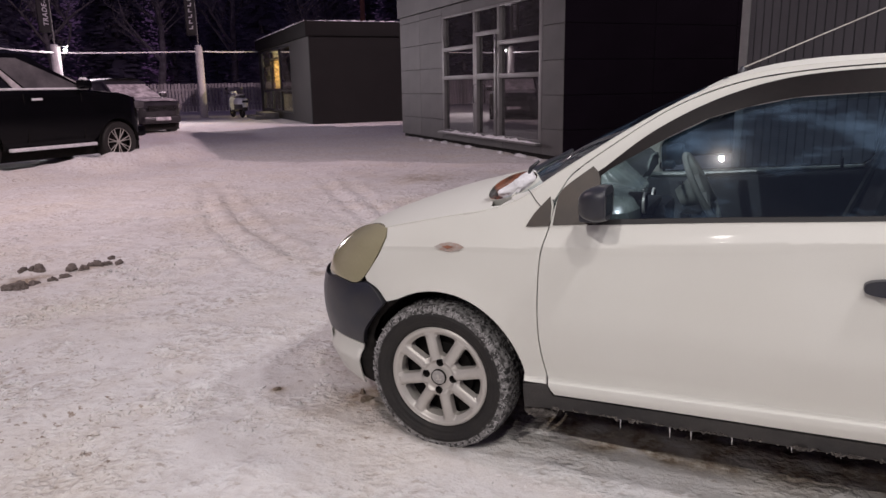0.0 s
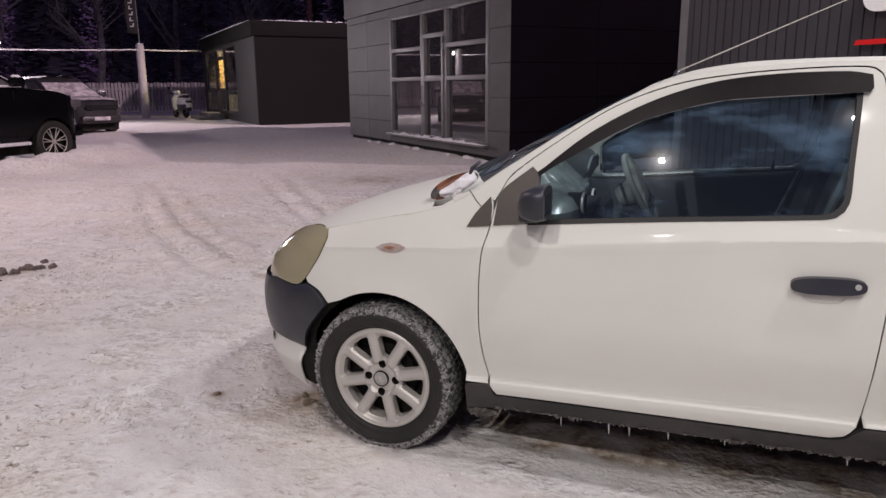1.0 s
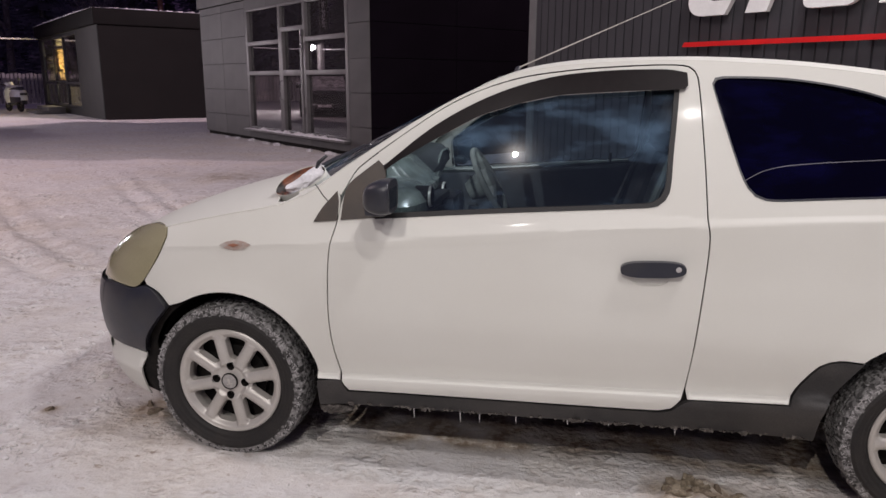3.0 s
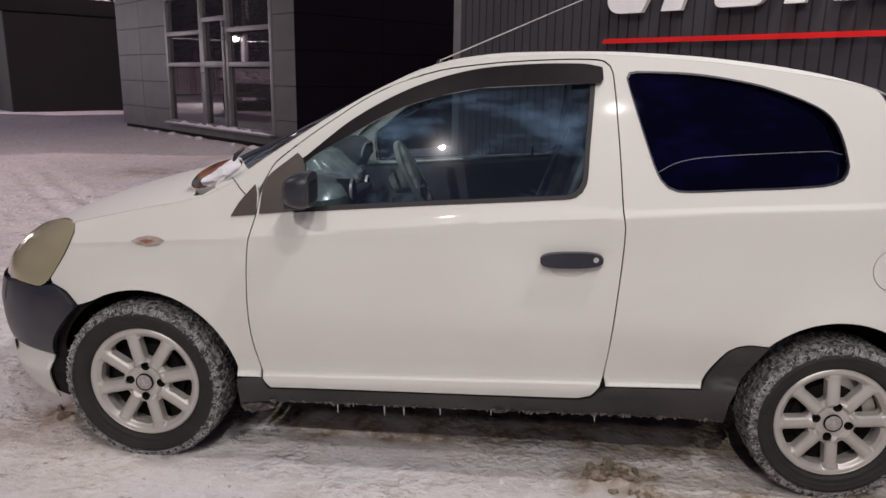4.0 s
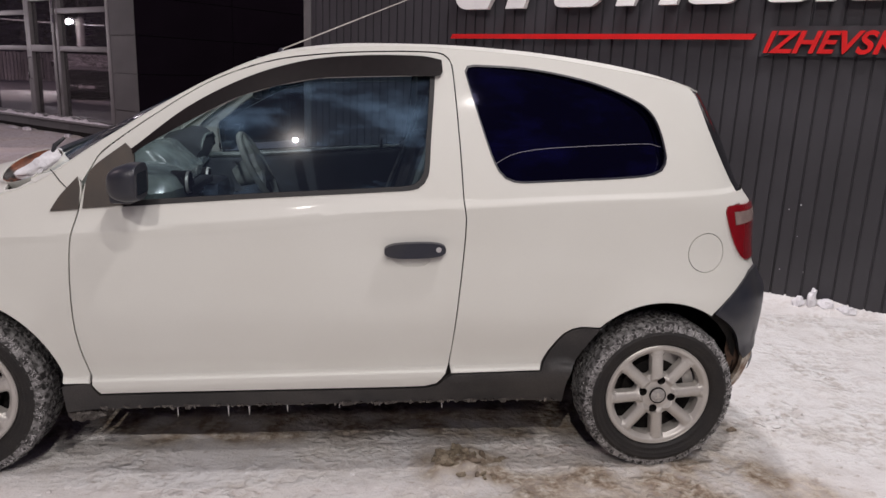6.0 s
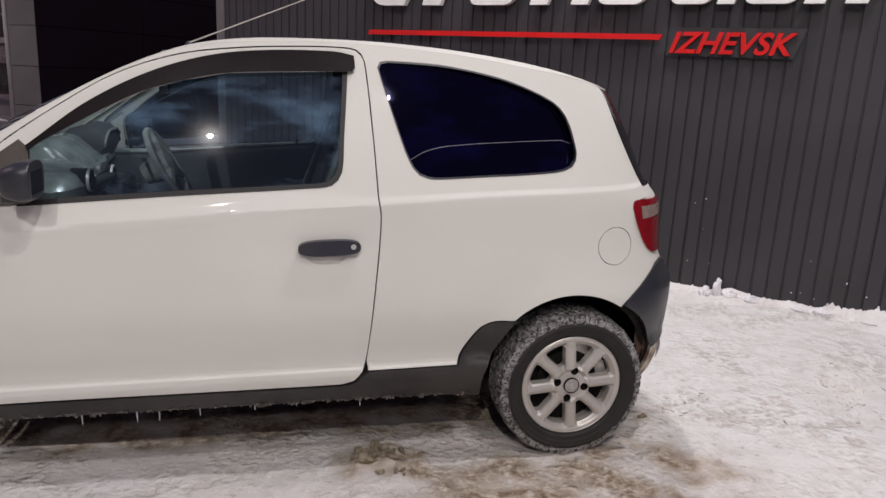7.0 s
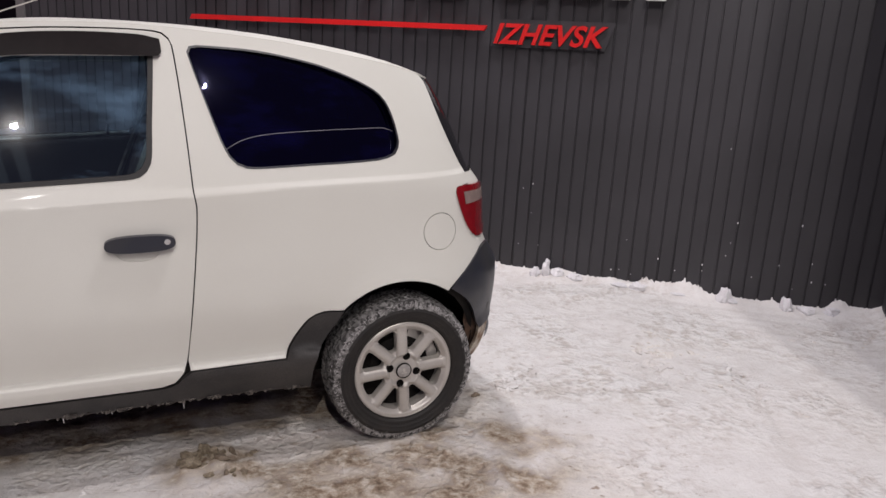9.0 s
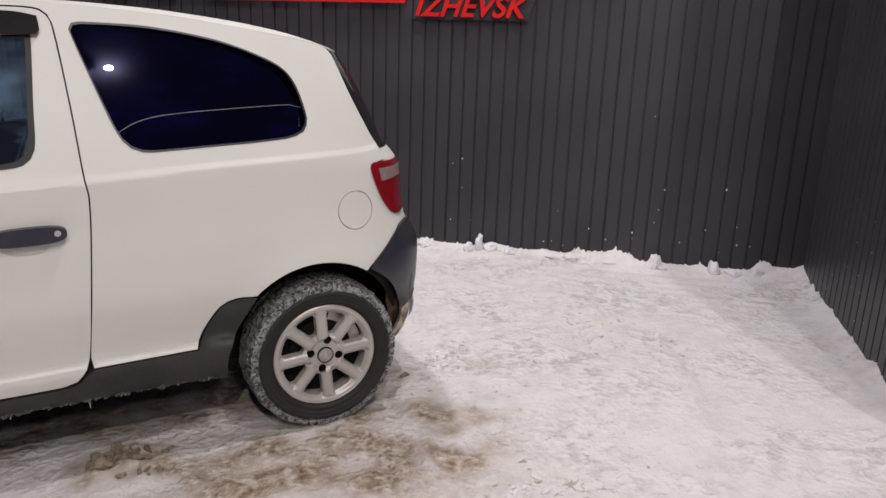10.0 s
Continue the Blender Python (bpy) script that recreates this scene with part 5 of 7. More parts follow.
def tyre_mesh():
    bm = bmesh.new()
    r = TYRE_R
    spin(bm, [(RIM_R - 0.004, 0.03), (RIM_R + 0.004, 0.004), (RIM_R + 0.014, -0.005), (RIM_R + 0.020, -0.0090), (RIM_R + 0.0225, -0.0078), (r - 0.066, -0.0148), (r - 0.060, -0.016), (r - 0.051, -0.0158), (r - 0.049, -0.0176), (r - 0.044, -0.0174), (r - 0.042, -0.0150), (r - 0.036, -0.014), (r - 0.018, -0.008), (r - 0.008, 0.004), (r - 0.005, 0.020), (r - 0.004, 0.08), (r - 0.005, 0.138),
              (r - 0.020, 0.162), (r - 0.05, 0.172), (RIM_R, 0.15)], "Y", 96)
    return bm


def tread_mesh(seed):
    """Lugs of a winter tyre: shoulder blocks and two inner rows of chevrons."""
    rng = np.random.RandomState(seed)
    bm = bmesh.new()
    n = 58
    for k in range(n):
        for row, (y0, y1, skew) in enumerate(((-0.004, 0.034, 0.10), (0.042, 0.076, 0.22), (0.084, 0.118, -0.22), (0.126, 0.162, -0.10))):
            a0 = 2 * math.pi * (k + (0.5 if row % 2 else 0) + rng.uniform(-0.10, 0.10)) / n
            w = 2 * math.pi / n * rng.uniform(0.50, 0.74)
            r = TYRE_R + rng.uniform(-0.0025, 0.001)
            skew = skew + rng.uniform(-0.12, 0.12)
            b = []
            for rr in (TYRE_R - 0.012, r):
                for yy, sk in ((y0, 0), (y1, skew)):
                    drop = 0.010 if (row == 0 and yy == y0) or (row == 3 and yy == y1) else 0
                    for aa in (-0.5, 0.5):
                        ang = a0 + (aa + sk) * w
                        b.append(bm.verts.new(((rr - drop) * math.cos(ang), yy, (rr - drop) * math.sin(ang))))
            for f in ((4, 5, 7, 6), (0, 1, 5, 4), (2, 6, 7, 3), (0, 4, 6, 2), (1, 3, 7, 5)):
                bm.faces.new([b[i] for i in f])
    # short shoulder ribs on the upper sidewall
    for k in range(n):
        a0, w = 2 * math.pi * (k + rng.uniform(-0.1, 0.3)) / n, 2 * math.pi / n * rng.uniform(0.2, 0.5)
        b = []
        for rr, yy in ((TYRE_R - rng.uniform(0.026, 0.046), -0.0125), (TYRE_R - 0.012, -0.003)):
            for up in (0.0, -0.0035):
                for aa in (-0.5, 0.5):
                    ang = a0 + aa * w
                    b.append(bm.verts.new((rr * math.cos(ang), yy + up, rr * math.sin(ang))))
        for f in ((2, 3, 7, 6), (0, 2, 6, 4), (1, 5, 7, 3), (0, 1, 3, 2), (4, 6, 7, 5)):
            bm.faces.new([b[i] for i in f])
    bmesh.ops.recalc_face_normals(bm, faces=bm.faces[:])
    return bm


rim_me, tyre_me, tread_me = mesh_of(rim_mesh(), "rim"), mesh_of(tyre_mesh(), "tyre"), mesh_of(tread_mesh(4), "tread")
bolt_bm = spin(bmesh.new(), [(0.0152, 0.0), (0.0135, 0.004), (0.0125, 0.022), (0.0, 0.022)], "Y", 16)
bolt_me = mesh_of(bolt_bm, "bolt_hole")
nut_me = mesh_of(spin(bmesh.new(), [(0.0, 0.004), (0.006, 0.004), (0.008, 0.008), (0.008, 0.02)], "Y", 6), "wheel_nut")
cap_me = mesh_of(spin(bmesh.new(), [(0.0, -0.002), (0.022, -0.002), (0.0265, 0.0), (0.028, 0.004), (0.028, 0.014)], "Y", 32), "hub_cap")
disc_me = mesh_of(spin(bmesh.new(), [(0.05, 0.058), (0.118, 0.058), (0.118, 0.072), (0.05, 0.072)], "Y", 40), "brake_disc")
back_me = mesh_of(spin(bmesh.new(), [(0.0, 0.080), (RIM_R - 0.020, 0.080)], "Y", 32), "wheel_back")
drum_me = mesh_of(spin(bmesh.new(), [(0.119, 0.060), (0.160, 0.060), (0.160, 0.085)], "Y", 24, None, radians(0), radians(72)), "drum_edge")
ring_me = mesh_of(spin(bmesh.new(), [(0.0275, 0.006), (0.0275, -0.0015), (0.0298, -0.0015), (0.0305, 0.006)], "Y", 32), "cap_ring")
mark_bm = box(bmesh.new(), -0.011, 0.011, -0.0032, -0.0018, -0.010, -0.006)
box(mark_bm, -0.004, 0.004, -0.0032, -0.0018, -0.005, 0.010)
mark_me = mesh_of(mark_bm, "cap_mark")
# bits of snow caught between the lugs and on the shoulder
rs = np.random.RandomState(15)
k = 1000
ic = bmesh.new()
bmesh.ops.create_icosphere(ic, subdivisions=1, radius=1.0)
ic_v, ic_f = np.array([v.co[:] for v in ic.verts]), np.array([[v.index for v in f.verts] for f in ic.faces])
ic.free()
an, ra = rs.uniform(0, 2 * math.pi, k), TYRE_R - np.abs(rs.normal(0, 0.017, k)) - 0.003
yy = np.where(ra > TYRE_R - 0.012, rs.uniform(0.0, 0.16, k), -0.004 - 0.35 * (TYRE_R - ra) * (ra > TYRE_R - 0.03) - 0.009 * (ra <= TYRE_R - 0.03))
sz = rs.uniform(0.0006, 0.0021, k)
Q = ic_v[None] * np.stack([sz, sz * 0.6, sz * rs.uniform(1.0, 5.5, k)], -1)[:, None]
spin_a = rs.uniform(0, math.pi, k)[:, None]
Q = np.stack([Q[..., 0] * np.cos(spin_a) - Q[..., 2] * np.sin(spin_a), Q[..., 1], Q[..., 0] * np.sin(spin_a) + Q[..., 2] * np.cos(spin_a)], -1)
Q = Q + np.stack([ra * np.cos(an), yy, ra * np.sin(an)], -1)[:, None]
caked_me = bpy.data.meshes.new("caked_snow")
caked_me.from_pydata(Q.reshape(-1, 3).tolist(), [], (ic_f[None] + (np.arange(k) * len(ic_v))[:, None, None]).reshape(-1, 3).tolist())
for x, turn, z, k_size in ((-0.887, -13, 0.282, 1.05), (1.494, -5, 0.276, 0.985)):
    for s in (-1, 1):
        m = Matrix.Translation((x, s * 0.815, z)) @ (Matrix.Rotation(math.pi, 4, "Z") if s > 0 else Matrix.Identity(4)) @ Matrix.Rotation(radians(turn), 4, "Y") @ Matrix.Scale(k_size, 4)
        rear = x > 0

        def bit(name, me, mtl, parent, label=""):
            o = part(name, me, mtl, parent, label)
            return o
        wheel = new("wheel", tyre_me.copy())
        wheel.data.materials.append(M_TYRE), wheel.data.materials.append(M_TREAD)
        wheel.data.polygons.foreach_set("material_index", [1 if TYRE_R - 0.03 < (q.center.x ** 2 + q.center.z ** 2) ** 0.5 else 0 for q in wheel.data.polygons])
        wheel.data.polygons.foreach_set("use_smooth", [True] * len(wheel.data.polygons))
        wheel.parent, wheel.matrix_basis = car, m
        wheel["label"] = "snow-caked winter tyre"
        bit("tread", tread_me, M_LUG, wheel, "snow-packed tread blocks")
        r = bit("rim", rim_me, M_RIM, wheel, "silver eight-spoke alloy rim")
        bit("hub_cap", cap_me, M_CAP, wheel, "dull round hub cap")
        bit("cap_ring", ring_me, M_LINER, wheel)
        bit("cap_mark", mark_me, M_RIM, wheel, "plain raised mark on the cap")
        tagged(bit("caked_snow", caked_me, M_CAKE, wheel, "bits of snow caught in the tread"), kind="stuff")
        bit("brake_disc", disc_me, M_RUST if rear else M_LINER, wheel)
        if rear:
            bit("drum_edge", drum_me, M_RIM, wheel, "pale edge of the brake drum")
        bit("wheel_back", back_me, M_RUST if rear else M_LINER, wheel)
        for k in range(4):
            a = radians(90 * k - 16)
            o = bit("bolt_hole", bolt_me, M_LINER, wheel)
            o.location = (0.055 * math.cos(a), 0.0095, 0.055 * math.sin(a))
            o = bit("wheel_nut", nut_me, M_LINER, wheel)
            o.location = (0.055 * math.cos(a), 0.018, 0.055 * math.sin(a))

# mud flap and icicles below the sill
for s in (-1, 1):
    bm = bmesh.new()
    for x, z, a, b in ((-0.525, 0.212, 0.016, 0.020), (-0.512, 0.199, 0.018, 0.014), (-0.494, 0.196, 0.020, 0.013), (-0.472, 0.200, 0.021, 0.012), (-0.450, 0.204, 0.018, 0.010), (-0.428, 0.208, 0.014, 0.007), (-0.500, 0.212, 0.022, 0.014), (-0.466, 0.213, 0.020, 0.010)):
        bmesh.ops.create_icosphere(bm, subdivisions=3, radius=1.0, matrix=Matrix.Translation((x, -0.014, z)) @ Matrix.Diagonal((a, 0.022, b, 1)))
    for v in bm.verts:
        v.co += 0.006 * noise.noise_vector(v.co * 60) + 0.003 * noise.noise_vector(v.co * 190)
    bmesh.ops.transform(bm, matrix=Matrix.Translation((0, s * 0.775, 0)), verts=bm.verts[:])
    part("mud_flap", bm, M_DIRT, car, "dirty frozen mud flap")
M_ICE = mat("icicle_ice", (0.62, 0.62, 0.62), 0.15, vary=0.05)
rng = np.random.RandomState(8)
for x in (-0.19, -0.02, 0.05, 0.18, 0.36, 0.50, 0.72):
    n = rng.uniform(0.02, 0.05)
    part("icicle", rod(bmesh.new(), (x, -0.770, 0.242 + 0.012 * x), (x + 0.002, -0.770, 0.234 + 0.012 * x - n), 0.005, 0.0008, 6), M_ICE, car, "small icicle")
bm = bmesh.new()
for k in range(150):
    x = rng.uniform(-0.42, 1.15)
    low = 0.240 + 0.0130 * (x + 0.40)
    n = 0.003 + 0.018 * max(0.0, noise.noise(Vector((x * 9, 3.1, 0)))) + rng.uniform(0, 0.006)
    rod(bm, (x, -float(half_width(x, low)) + rng.uniform(-0.004, 0.012), low + 0.004), (x + rng.uniform(-0.006, 0.006), -float(half_width(x, low)), low - n), rng.uniform(0.007, 0.014), 0.003, 6)
for v in bm.verts:
    v.co += 0.004 * noise.noise_vector(v.co * 80)
tagged(part("frozen_slush", bm, M_DIRT, car, "frozen slush under the sill"), kind="stuff")

# aerial
part("aerial_foot", spin(bmesh.new(), [(0.0, 0.022), (0.008, 0.018), (0.016, 0.004), (0.018, -0.01)], "Z", 16, Matrix.Translation((0.085, -0.02, 1.424))), M_BLACK, car)
part("aerial", tube(bmesh.new(), [(0.085, -0.02, 1.438), (0.80, -0.02, 1.744)], [0.0032, 0.0016], 6), M_RIM, car, "thin pale roof aerial")
# an open hollow at the screen's foot: leaf litter, a lump of snow, the wiper's pivot
H_C, H_U, H_V = Vector((-0.655, -0.635, 1.022)), Vector((0.094, 0.004, 0.031)), Vector((0.0, 0.056, 0.040))
H_N = H_U.cross(H_V).normalized()


def hollow(name, rings, material, label=""):
    """A shallow oval bowl; rings are (size, depth) pairs from the rim inwards."""
    bm, rows = bmesh.new(), []
    for k, d in rings:
        rows.append([bm.verts.new(H_C + (H_U * math.cos(a) * (1 + 0.06 * math.cos(a)) + H_V * math.sin(a)) * k - H_N * d) for a in np.linspace(0, 2 * math.pi, 40, endpoint=False)])
    for a, b in zip(rows, rows[1:]):
        for j in range(40):
            bm.faces.new((a[j], a[(j + 1) % 40], b[(j + 1) % 40], b[j]))
    return part(name, bm, material, car, label)


hollow("scuttle_rim", [(1.012, 0.05), (1.012, 0.002), (1.004, 0.0), (0.992, 0.001), (0.985, 0.02)], M_PAINT, "thin painted rim of the scuttle hollow")
hollow("scuttle_hollow", [(0.985, 0.004), (0.94, 0.016), (0.8, 0.026), (0.5, 0.032), (0.2, 0.034), (0.02, 0.034)], M_LITTER, "dark hollow with rust-brown leaf litter")
bm = lump((0.066, 0.034, 0.026), 33)
bmesh.ops.transform(bm, matrix=Matrix.Translation(H_C + H_U * 0.22 + H_V * 0.10 - H_N * 0.028) @ Matrix((H_U.normalized(), H_V.normalized(), H_N)).transposed().to_4x4() @ Matrix.Rotation(radians(22), 4, "Z"), verts=bm.verts[:])
part("scuttle_snow", bm, M_SNOWCAP, car, "lump of snow in the scuttle hollow")
part("wiper_pivot", tube(bmesh.new(), [H_C + H_U * 0.55 + H_V * 0.55 - H_N * 0.01, H_C + H_U * 0.72 + H_V * 0.75 + H_N * 0.012, H_C + H_U * 1.05 + H_V * 1.0 + H_N * 0.02], [0.007, 0.008, 0.005], 8), M_BLACK, car, "black wiper pivot")
part("pillar_seam", tube(bmesh.new(), [(x, -float(half_width(x, z)) - 0.0005, z) for x, z in ((-0.556, 1.022), (-0.545, 1.012), (-0.522, 0.985), (-0.500, 0.966))], 0.0016, 6), M_LINER, car, "dark seam between fender and pillar")
# wiper
part("wiper_arm", tube(bmesh.new(), [(-0.66, -0.52, 1.035), (-0.62, -0.40, 1.065), (-0.64, 0.15, 1.085)], 0.008, 6), M_BLACK, car)
part("wiper_blade", tube(bmesh.new(), [(-0.665, -0.55, 1.030), (-0.655, -0.2, 1.060), (-0.66, 0.2, 1.070)], 0.010, 6), M_BLACK, car)

# ---- cabin ----


def lofted(name, sections, material, parent=None, label=""):
    """A closed body through rings of equal length."""
    bm = bmesh.new()
    rows = [[bm.verts.new(p) for p in s] for s in sections]
    n = len(rows[0])
    for a, b in zip(rows, rows[1:]):
        for j in range(n):
            bm.faces.new((a[j], a[(j + 1) % n], b[(j + 1) % n], b[j]))
    bm.faces.new(rows[0][::-1]), bm.faces.new(rows[-1])
    bmesh.ops.recalc_face_normals(bm, faces=bm.faces[:])
    return part(name, bm, material, parent or car, label)


lofted("dashboard", [[(-0.72, y, 0.95 + h), (-0.58, y, 0.990 + h), (-0.46, y, 1.008 + h), (-0.36, y, 1.012 + h), (-0.275 + b, y, 1.004 + h), (-0.225 + b, y, 0.980 + h), (-0.200 + b, y, 0.945), (-0.205 + b, y, 0.905), (-0.235 + b, y, 0.885), (-0.215 + b, y, 0.80), (-0.25, y, 0.70), (-0.30, y, 0.62), (-0.72, y, 0.6)]
                      for y, h, b in ((-0.70, -0.035, -0.05), (-0.64, -0.008, -0.012), (-0.55, 0.0, 0.006), (-0.40, 0.0, 0.010), (-0.28, -0.012, -0.03), (-0.14, -0.03, -0.07), (0.0, -0.03, -0.075), (0.14, -0.02, -0.08), (0.25, -0.02, -0.11), (0.4, -0.01, -0.13), (0.70, -0.04, -0.16))], M_DASH, label="grey plastic dashboard")
# solid black bar in place of the shade in the glovebox gap
part("shelf_gap_shade", boxed(-0.222, -0.186, -0.60, -0.26, 0.888, 0.902, 0.004), M_BLACK, car, "black bar for the shaded gap above the glovebox")
lofted("door_cap", [[(-0.40, -0.685 + i, z), (-0.30 + k, -0.685 + i, z), (-0.30 + k, -0.64 + i, z), (-0.40, -0.64 + i, z)] for z, k, i in ((0.88, 0.08, 0.0), (0.96, 0.03, 0.015), (1.03, -0.04, 0.04))], M_DASH, label="grey corner trim by the mirror")
# glovebox lid, shelf and switch panel on the near side of the dash
part("glovebox_lid", boxed(-0.222, -0.196, -0.60, -0.24, 0.72, 0.872, 0.012), M_INNER, car, "grey glovebox lid")
# solid black bar in place of the shade inside a tray
part("dash_tray_shade", boxed(-0.228, -0.183, -0.46, -0.12, 0.905, 0.932, 0.006), M_BLACK, car, "black bar for the shaded hollow of a dashboard tray")
part("radio", boxed(-0.30, -0.262, -0.10, 0.10, 0.80, 0.86, 0.006), M_BLACK, car, "black radio in the console")
for k in range(3):
    part("heater_knob", spin(bmesh.new(), [(0.0, 0.022), (0.016, 0.020), (0.020, 0.0), (0.020, -0.01)], "X", 18, Matrix.Translation((-0.262, -0.075 + 0.075 * k, 0.765))), M_BLACK, car, "round black heater knob")
part("column_stalk", tube(bmesh.new(), [(-0.16, 0.30, 0.93), (-0.15, 0.20, 0.945), (-0.145, 0.12, 0.955)], [0.010, 0.007, 0.009], 8), M_BLACK, car, "black column stalk")
part("gear_lever", rod(bmesh.new(), (-0.12, 0.02, 0.66), (-0.10, 0.02, 0.84), 0.014, 0.022, 10), M_BLACK, car, "black gear lever")
part("console", boxed(-0.30, -0.16, -0.13, 0.13, 0.55, 0.90, 0.03), M_BLACK, car, "black centre console")
lofted("dash_hood", [[(-0.62, y, 0.985 - d), (-0.48, y, 1.040 - d), (-0.425, y, 1.052 - d), (-0.395, y, 1.045 - d), (-0.30 - d, y, 0.962 - d), (-0.292 - d, y, 0.945), (-0.32, y, 0.925), (-0.45, y, 0.915), (-0.60, y, 0.92)] for y, d in ((-0.20, 0.03), (-0.185, 0.008), (-0.15, 0.0), (0.15, 0.0), (0.185, 0.008), (0.20, 0.03))], M_DASH, label="grey hood over the centre display")
lofted("instrument_hood", [[(-0.56, y, 0.955), (-0.46, y, 1.060 - d), (-0.38, y, 1.085 - d), (-0.325, y, 1.078 - d), (-0.300, y, 1.055 - d), (-0.310, y, 0.985), (-0.34, y, 0.93), (-0.52, y, 0.92)] for y, d in ((0.21, 0.06), (0.24, 0.018), (0.29, 0.0), (0.43, 0.0), (0.48, 0.018), (0.51, 0.06))], M_SEAT, label="dark hood over the instruments")
part("hood_rim", tube(bmesh.new(), [(-0.306, 0.215, 0.99), (-0.298, 0.235, 1.035), (-0.298, 0.29, 1.056), (-0.298, 0.43, 1.056), (-0.300, 0.49, 1.03)], 0.006, 8), M_DASH, car, "pale rim of the instrument hood")
part("display_face", boxed(-0.36, -0.335, -0.13, 0.13, 0.93, 0.975, 0.006), M_BLACK, car, "dark centre display")
for y, z in ((-0.50, 0.958), (-0.15, 0.885), (0.15, 0.885)):
    vent = part("air_vent", spin(bmesh.new(), [(0.0, -0.005), (0.030, 0.0), (0.033, 0.012), (0.037, 0.013), (0.040, 0.006), (0.040, -0.05)], "X", 24, Matrix.Translation((-0.193 if abs(y) > 0.3 else -0.268, y, z))), M_LINER, car, "round black air vent")
    part("vent_ring", spin(bmesh.new(), [(0.036, 0.0135), (0.040, 0.012), (0.042, 0.004)], "X", 24, Matrix.Translation((-0.193 if abs(y) > 0.3 else -0.268, y, z))), M_RIM, vent, "silver vent ring")
bm = spin(bmesh.new(), [(0.185 + 0.016 * math.cos(a), 0.016 * math.sin(a)) for a in np.linspace(0, 2 * math.pi, 9)], "X", 36)
for a in (90, 210, 330):
    rod(bm, (0, 0, 0), (0, 0.18 * math.cos(radians(a)), 0.18 * math.sin(radians(a))), 0.034, 0.020, 8)
spin(bm, [(0.0, 0.034), (0.05, 0.032), (0.078, 0.018), (0.085, -0.01), (0.07, -0.05), (0.05, -0.12)], "X", 24)
bmesh.ops.transform(bm, matrix=Matrix.Translation((-0.075, 0.36, 0.905)) @ Matrix.Rotation(radians(-28), 4, "Y") @ Matrix.Scale(0.92, 4), verts=bm.verts[:])
part("steering_wheel", bm, M_WHEELGRIP, car, "dark grey steering wheel")
for y in (-0.36, 0.36):
    seat = part("front_seat", boxed(0.08, 0.56, y - 0.24, y + 0.24, 0.42, 0.60, 0.05), M_SEAT, car, "dark cloth front seat")
    bm = boxed(-0.06, 0.07, y - 0.23, y + 0.23, 0.0, 0.60, 0.05)
    bmesh.ops.transform(bm, matrix=Matrix.Translation((0.56, 0, 0.52)) @ Matrix.Rotation(radians(16), 4, "Y"), verts=bm.verts[:])
    part("backrest", bm, M_SEAT, seat)
    bm = boxed(-0.045, 0.045, y - 0.13, y + 0.13, 0.0, 0.17, 0.035)
    bmesh.ops.transform(bm, matrix=Matrix.Translation((0.745, 0, 1.16)) @ Matrix.Rotation(radians(12), 4, "Y"), verts=bm.verts[:])
    part("headrest", bm, M_SEAT, seat)
part("rear_bench", boxed(1.0, 1.5, -0.58, 0.58, 0.40, 0.62, 0.06), M_SEAT, car)
bm = boxed(-0.07, 0.07, -0.58, 0.58, 0.0, 0.58, 0.05)
bmesh.ops.transform(bm, matrix=Matrix.Translation((1.42, 0, 0.55)) @ Matrix.Rotation(radians(18), 4, "Y"), verts=bm.verts[:])
part("rear_backrest", bm, M_SEAT, car)
for s in (-1, 1):
    lofted("door_card", [[(x, s * 0.735, 0.32), (x, s * 0.735, z), (x, s * 0.700, z + 0.004), (x, s * 0.672, z - 0.004), (x, s * 0.664, z - 0.025), (x, s * 0.675, 0.32)] for x, z in ((-0.40, 0.905), (-0.20, 0.915), (0.0, 0.930), (0.3, 0.958), (0.60, 0.982), (0.70, 0.985))], M_INNER, label="grey door trim")
    lofted("pillar_trim", [[(x0, s * y, z), (x0 + 0.10, s * y, z), (x0 + 0.10, s * (y - 0.05), z), (x0, s * (y - 0.05), z)] for x0, y, z in ((0.70, 0.70, 0.90), (0.69, 0.64, 1.12), (0.675, 0.545, 1.40))], M_INNER)
    part("seat_belt", tube(bmesh.new(), [(0.70, s * 0.56, 1.25), (0.64, s * 0.55, 1.05), (0.48, s * 0.60, 0.62)], 0.014, 6), M_DASH, car, "grey seat belt")
    if s < 0:
        continue
    # pale strip that paints in the light along the far window ledge
    part("ledge_highlight", tube(bmesh.new(), [(-0.37, s * 0.685, 0.918), (-0.20, s * 0.685, 0.926), (-0.05, s * 0.685, 0.938), (0.3, s * 0.685, 0.968), (0.60, s * 0.685, 0.992)], [0.016, 0.014, 0.012, 0.011, 0.009], 8), M_DASH, car, "pale strip painting in the lit top of the window ledge")
    part("lock_button", rod(bmesh.new(), (0.507, s * 0.675, 0.985), (0.507, s * 0.670, 1.03), 0.008, 0.006, 8), M_BLACK, car)
    part("trim_line", tube(bmesh.new(), [(-0.05, s * 0.672, 0.785), (0.3, s * 0.672, 0.84), (0.69, s * 0.672, 0.893)], 0.004, 6), M_DASH, car, "pale trim line of the door card")
part("head_lining", boxed(0.05, 1.25, -0.44, 0.44, 1.385, 1.40, 0.005), M_INNER, car)
part("firewall", boxed(-0.74, -0.70, -0.68, 0.68, 0.3, 0.94), M_LINER, car)
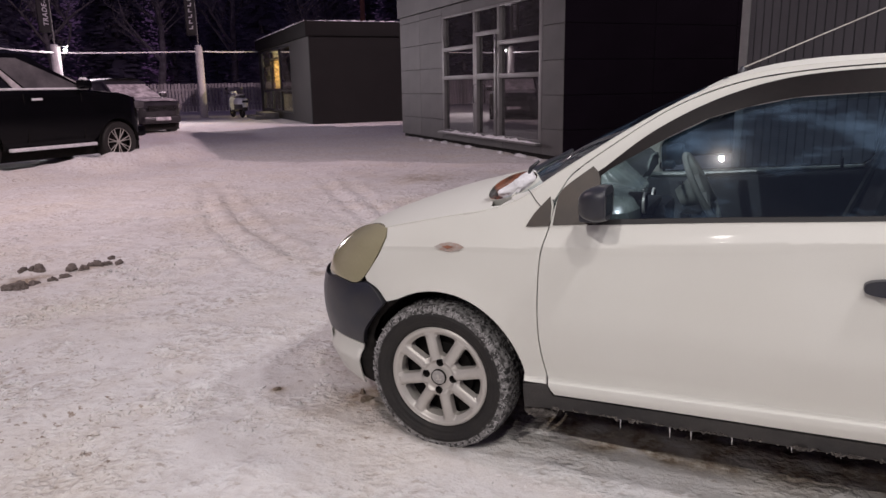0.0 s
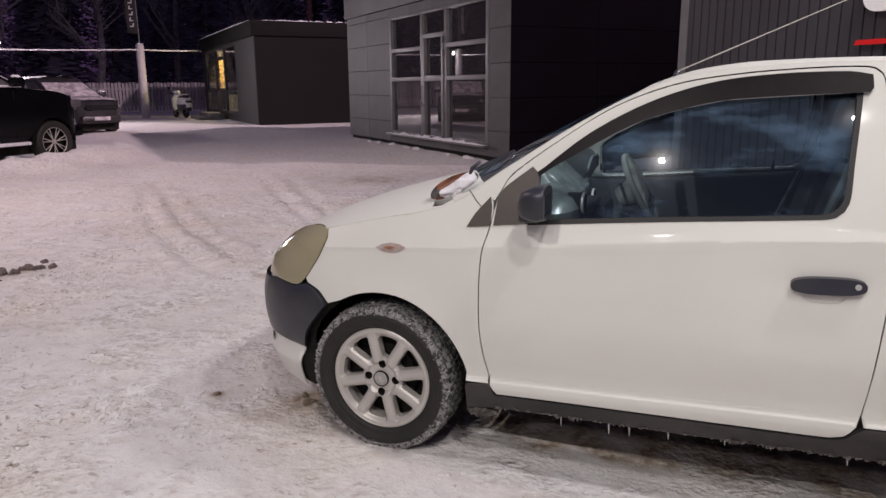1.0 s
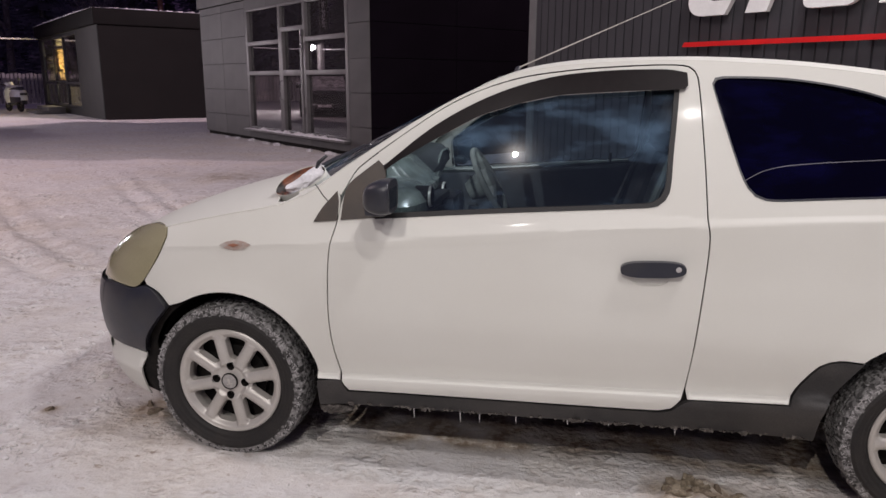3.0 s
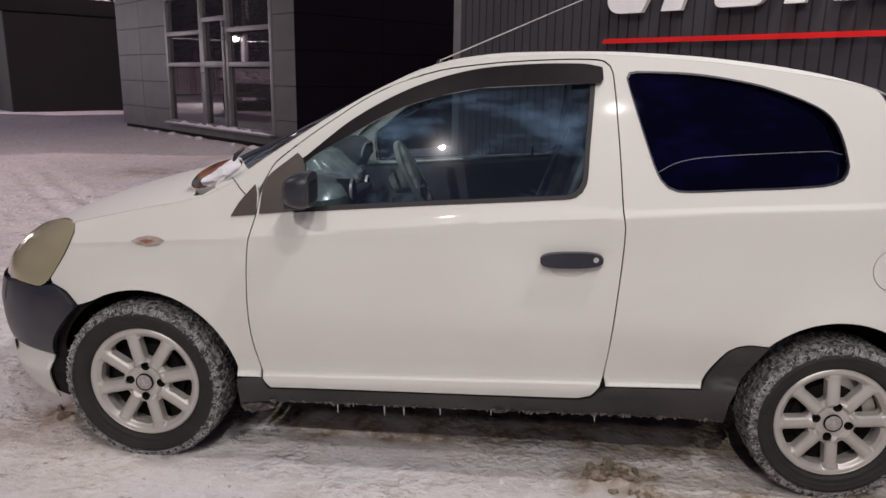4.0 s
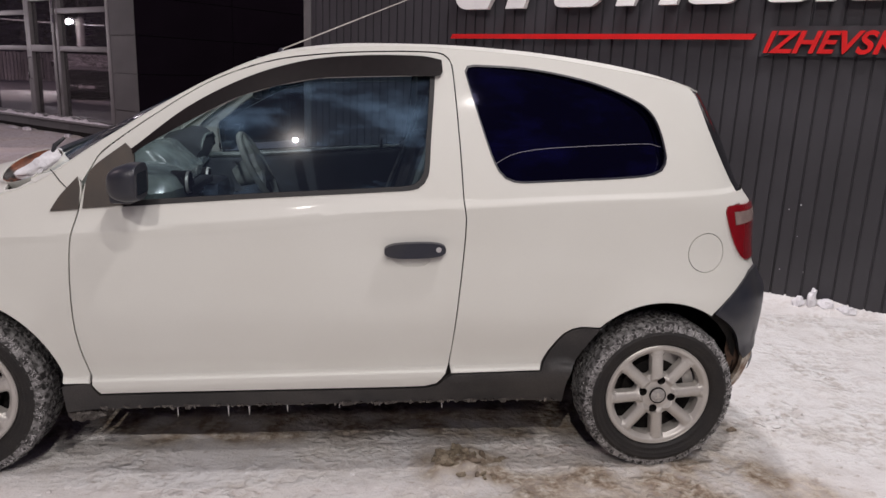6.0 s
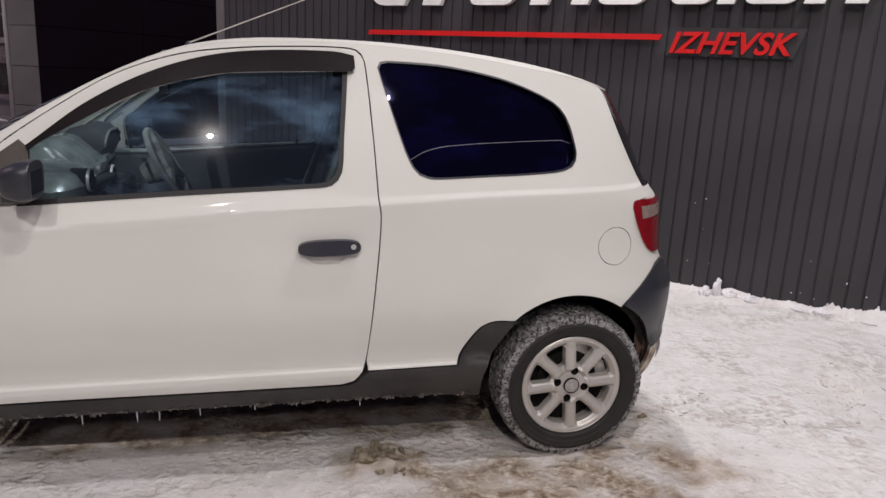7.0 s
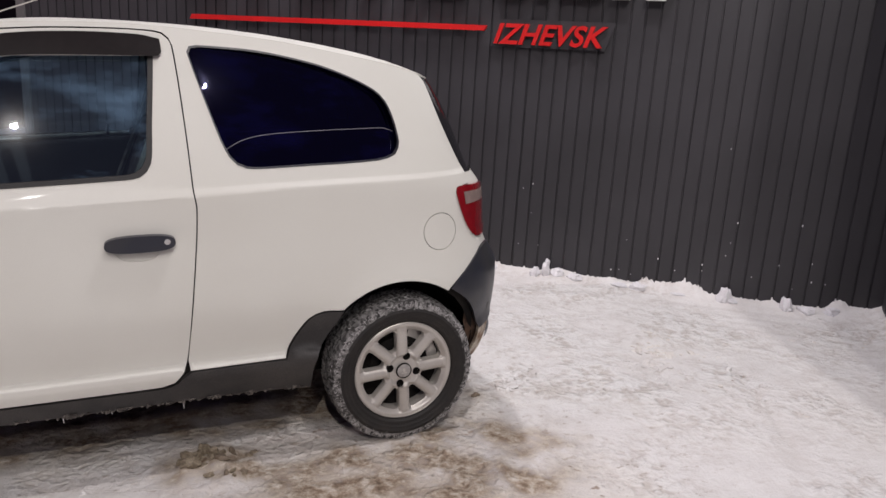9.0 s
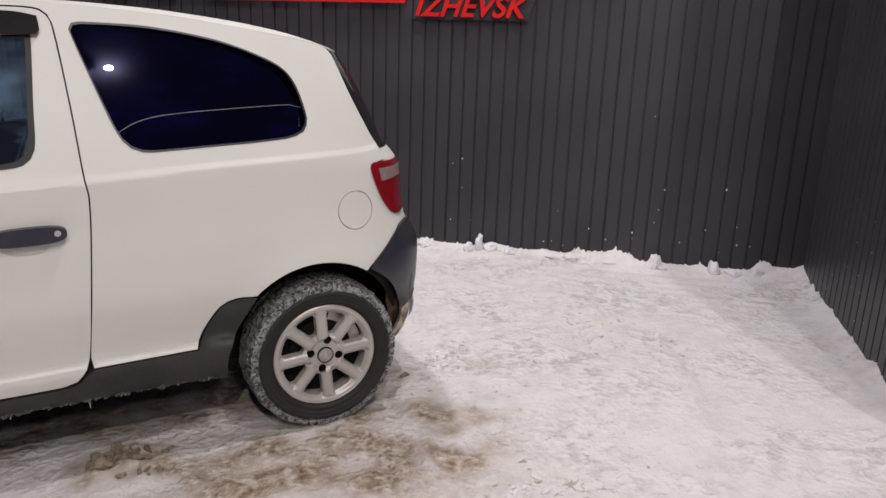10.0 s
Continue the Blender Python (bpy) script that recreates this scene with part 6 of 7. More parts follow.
part("rear_mirror", boxed(-0.02, 0.02, -0.12, 0.10, 1.24, 1.30, 0.015), M_BLACK, car)

# ---- snow along the walls ----


rng = np.random.RandomState(21)
spots = [(-1.965, 0.085, 0.026), (-0.81, 0.07, 0.045), (-0.44, 0.06, 0.03), (-0.32, 0.03, 0.05), (-0.18, 0.03, 0.04), (-1.77, 0.03, 0.05)]
spots += [(x, abs(rng.normal(0.0, 0.022)) + 0.008, rng.uniform(0.02, 0.055)) for x in np.arange(-4.4, 0.0, 0.26) + rng.uniform(-0.1, 0.1, 17)]
for i, (x, h, w) in enumerate(spots):
    p = lot(x, -0.045)
    o = part("snow_clod", lump((w, 0.04, h), i + 1), M_SNOWCAP)
    o.matrix_world = Matrix.Translation((p.x, p.y, ground_z(p.x, p.y) - 0.01)) @ Matrix.Rotation(radians(-42 + rng.uniform(-20, 20)), 4, "Z")
    tagged(o, "small white clod of snow against the ribbed wall", "snow", "snow clods along the wall")
bm = bmesh.new()
for i in range(46):
    x, z = rng.uniform(-4.5, 0.05), abs(rng.normal(0, 0.28)) + 0.12
    r = rng.uniform(0.002, 0.0055)
    bmesh.ops.create_icosphere(bm, subdivisions=1, radius=r, matrix=LOT @ Matrix.Translation((x, -0.001, z)) @ Matrix.Diagonal((1, 0.4, rng.uniform(0.8, 1.8), 1)))
for i in range(22):
    y, z = rng.uniform(-1.6, -0.05), abs(rng.normal(0, 0.4)) + 0.12
    bmesh.ops.create_icosphere(bm, subdivisions=1, radius=rng.uniform(0.0015, 0.0035), matrix=LOT @ Matrix.Translation((0.09, y, z)))
tagged(part("stuck_snow", bm, M_SNOWCAP), "specks of snow stuck to the ribbed walls", "snow", kind="stuff")
for i, x in enumerate(np.arange(bx0 + 0.2, bx1 - 0.2, 0.75)):
    p = lot(x + rng.uniform(-0.1, 0.1), by - 0.10)
    o = part("snow_clod", lump((rng.uniform(0.08, 0.2), 0.06, rng.uniform(0.02, 0.05)), i + 90), M_SNOWCAP)
    o.matrix_world = Matrix.Translation((p.x, p.y, ground_z(p.x, p.y) - 0.02)) @ Matrix.Rotation(radians(-42), 4, "Z")
    tagged(o, "clod of snow at the foot of the block", "snow", "snow clods by the block")
# crumbs broken from the crust, thick in patches
ico = bmesh.new()
bmesh.ops.create_icosphere(ico, subdivisions=1, radius=1.0)
ico_v = np.array([v.co[:] for v in ico.verts])
ico_f = np.array([[v.index for v in f.verts] for f in ico.faces])
ico.free()
r = np.random.RandomState(77)
n = 150000
cx = r.uniform(-6.5, 4.6, n)
cy = 1.3 + 6.5 * r.uniform(0, 1, n) ** 1.5
keep = (value_noise(cx, cy, 0.55, 51) + 0.7 * value_noise(cx, cy, 0.17, 52) > r.uniform(0.35, 1.25, n))
cu = LOT_INV[0][0] * cx + LOT_INV[0][1] * cy + LOT_INV[0][3]
cv = LOT_INV[1][0] * cx + LOT_INV[1][1] * cy + LOT_INV[1][3]
keep &= (cv < -0.08) & (cu < 0.0) & ~((np.abs(cx - 0.3) < 1.75) & (np.abs(cy - 3.2) < 0.85))
keep &= ground_height(cx[None], cy[None])[1][0] < 0.16
keep &= (cu < -1.1) | (r.uniform(0, 1, n) < 0.12)
cx, cy = cx[keep][:22000], cy[keep][:22000]
n = len(cx)
cz = ground_height(cx[None], cy[None])[0][0]
size = np.clip(r.lognormal(-4.75, 0.42, n), 0.004, 0.022)
ang, flat = r.uniform(0, 6.28, n), r.uniform(0.35, 0.7, n)
P = ico_v[None] * (1 + 0.35 * r.uniform(-1, 1, (n, len(ico_v), 1)))
P = P * np.stack([size * r.uniform(0.8, 1.5, n), size, size * flat], -1)[:, None]
c, s = np.cos(ang)[:, None], np.sin(ang)[:, None]
P = np.stack([P[..., 0] * c - P[..., 1] * s + cx[:, None], P[..., 0] * s + P[..., 1] * c + cy[:, None], P[..., 2] + (cz + 0.15 * size * flat)[:, None]], -1)
me = bpy.data.meshes.new("snow_crumbs")
me.from_pydata(P.reshape(-1, 3).tolist(), [], (ico_f[None] + (np.arange(n) * len(ico_v))[:, None, None]).reshape(-1, 3).tolist())
tagged(part("snow_crumbs", me, M_SNOW), "loose crumbs of trodden snow in patches on the yard", "snow", kind="stuff")
# clods lying on the trodden snow
r = np.random.RandomState(31)
clods = [(1.93, 2.62, 0.014), (-1.81, 2.53, 0.018), (0.83, 2.39, 0.024), (0.76, 2.43, 0.020), (0.88, 2.44, 0.016), (0.72, 2.38, 0.014), (0.84, 2.29, 0.013), (0.90, 2.31, 0.012), (-1.36, 2.60, 0.024), (-1.42, 2.66, 0.018)]
for cx, cy, sx, sy, n in ((-4.72, 3.28, 0.035, 0.06, 15), (-5.10, 3.66, 0.04, 0.04, 6), (-4.72, 3.88, 0.04, 0.055, 16), (-4.66, 3.52, 0.04, 0.04, 3), (-4.75, 4.1, 0.10, 0.08, 3)):
    clods += [(cx + r.normal(0, sx), cy + r.normal(0, sy), r.uniform(0.015, 0.048)) for k in range(n)]
clods += [(0.80 + r.normal(0, 0.05), 2.43 + r.normal(0, 0.035), r.uniform(0.008, 0.026)) for k in range(18)] + [(0.84 + r.normal(0, 0.06), 2.30 + r.normal(0, 0.02), r.uniform(0.007, 0.014)) for k in range(5)]
for i, (x, y, s) in enumerate(clods):
    o = part("snow_clod", lump((s * r.uniform(0.8, 1.5), s * r.uniform(0.5, 0.9), s * r.uniform(0.5, 1.1)), i + 140), M_CLOD if x < -4 else M_EARTH if i > 9 else M_GRIT)
    o.matrix_world = Matrix.Translation((x, y, ground_z(x, y) - 0.2 * s)) @ Matrix.Rotation(i * 1.3, 4, "Z")
    tagged(o, "dark dirty clod of frozen slush on the snow" if x < -4 else "gritty brown clod of trodden snow on the ground", "snow", "loose clods")

# ---- the far kiosk ----
ku0, ku1, kv, kh = -42.0, -29.5, 1.15, 3.86
kiosk = thing("kiosk_building", LOT, "low dark-clad kiosk with a lit glazed corner and snow-edged flat roof", "building")
kz = ground_z(*lot(ku1, kv - 0.5).xy) - 0.15
part("side_wall", boxed(ku1 - 0.15, ku1, kv, 7.6, kz, 3.30), M_KIOSKSHADE, kiosk)
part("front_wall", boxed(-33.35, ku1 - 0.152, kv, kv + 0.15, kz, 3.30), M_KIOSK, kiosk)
part("front_wall", boxed(ku0, -41.25, kv, kv + 0.15, kz, 3.30), M_KIOSK, kiosk)
part("plinth", boxed(-41.248, -33.352, kv + 0.002, kv + 0.15, kz, 0.30), M_KIOSK, kiosk)
part("lintel", boxed(-41.248, -33.352, kv + 0.002, kv + 0.15, 3.22, 3.30), M_KIOSK, kiosk)
part("roof_fascia", boxed(ku0 - 0.12, ku1 + 0.08, kv - 0.14, 7.7, 3.302, kh, 0.02), M_KIOSKSHADE, kiosk)
part("far_wall", boxed(ku0, ku0 + 0.15, kv + 0.152, 7.6, kz, 3.30), M_KIOSK, kiosk)
part("back_wall", boxed(ku0 + 0.152, ku1 - 0.152, 4.6, 4.7, kz, 3.30), M_ROOM, kiosk, "pale inner wall")
part("floor", boxed(ku0 + 0.152, ku1 - 0.152, kv + 0.152, 4.598, 0.1, 0.28), M_ROOM, kiosk)
snow_strip("roof_snow", kiosk, (ku0 - 0.1, kv - 0.10, kh - 0.01), (ku1 + 0.05, kv - 0.10, kh - 0.01), 0.14, 0.035, 5)
snow_strip("roof_snow", kiosk, (ku1 + 0.03, kv - 0.05, kh - 0.01), (ku1 + 0.03, 7.6, kh - 0.01), 0.14, 0.03, 6)
cuts = [-41.2, -38.55, -36.15, -33.42]
for i, x in enumerate(cuts):
    part("mullion", boxed(x - 0.07, x + 0.07, kv + 0.01, kv + 0.13, 0.30, 3.22, 0.01), M_BLACK, kiosk)
for i, (x0, x1) in enumerate(zip(cuts, cuts[1:])):
    for z in ((0.34, 1.33, 2.78, 3.19) if i == 1 else (0.34, 1.28, 3.19)):
        part("transom", boxed(x0 + 0.07, x1 - 0.07, kv + 0.02, kv + 0.12, z - 0.04, z + 0.04, 0.008), M_BLACK, kiosk)
    for z0, z1 in (((0.38, 1.29), (1.37, 2.74), (2.82, 3.15)) if i == 1 else ((0.38, 1.24), (1.32, 3.15))):
        o = part("pane", boxed(x0 + 0.07, x1 - 0.07, kv + 0.06, kv + 0.07, z0, z1), G_CLEAR, kiosk, smooth=False)
        o.visible_shadow = False
part("blind", boxed(-38.55, -37.0, kv + 0.20, kv + 0.21, 1.40, 2.72), M_BLIND, kiosk, "warm lit yellow blind")
part("blind", boxed(-38.7, -37.3, kv + 0.20, kv + 0.21, 2.80, 3.16), M_HALFCURTAIN, kiosk, "pale lit transom blind")
part("half_curtain", boxed(-36.75, -34.35, kv + 0.20, kv + 0.21, 0.36, 1.12), M_HALFCURTAIN, kiosk, "pale half curtain lit from the room")
part("half_curtain", boxed(-41.6, -39.5, kv + 0.20, kv + 0.21, 1.40, 2.5), M_HALFCURTAIN, kiosk, "pale curtain lit from the room")
part("counter", boxed(-36.0, -32.7, kv + 1.6, kv + 2.2, 0.28, 1.05, 0.02), M_ROOM, kiosk, "pale counter")
steps = thing("entrance_steps", LOT, "low wooden entrance step dusted with snow", "steps")
for k in range(2):
    part("step", boxed(-38.6, -35.8, kv - 1.3 + 0.45 * k, kv - 0.75 + 0.55 * k, 0.0, 0.14 + 0.14 * k, 0.01), M_FRAME, steps)
lamp("kiosk_room_lamp", lot(-37.9, kv + 1.6, 2.6), lot(-37.9, kv, 1.5), 150, (1.0, 0.80, 0.48), 0.5)

# ---- gate columns, banners, snowy cable ----
M_BANNERMARK = mat("pale_banner_print", (0.55, 0.53, 0.56), 0.7, vary=0.1, scale=6)
M_BANNER = mat("black_banner_cloth", (0.018, 0.016, 0.018), 0.8, vary=0.2, scale=3)


def banner_pole(u, v, height, banner, text):
    p = lot(u, v)
    z = ground_z(p.x, p.y) - 0.1
    col = thing("gate_column", Matrix.Translation((p.x, p.y, z)), "stout frosted concrete column with a thin banner pole on top", "column", "gate columns")
    part("shaft", spin(bmesh.new(), [(0.0, height), (0.15, height), (0.185, height - 0.05), (0.19, height - 0.4), (0.19, 0.0)], "Z", 24), M_CONCRETE, col)
    part("snow_cap", spin(bmesh.new(), [(0.0, height + 0.06), (0.12, height + 0.045), (0.18, height)], "Z", 18), M_SNOWCAP, col)
    part("banner_pole", rod(bmesh.new(), (0, 0, height), (0, 0, height + 4.5), 0.035, 0.025), M_FRAME, col)
    flag = thing("banner", Matrix.Translation((p.x, p.y, z + height + 0.5)) @ Matrix.Rotation(radians(38), 4, "Z"), "narrow upright black banner with pale markings", "banner", "banners")
    n = 12
    X, Z = np.meshgrid(np.linspace(-0.50, -0.03, 8), np.linspace(0, 3.8, n))
    Y = 0.04 * np.sin(X * 6 + Z * 1.7)
    me = grid_mesh("cloth", np.stack([X, Y, Z], -1))
    o = part("cloth", me, M_BANNER, flag)
    o.modifiers.new("thick", "SOLIDIFY").thickness = 0.006
    if text:
        me = letters(text, 0.25, 0.004, 0.2, 1.15)
        o = part("lettering", me, M_BANNERMARK, flag, "pale slanted lettering", False)
        o.matrix_basis = Matrix.Translation((-0.10, -0.06, 0.25)) @ Matrix.Rotation(radians(-90), 4, "Y")
    else:
        for k in range(9):
            bm = slanted(bmesh.new(), [(0, 0), (0.30, 0), (0.30, 0.08), (0.10, 0.08), (0.10, 0.30), (0, 0.30)] if k % 2 else [(0, 0), (0.30, 0), (0.30, 0.30), (0.2, 0.30), (0.2, 0.1), (0, 0.1)], 0.006, 0.15)
            o = part("mark", bm, M_BANNERMARK, flag, "pale plain shape", False)
            o.scale = (0.56, 1.0, 0.56)
            o.location = (-0.34, -0.05, 0.3 + k * 0.27)
    return p, z + height


p1, h1 = banner_pole(-35.4, -7.95, 3.32, True, "TRADE-IN")
p2, h2 = banner_pole(-40.5, -2.0, 3.60, True, "")
pl = lot(-22.5, -13.5)
pk = lot(ku0 + 0.5, kv - 0.1)
cable = thing("garland_cable", Matrix.Identity(4), "taut snow-covered cable between the gate columns", "cable")
for a, b in ((Vector((pl.x, pl.y, 2.95)), Vector((p1.x, p1.y, h1 - 0.28))), (Vector((p1.x, p1.y, h1 - 0.28)), Vector((p2.x, p2.y, h2 - 0.25))), (Vector((p2.x, p2.y, h2 - 0.25)), Vector((pk.x, pk.y, 3.3)))):
    part("span", tube(bmesh.new(), [a.lerp(b, k / 10) - Vector((0, 0, 0.12 * (k / 10) * (1 - k / 10))) for k in range(11)], 0.035, 6), M_SNOWCAP, cable)
# the floodlight on the first column
flood = thing("floodlight", LOT @ Matrix.Translation((-35.25, -7.57, 3.05)), "small bright floodlight on a gate column", "lamp")
part("housing", boxed(-0.12, 0.12, -0.12, 0.12, 0.13, 0.2, 0.01), M_BLACK, flood)
part("bulb", spin(bmesh.new(), [(0.0, -0.07), (0.06, -0.04), (0.07, 0.02), (0.0, 0.07)], "Z", 20), glow("lamp_glow", (1.0, 0.95, 0.92), 60), flood, "glowing lamp face")
part("bracket", boxed(-0.12, -0.03, -0.36, 0.05, 0.145, 0.185, 0.004), M_BLACK, flood)

# ---- fence ----
fence = thing("picket_fence", LOT, "long pale picket fence behind the yard", "fence")
slat_me = mesh_of(boxed(-0.012, 0.012, -0.074, 0.074, 0.0, 1.62, 0.006), "slat")
M_PICKET = mat("weathered_pickets", (0.36, 0.33, 0.345), 0.8, vary=0.15, scale=5, per_object=0.25)
slat_me.materials.append(M_PICKET)
for k in range(150):
    v = -24 + k * 0.19
    o = part("slat", slat_me, M_PICKET, fence, smooth=False)
    o.location = (-47.5, v, 0.12 + 0.02 * math.sin(k * 1.7))
for z in (0.5, 1.4):
    part("rail", boxed(-47.56, -47.514, -24, 4.5, z - 0.05, z + 0.05), M_PICKET, fence)

# ---- scooter ----
sc = lot(-39.1, -0.45)
scooter = thing("scooter", Matrix.Translation((sc.x, sc.y, ground_z(sc.x, sc.y))) @ Matrix.Rotation(radians(62), 4, "Z"), "white and black motor scooter under snow, parked by the fence", "scooter")
part("rear_wheel", spin(bmesh.new(), [(0.14, -0.05), (0.25, -0.06), (0.28, 0.0), (0.25, 0.06), (0.14, 0.05), (0.14, -0.05)], "Y", 28, Matrix.Rotation(radians(90), 4, "Z") @ Matrix.Translation((-0.45, 0, 0.28))), M_TYRE, scooter)
part("front_wheel", spin(bmesh.new(), [(0.14, -0.05), (0.25, -0.06), (0.28, 0.0), (0.25, 0.06), (0.14, 0.05), (0.14, -0.05)], "Y", 28, Matrix.Rotation(radians(90), 4, "Z") @ Matrix.Translation((0.80, 0, 0.28))), M_TYRE, scooter)
M_SCOOTER = mat("white_scooter_plastic", (0.74, 0.76, 0.82), 0.4, vary=0.05, scale=5, fine=80)
lofted("tail_body", [[(-w, y, 0.40 + 0.1 * k), (-w * 1.1, y, 0.62), (-w * 0.7, y, 0.80), (w * 0.7, y, 0.80), (w * 1.1, y, 0.62), (w, y, 0.40 + 0.1 * k)] for y, w, k in ((-0.86, 0.10, 1.6), (-0.78, 0.15, 0.6), (-0.4, 0.18, 0.0), (0.1, 0.15, -0.6), (0.28, 0.12, -1.2))], M_BLACK, scooter)
lofted("tail_cowl", [[(-w, y, 0.66), (-w, y, h - 0.08), (-w * 0.7, y, h), (w * 0.7, y, h), (w, y, h - 0.08), (w, y, 0.66)] for y, w, h in ((-0.90, 0.12, 0.86), (-0.80, 0.20, 0.95), (-0.5, 0.24, 0.98), (-0.1, 0.22, 0.97), (0.25, 0.15, 0.90))], M_SCOOTER, scooter, "white tail cowl")
part("tail_lamp", boxed(-0.15, 0.15, -0.93, -0.895, 0.74, 0.84, 0.02), M_BLACK, scooter, "dark tail lamp")
part("plate", boxed(-0.15, 0.15, -0.955, -0.935, 0.52, 0.72, 0.004), M_SCOOTER, scooter, "blank white number plate")
part("mudguard", boxed(-0.10, 0.10, -0.93, -0.75, 0.34, 0.56, 0.03), M_BLACK, scooter)
lofted("seat", [[(-w, y, 0.97), (-w, y, h - 0.03), (-w * 0.6, y, h), (w * 0.6, y, h), (w, y, h - 0.03), (w, y, 0.97)] for y, w, h in ((-0.72, 0.10, 1.02), (-0.6, 0.16, 1.10), (-0.2, 0.17, 1.08), (0.0, 0.16, 1.04), (0.25, 0.12, 1.02))], M_BLACK, scooter)
part("floor_board", boxed(-0.17, 0.17, 0.20, 0.50, 0.32, 0.40, 0.03), M_BLACK, scooter)
lofted("leg_shield", [[(-w, y, z), (w, y, z), (w, y + 0.08, z), (-w, y + 0.08, z)] for z, w, y in ((0.32, 0.15, 0.50), (0.55, 0.24, 0.53), (0.85, 0.27, 0.50), (1.10, 0.16, 0.44))], M_SCOOTER, scooter)
part("handlebar", tube(bmesh.new(), [(-0.40, 0.40, 1.20), (-0.15, 0.48, 1.16), (0.15, 0.48, 1.16), (0.40, 0.40, 1.20)], 0.022), M_BLACK, scooter)
part("head_cowl", lump((0.17, 0.14, 0.12), 4), M_SCOOTER, scooter).location = (0, 0.48, 1.12)
for s in (-1, 1):
    part("mirror_stem", tube(bmesh.new(), [(0.30 * s, 0.42, 1.19), (0.36 * s, 0.42, 1.30), (0.40 * s, 0.42, 1.38)], 0.010, 6), M_BLACK, scooter)
    part("mirror", spin(bmesh.new(), [(0, -0.015), (0.06, -0.01), (0.06, 0.01), (0, 0.015)], "Y", 16, Matrix.Translation((0.40 * s, 0.42, 1.42))), M_BLACK, scooter)
part("snow_load", lump((0.20, 0.36, 0.06), 5), M_SNOWCAP, scooter, "snow lying on the seat").location = (0, -0.2, 1.08)

# ---- parked vehicles ----
M_DARKPAINT = mat("black_car_paint", (0.003, 0.003, 0.004), 0.16, vary=0.1, scale=2, fine=60, second=(0.005, 0.0045, 0.006), spec=0.18)
M_GREYPAINT = mat("dark_grey_car_paint", (0.014, 0.012, 0.013), 0.4, vary=0.2, scale=3, fine=60, second=(0.05, 0.045, 0.05), amount=0.5)
M_FROST = mat("frosted_glass", (0.13, 0.12, 0.125), 0.5, vary=0.15, scale=3, fine=60, second=(0.035, 0.032, 0.036), amount=0.9, contrast=0.2)
M_POWDER = mat("powdered_paint", (0.58, 0.54, 0.55), 0.7, vary=0.2, scale=5, fine=70, second=(0.16, 0.14, 0.145), amount=0.9, contrast=0.16)


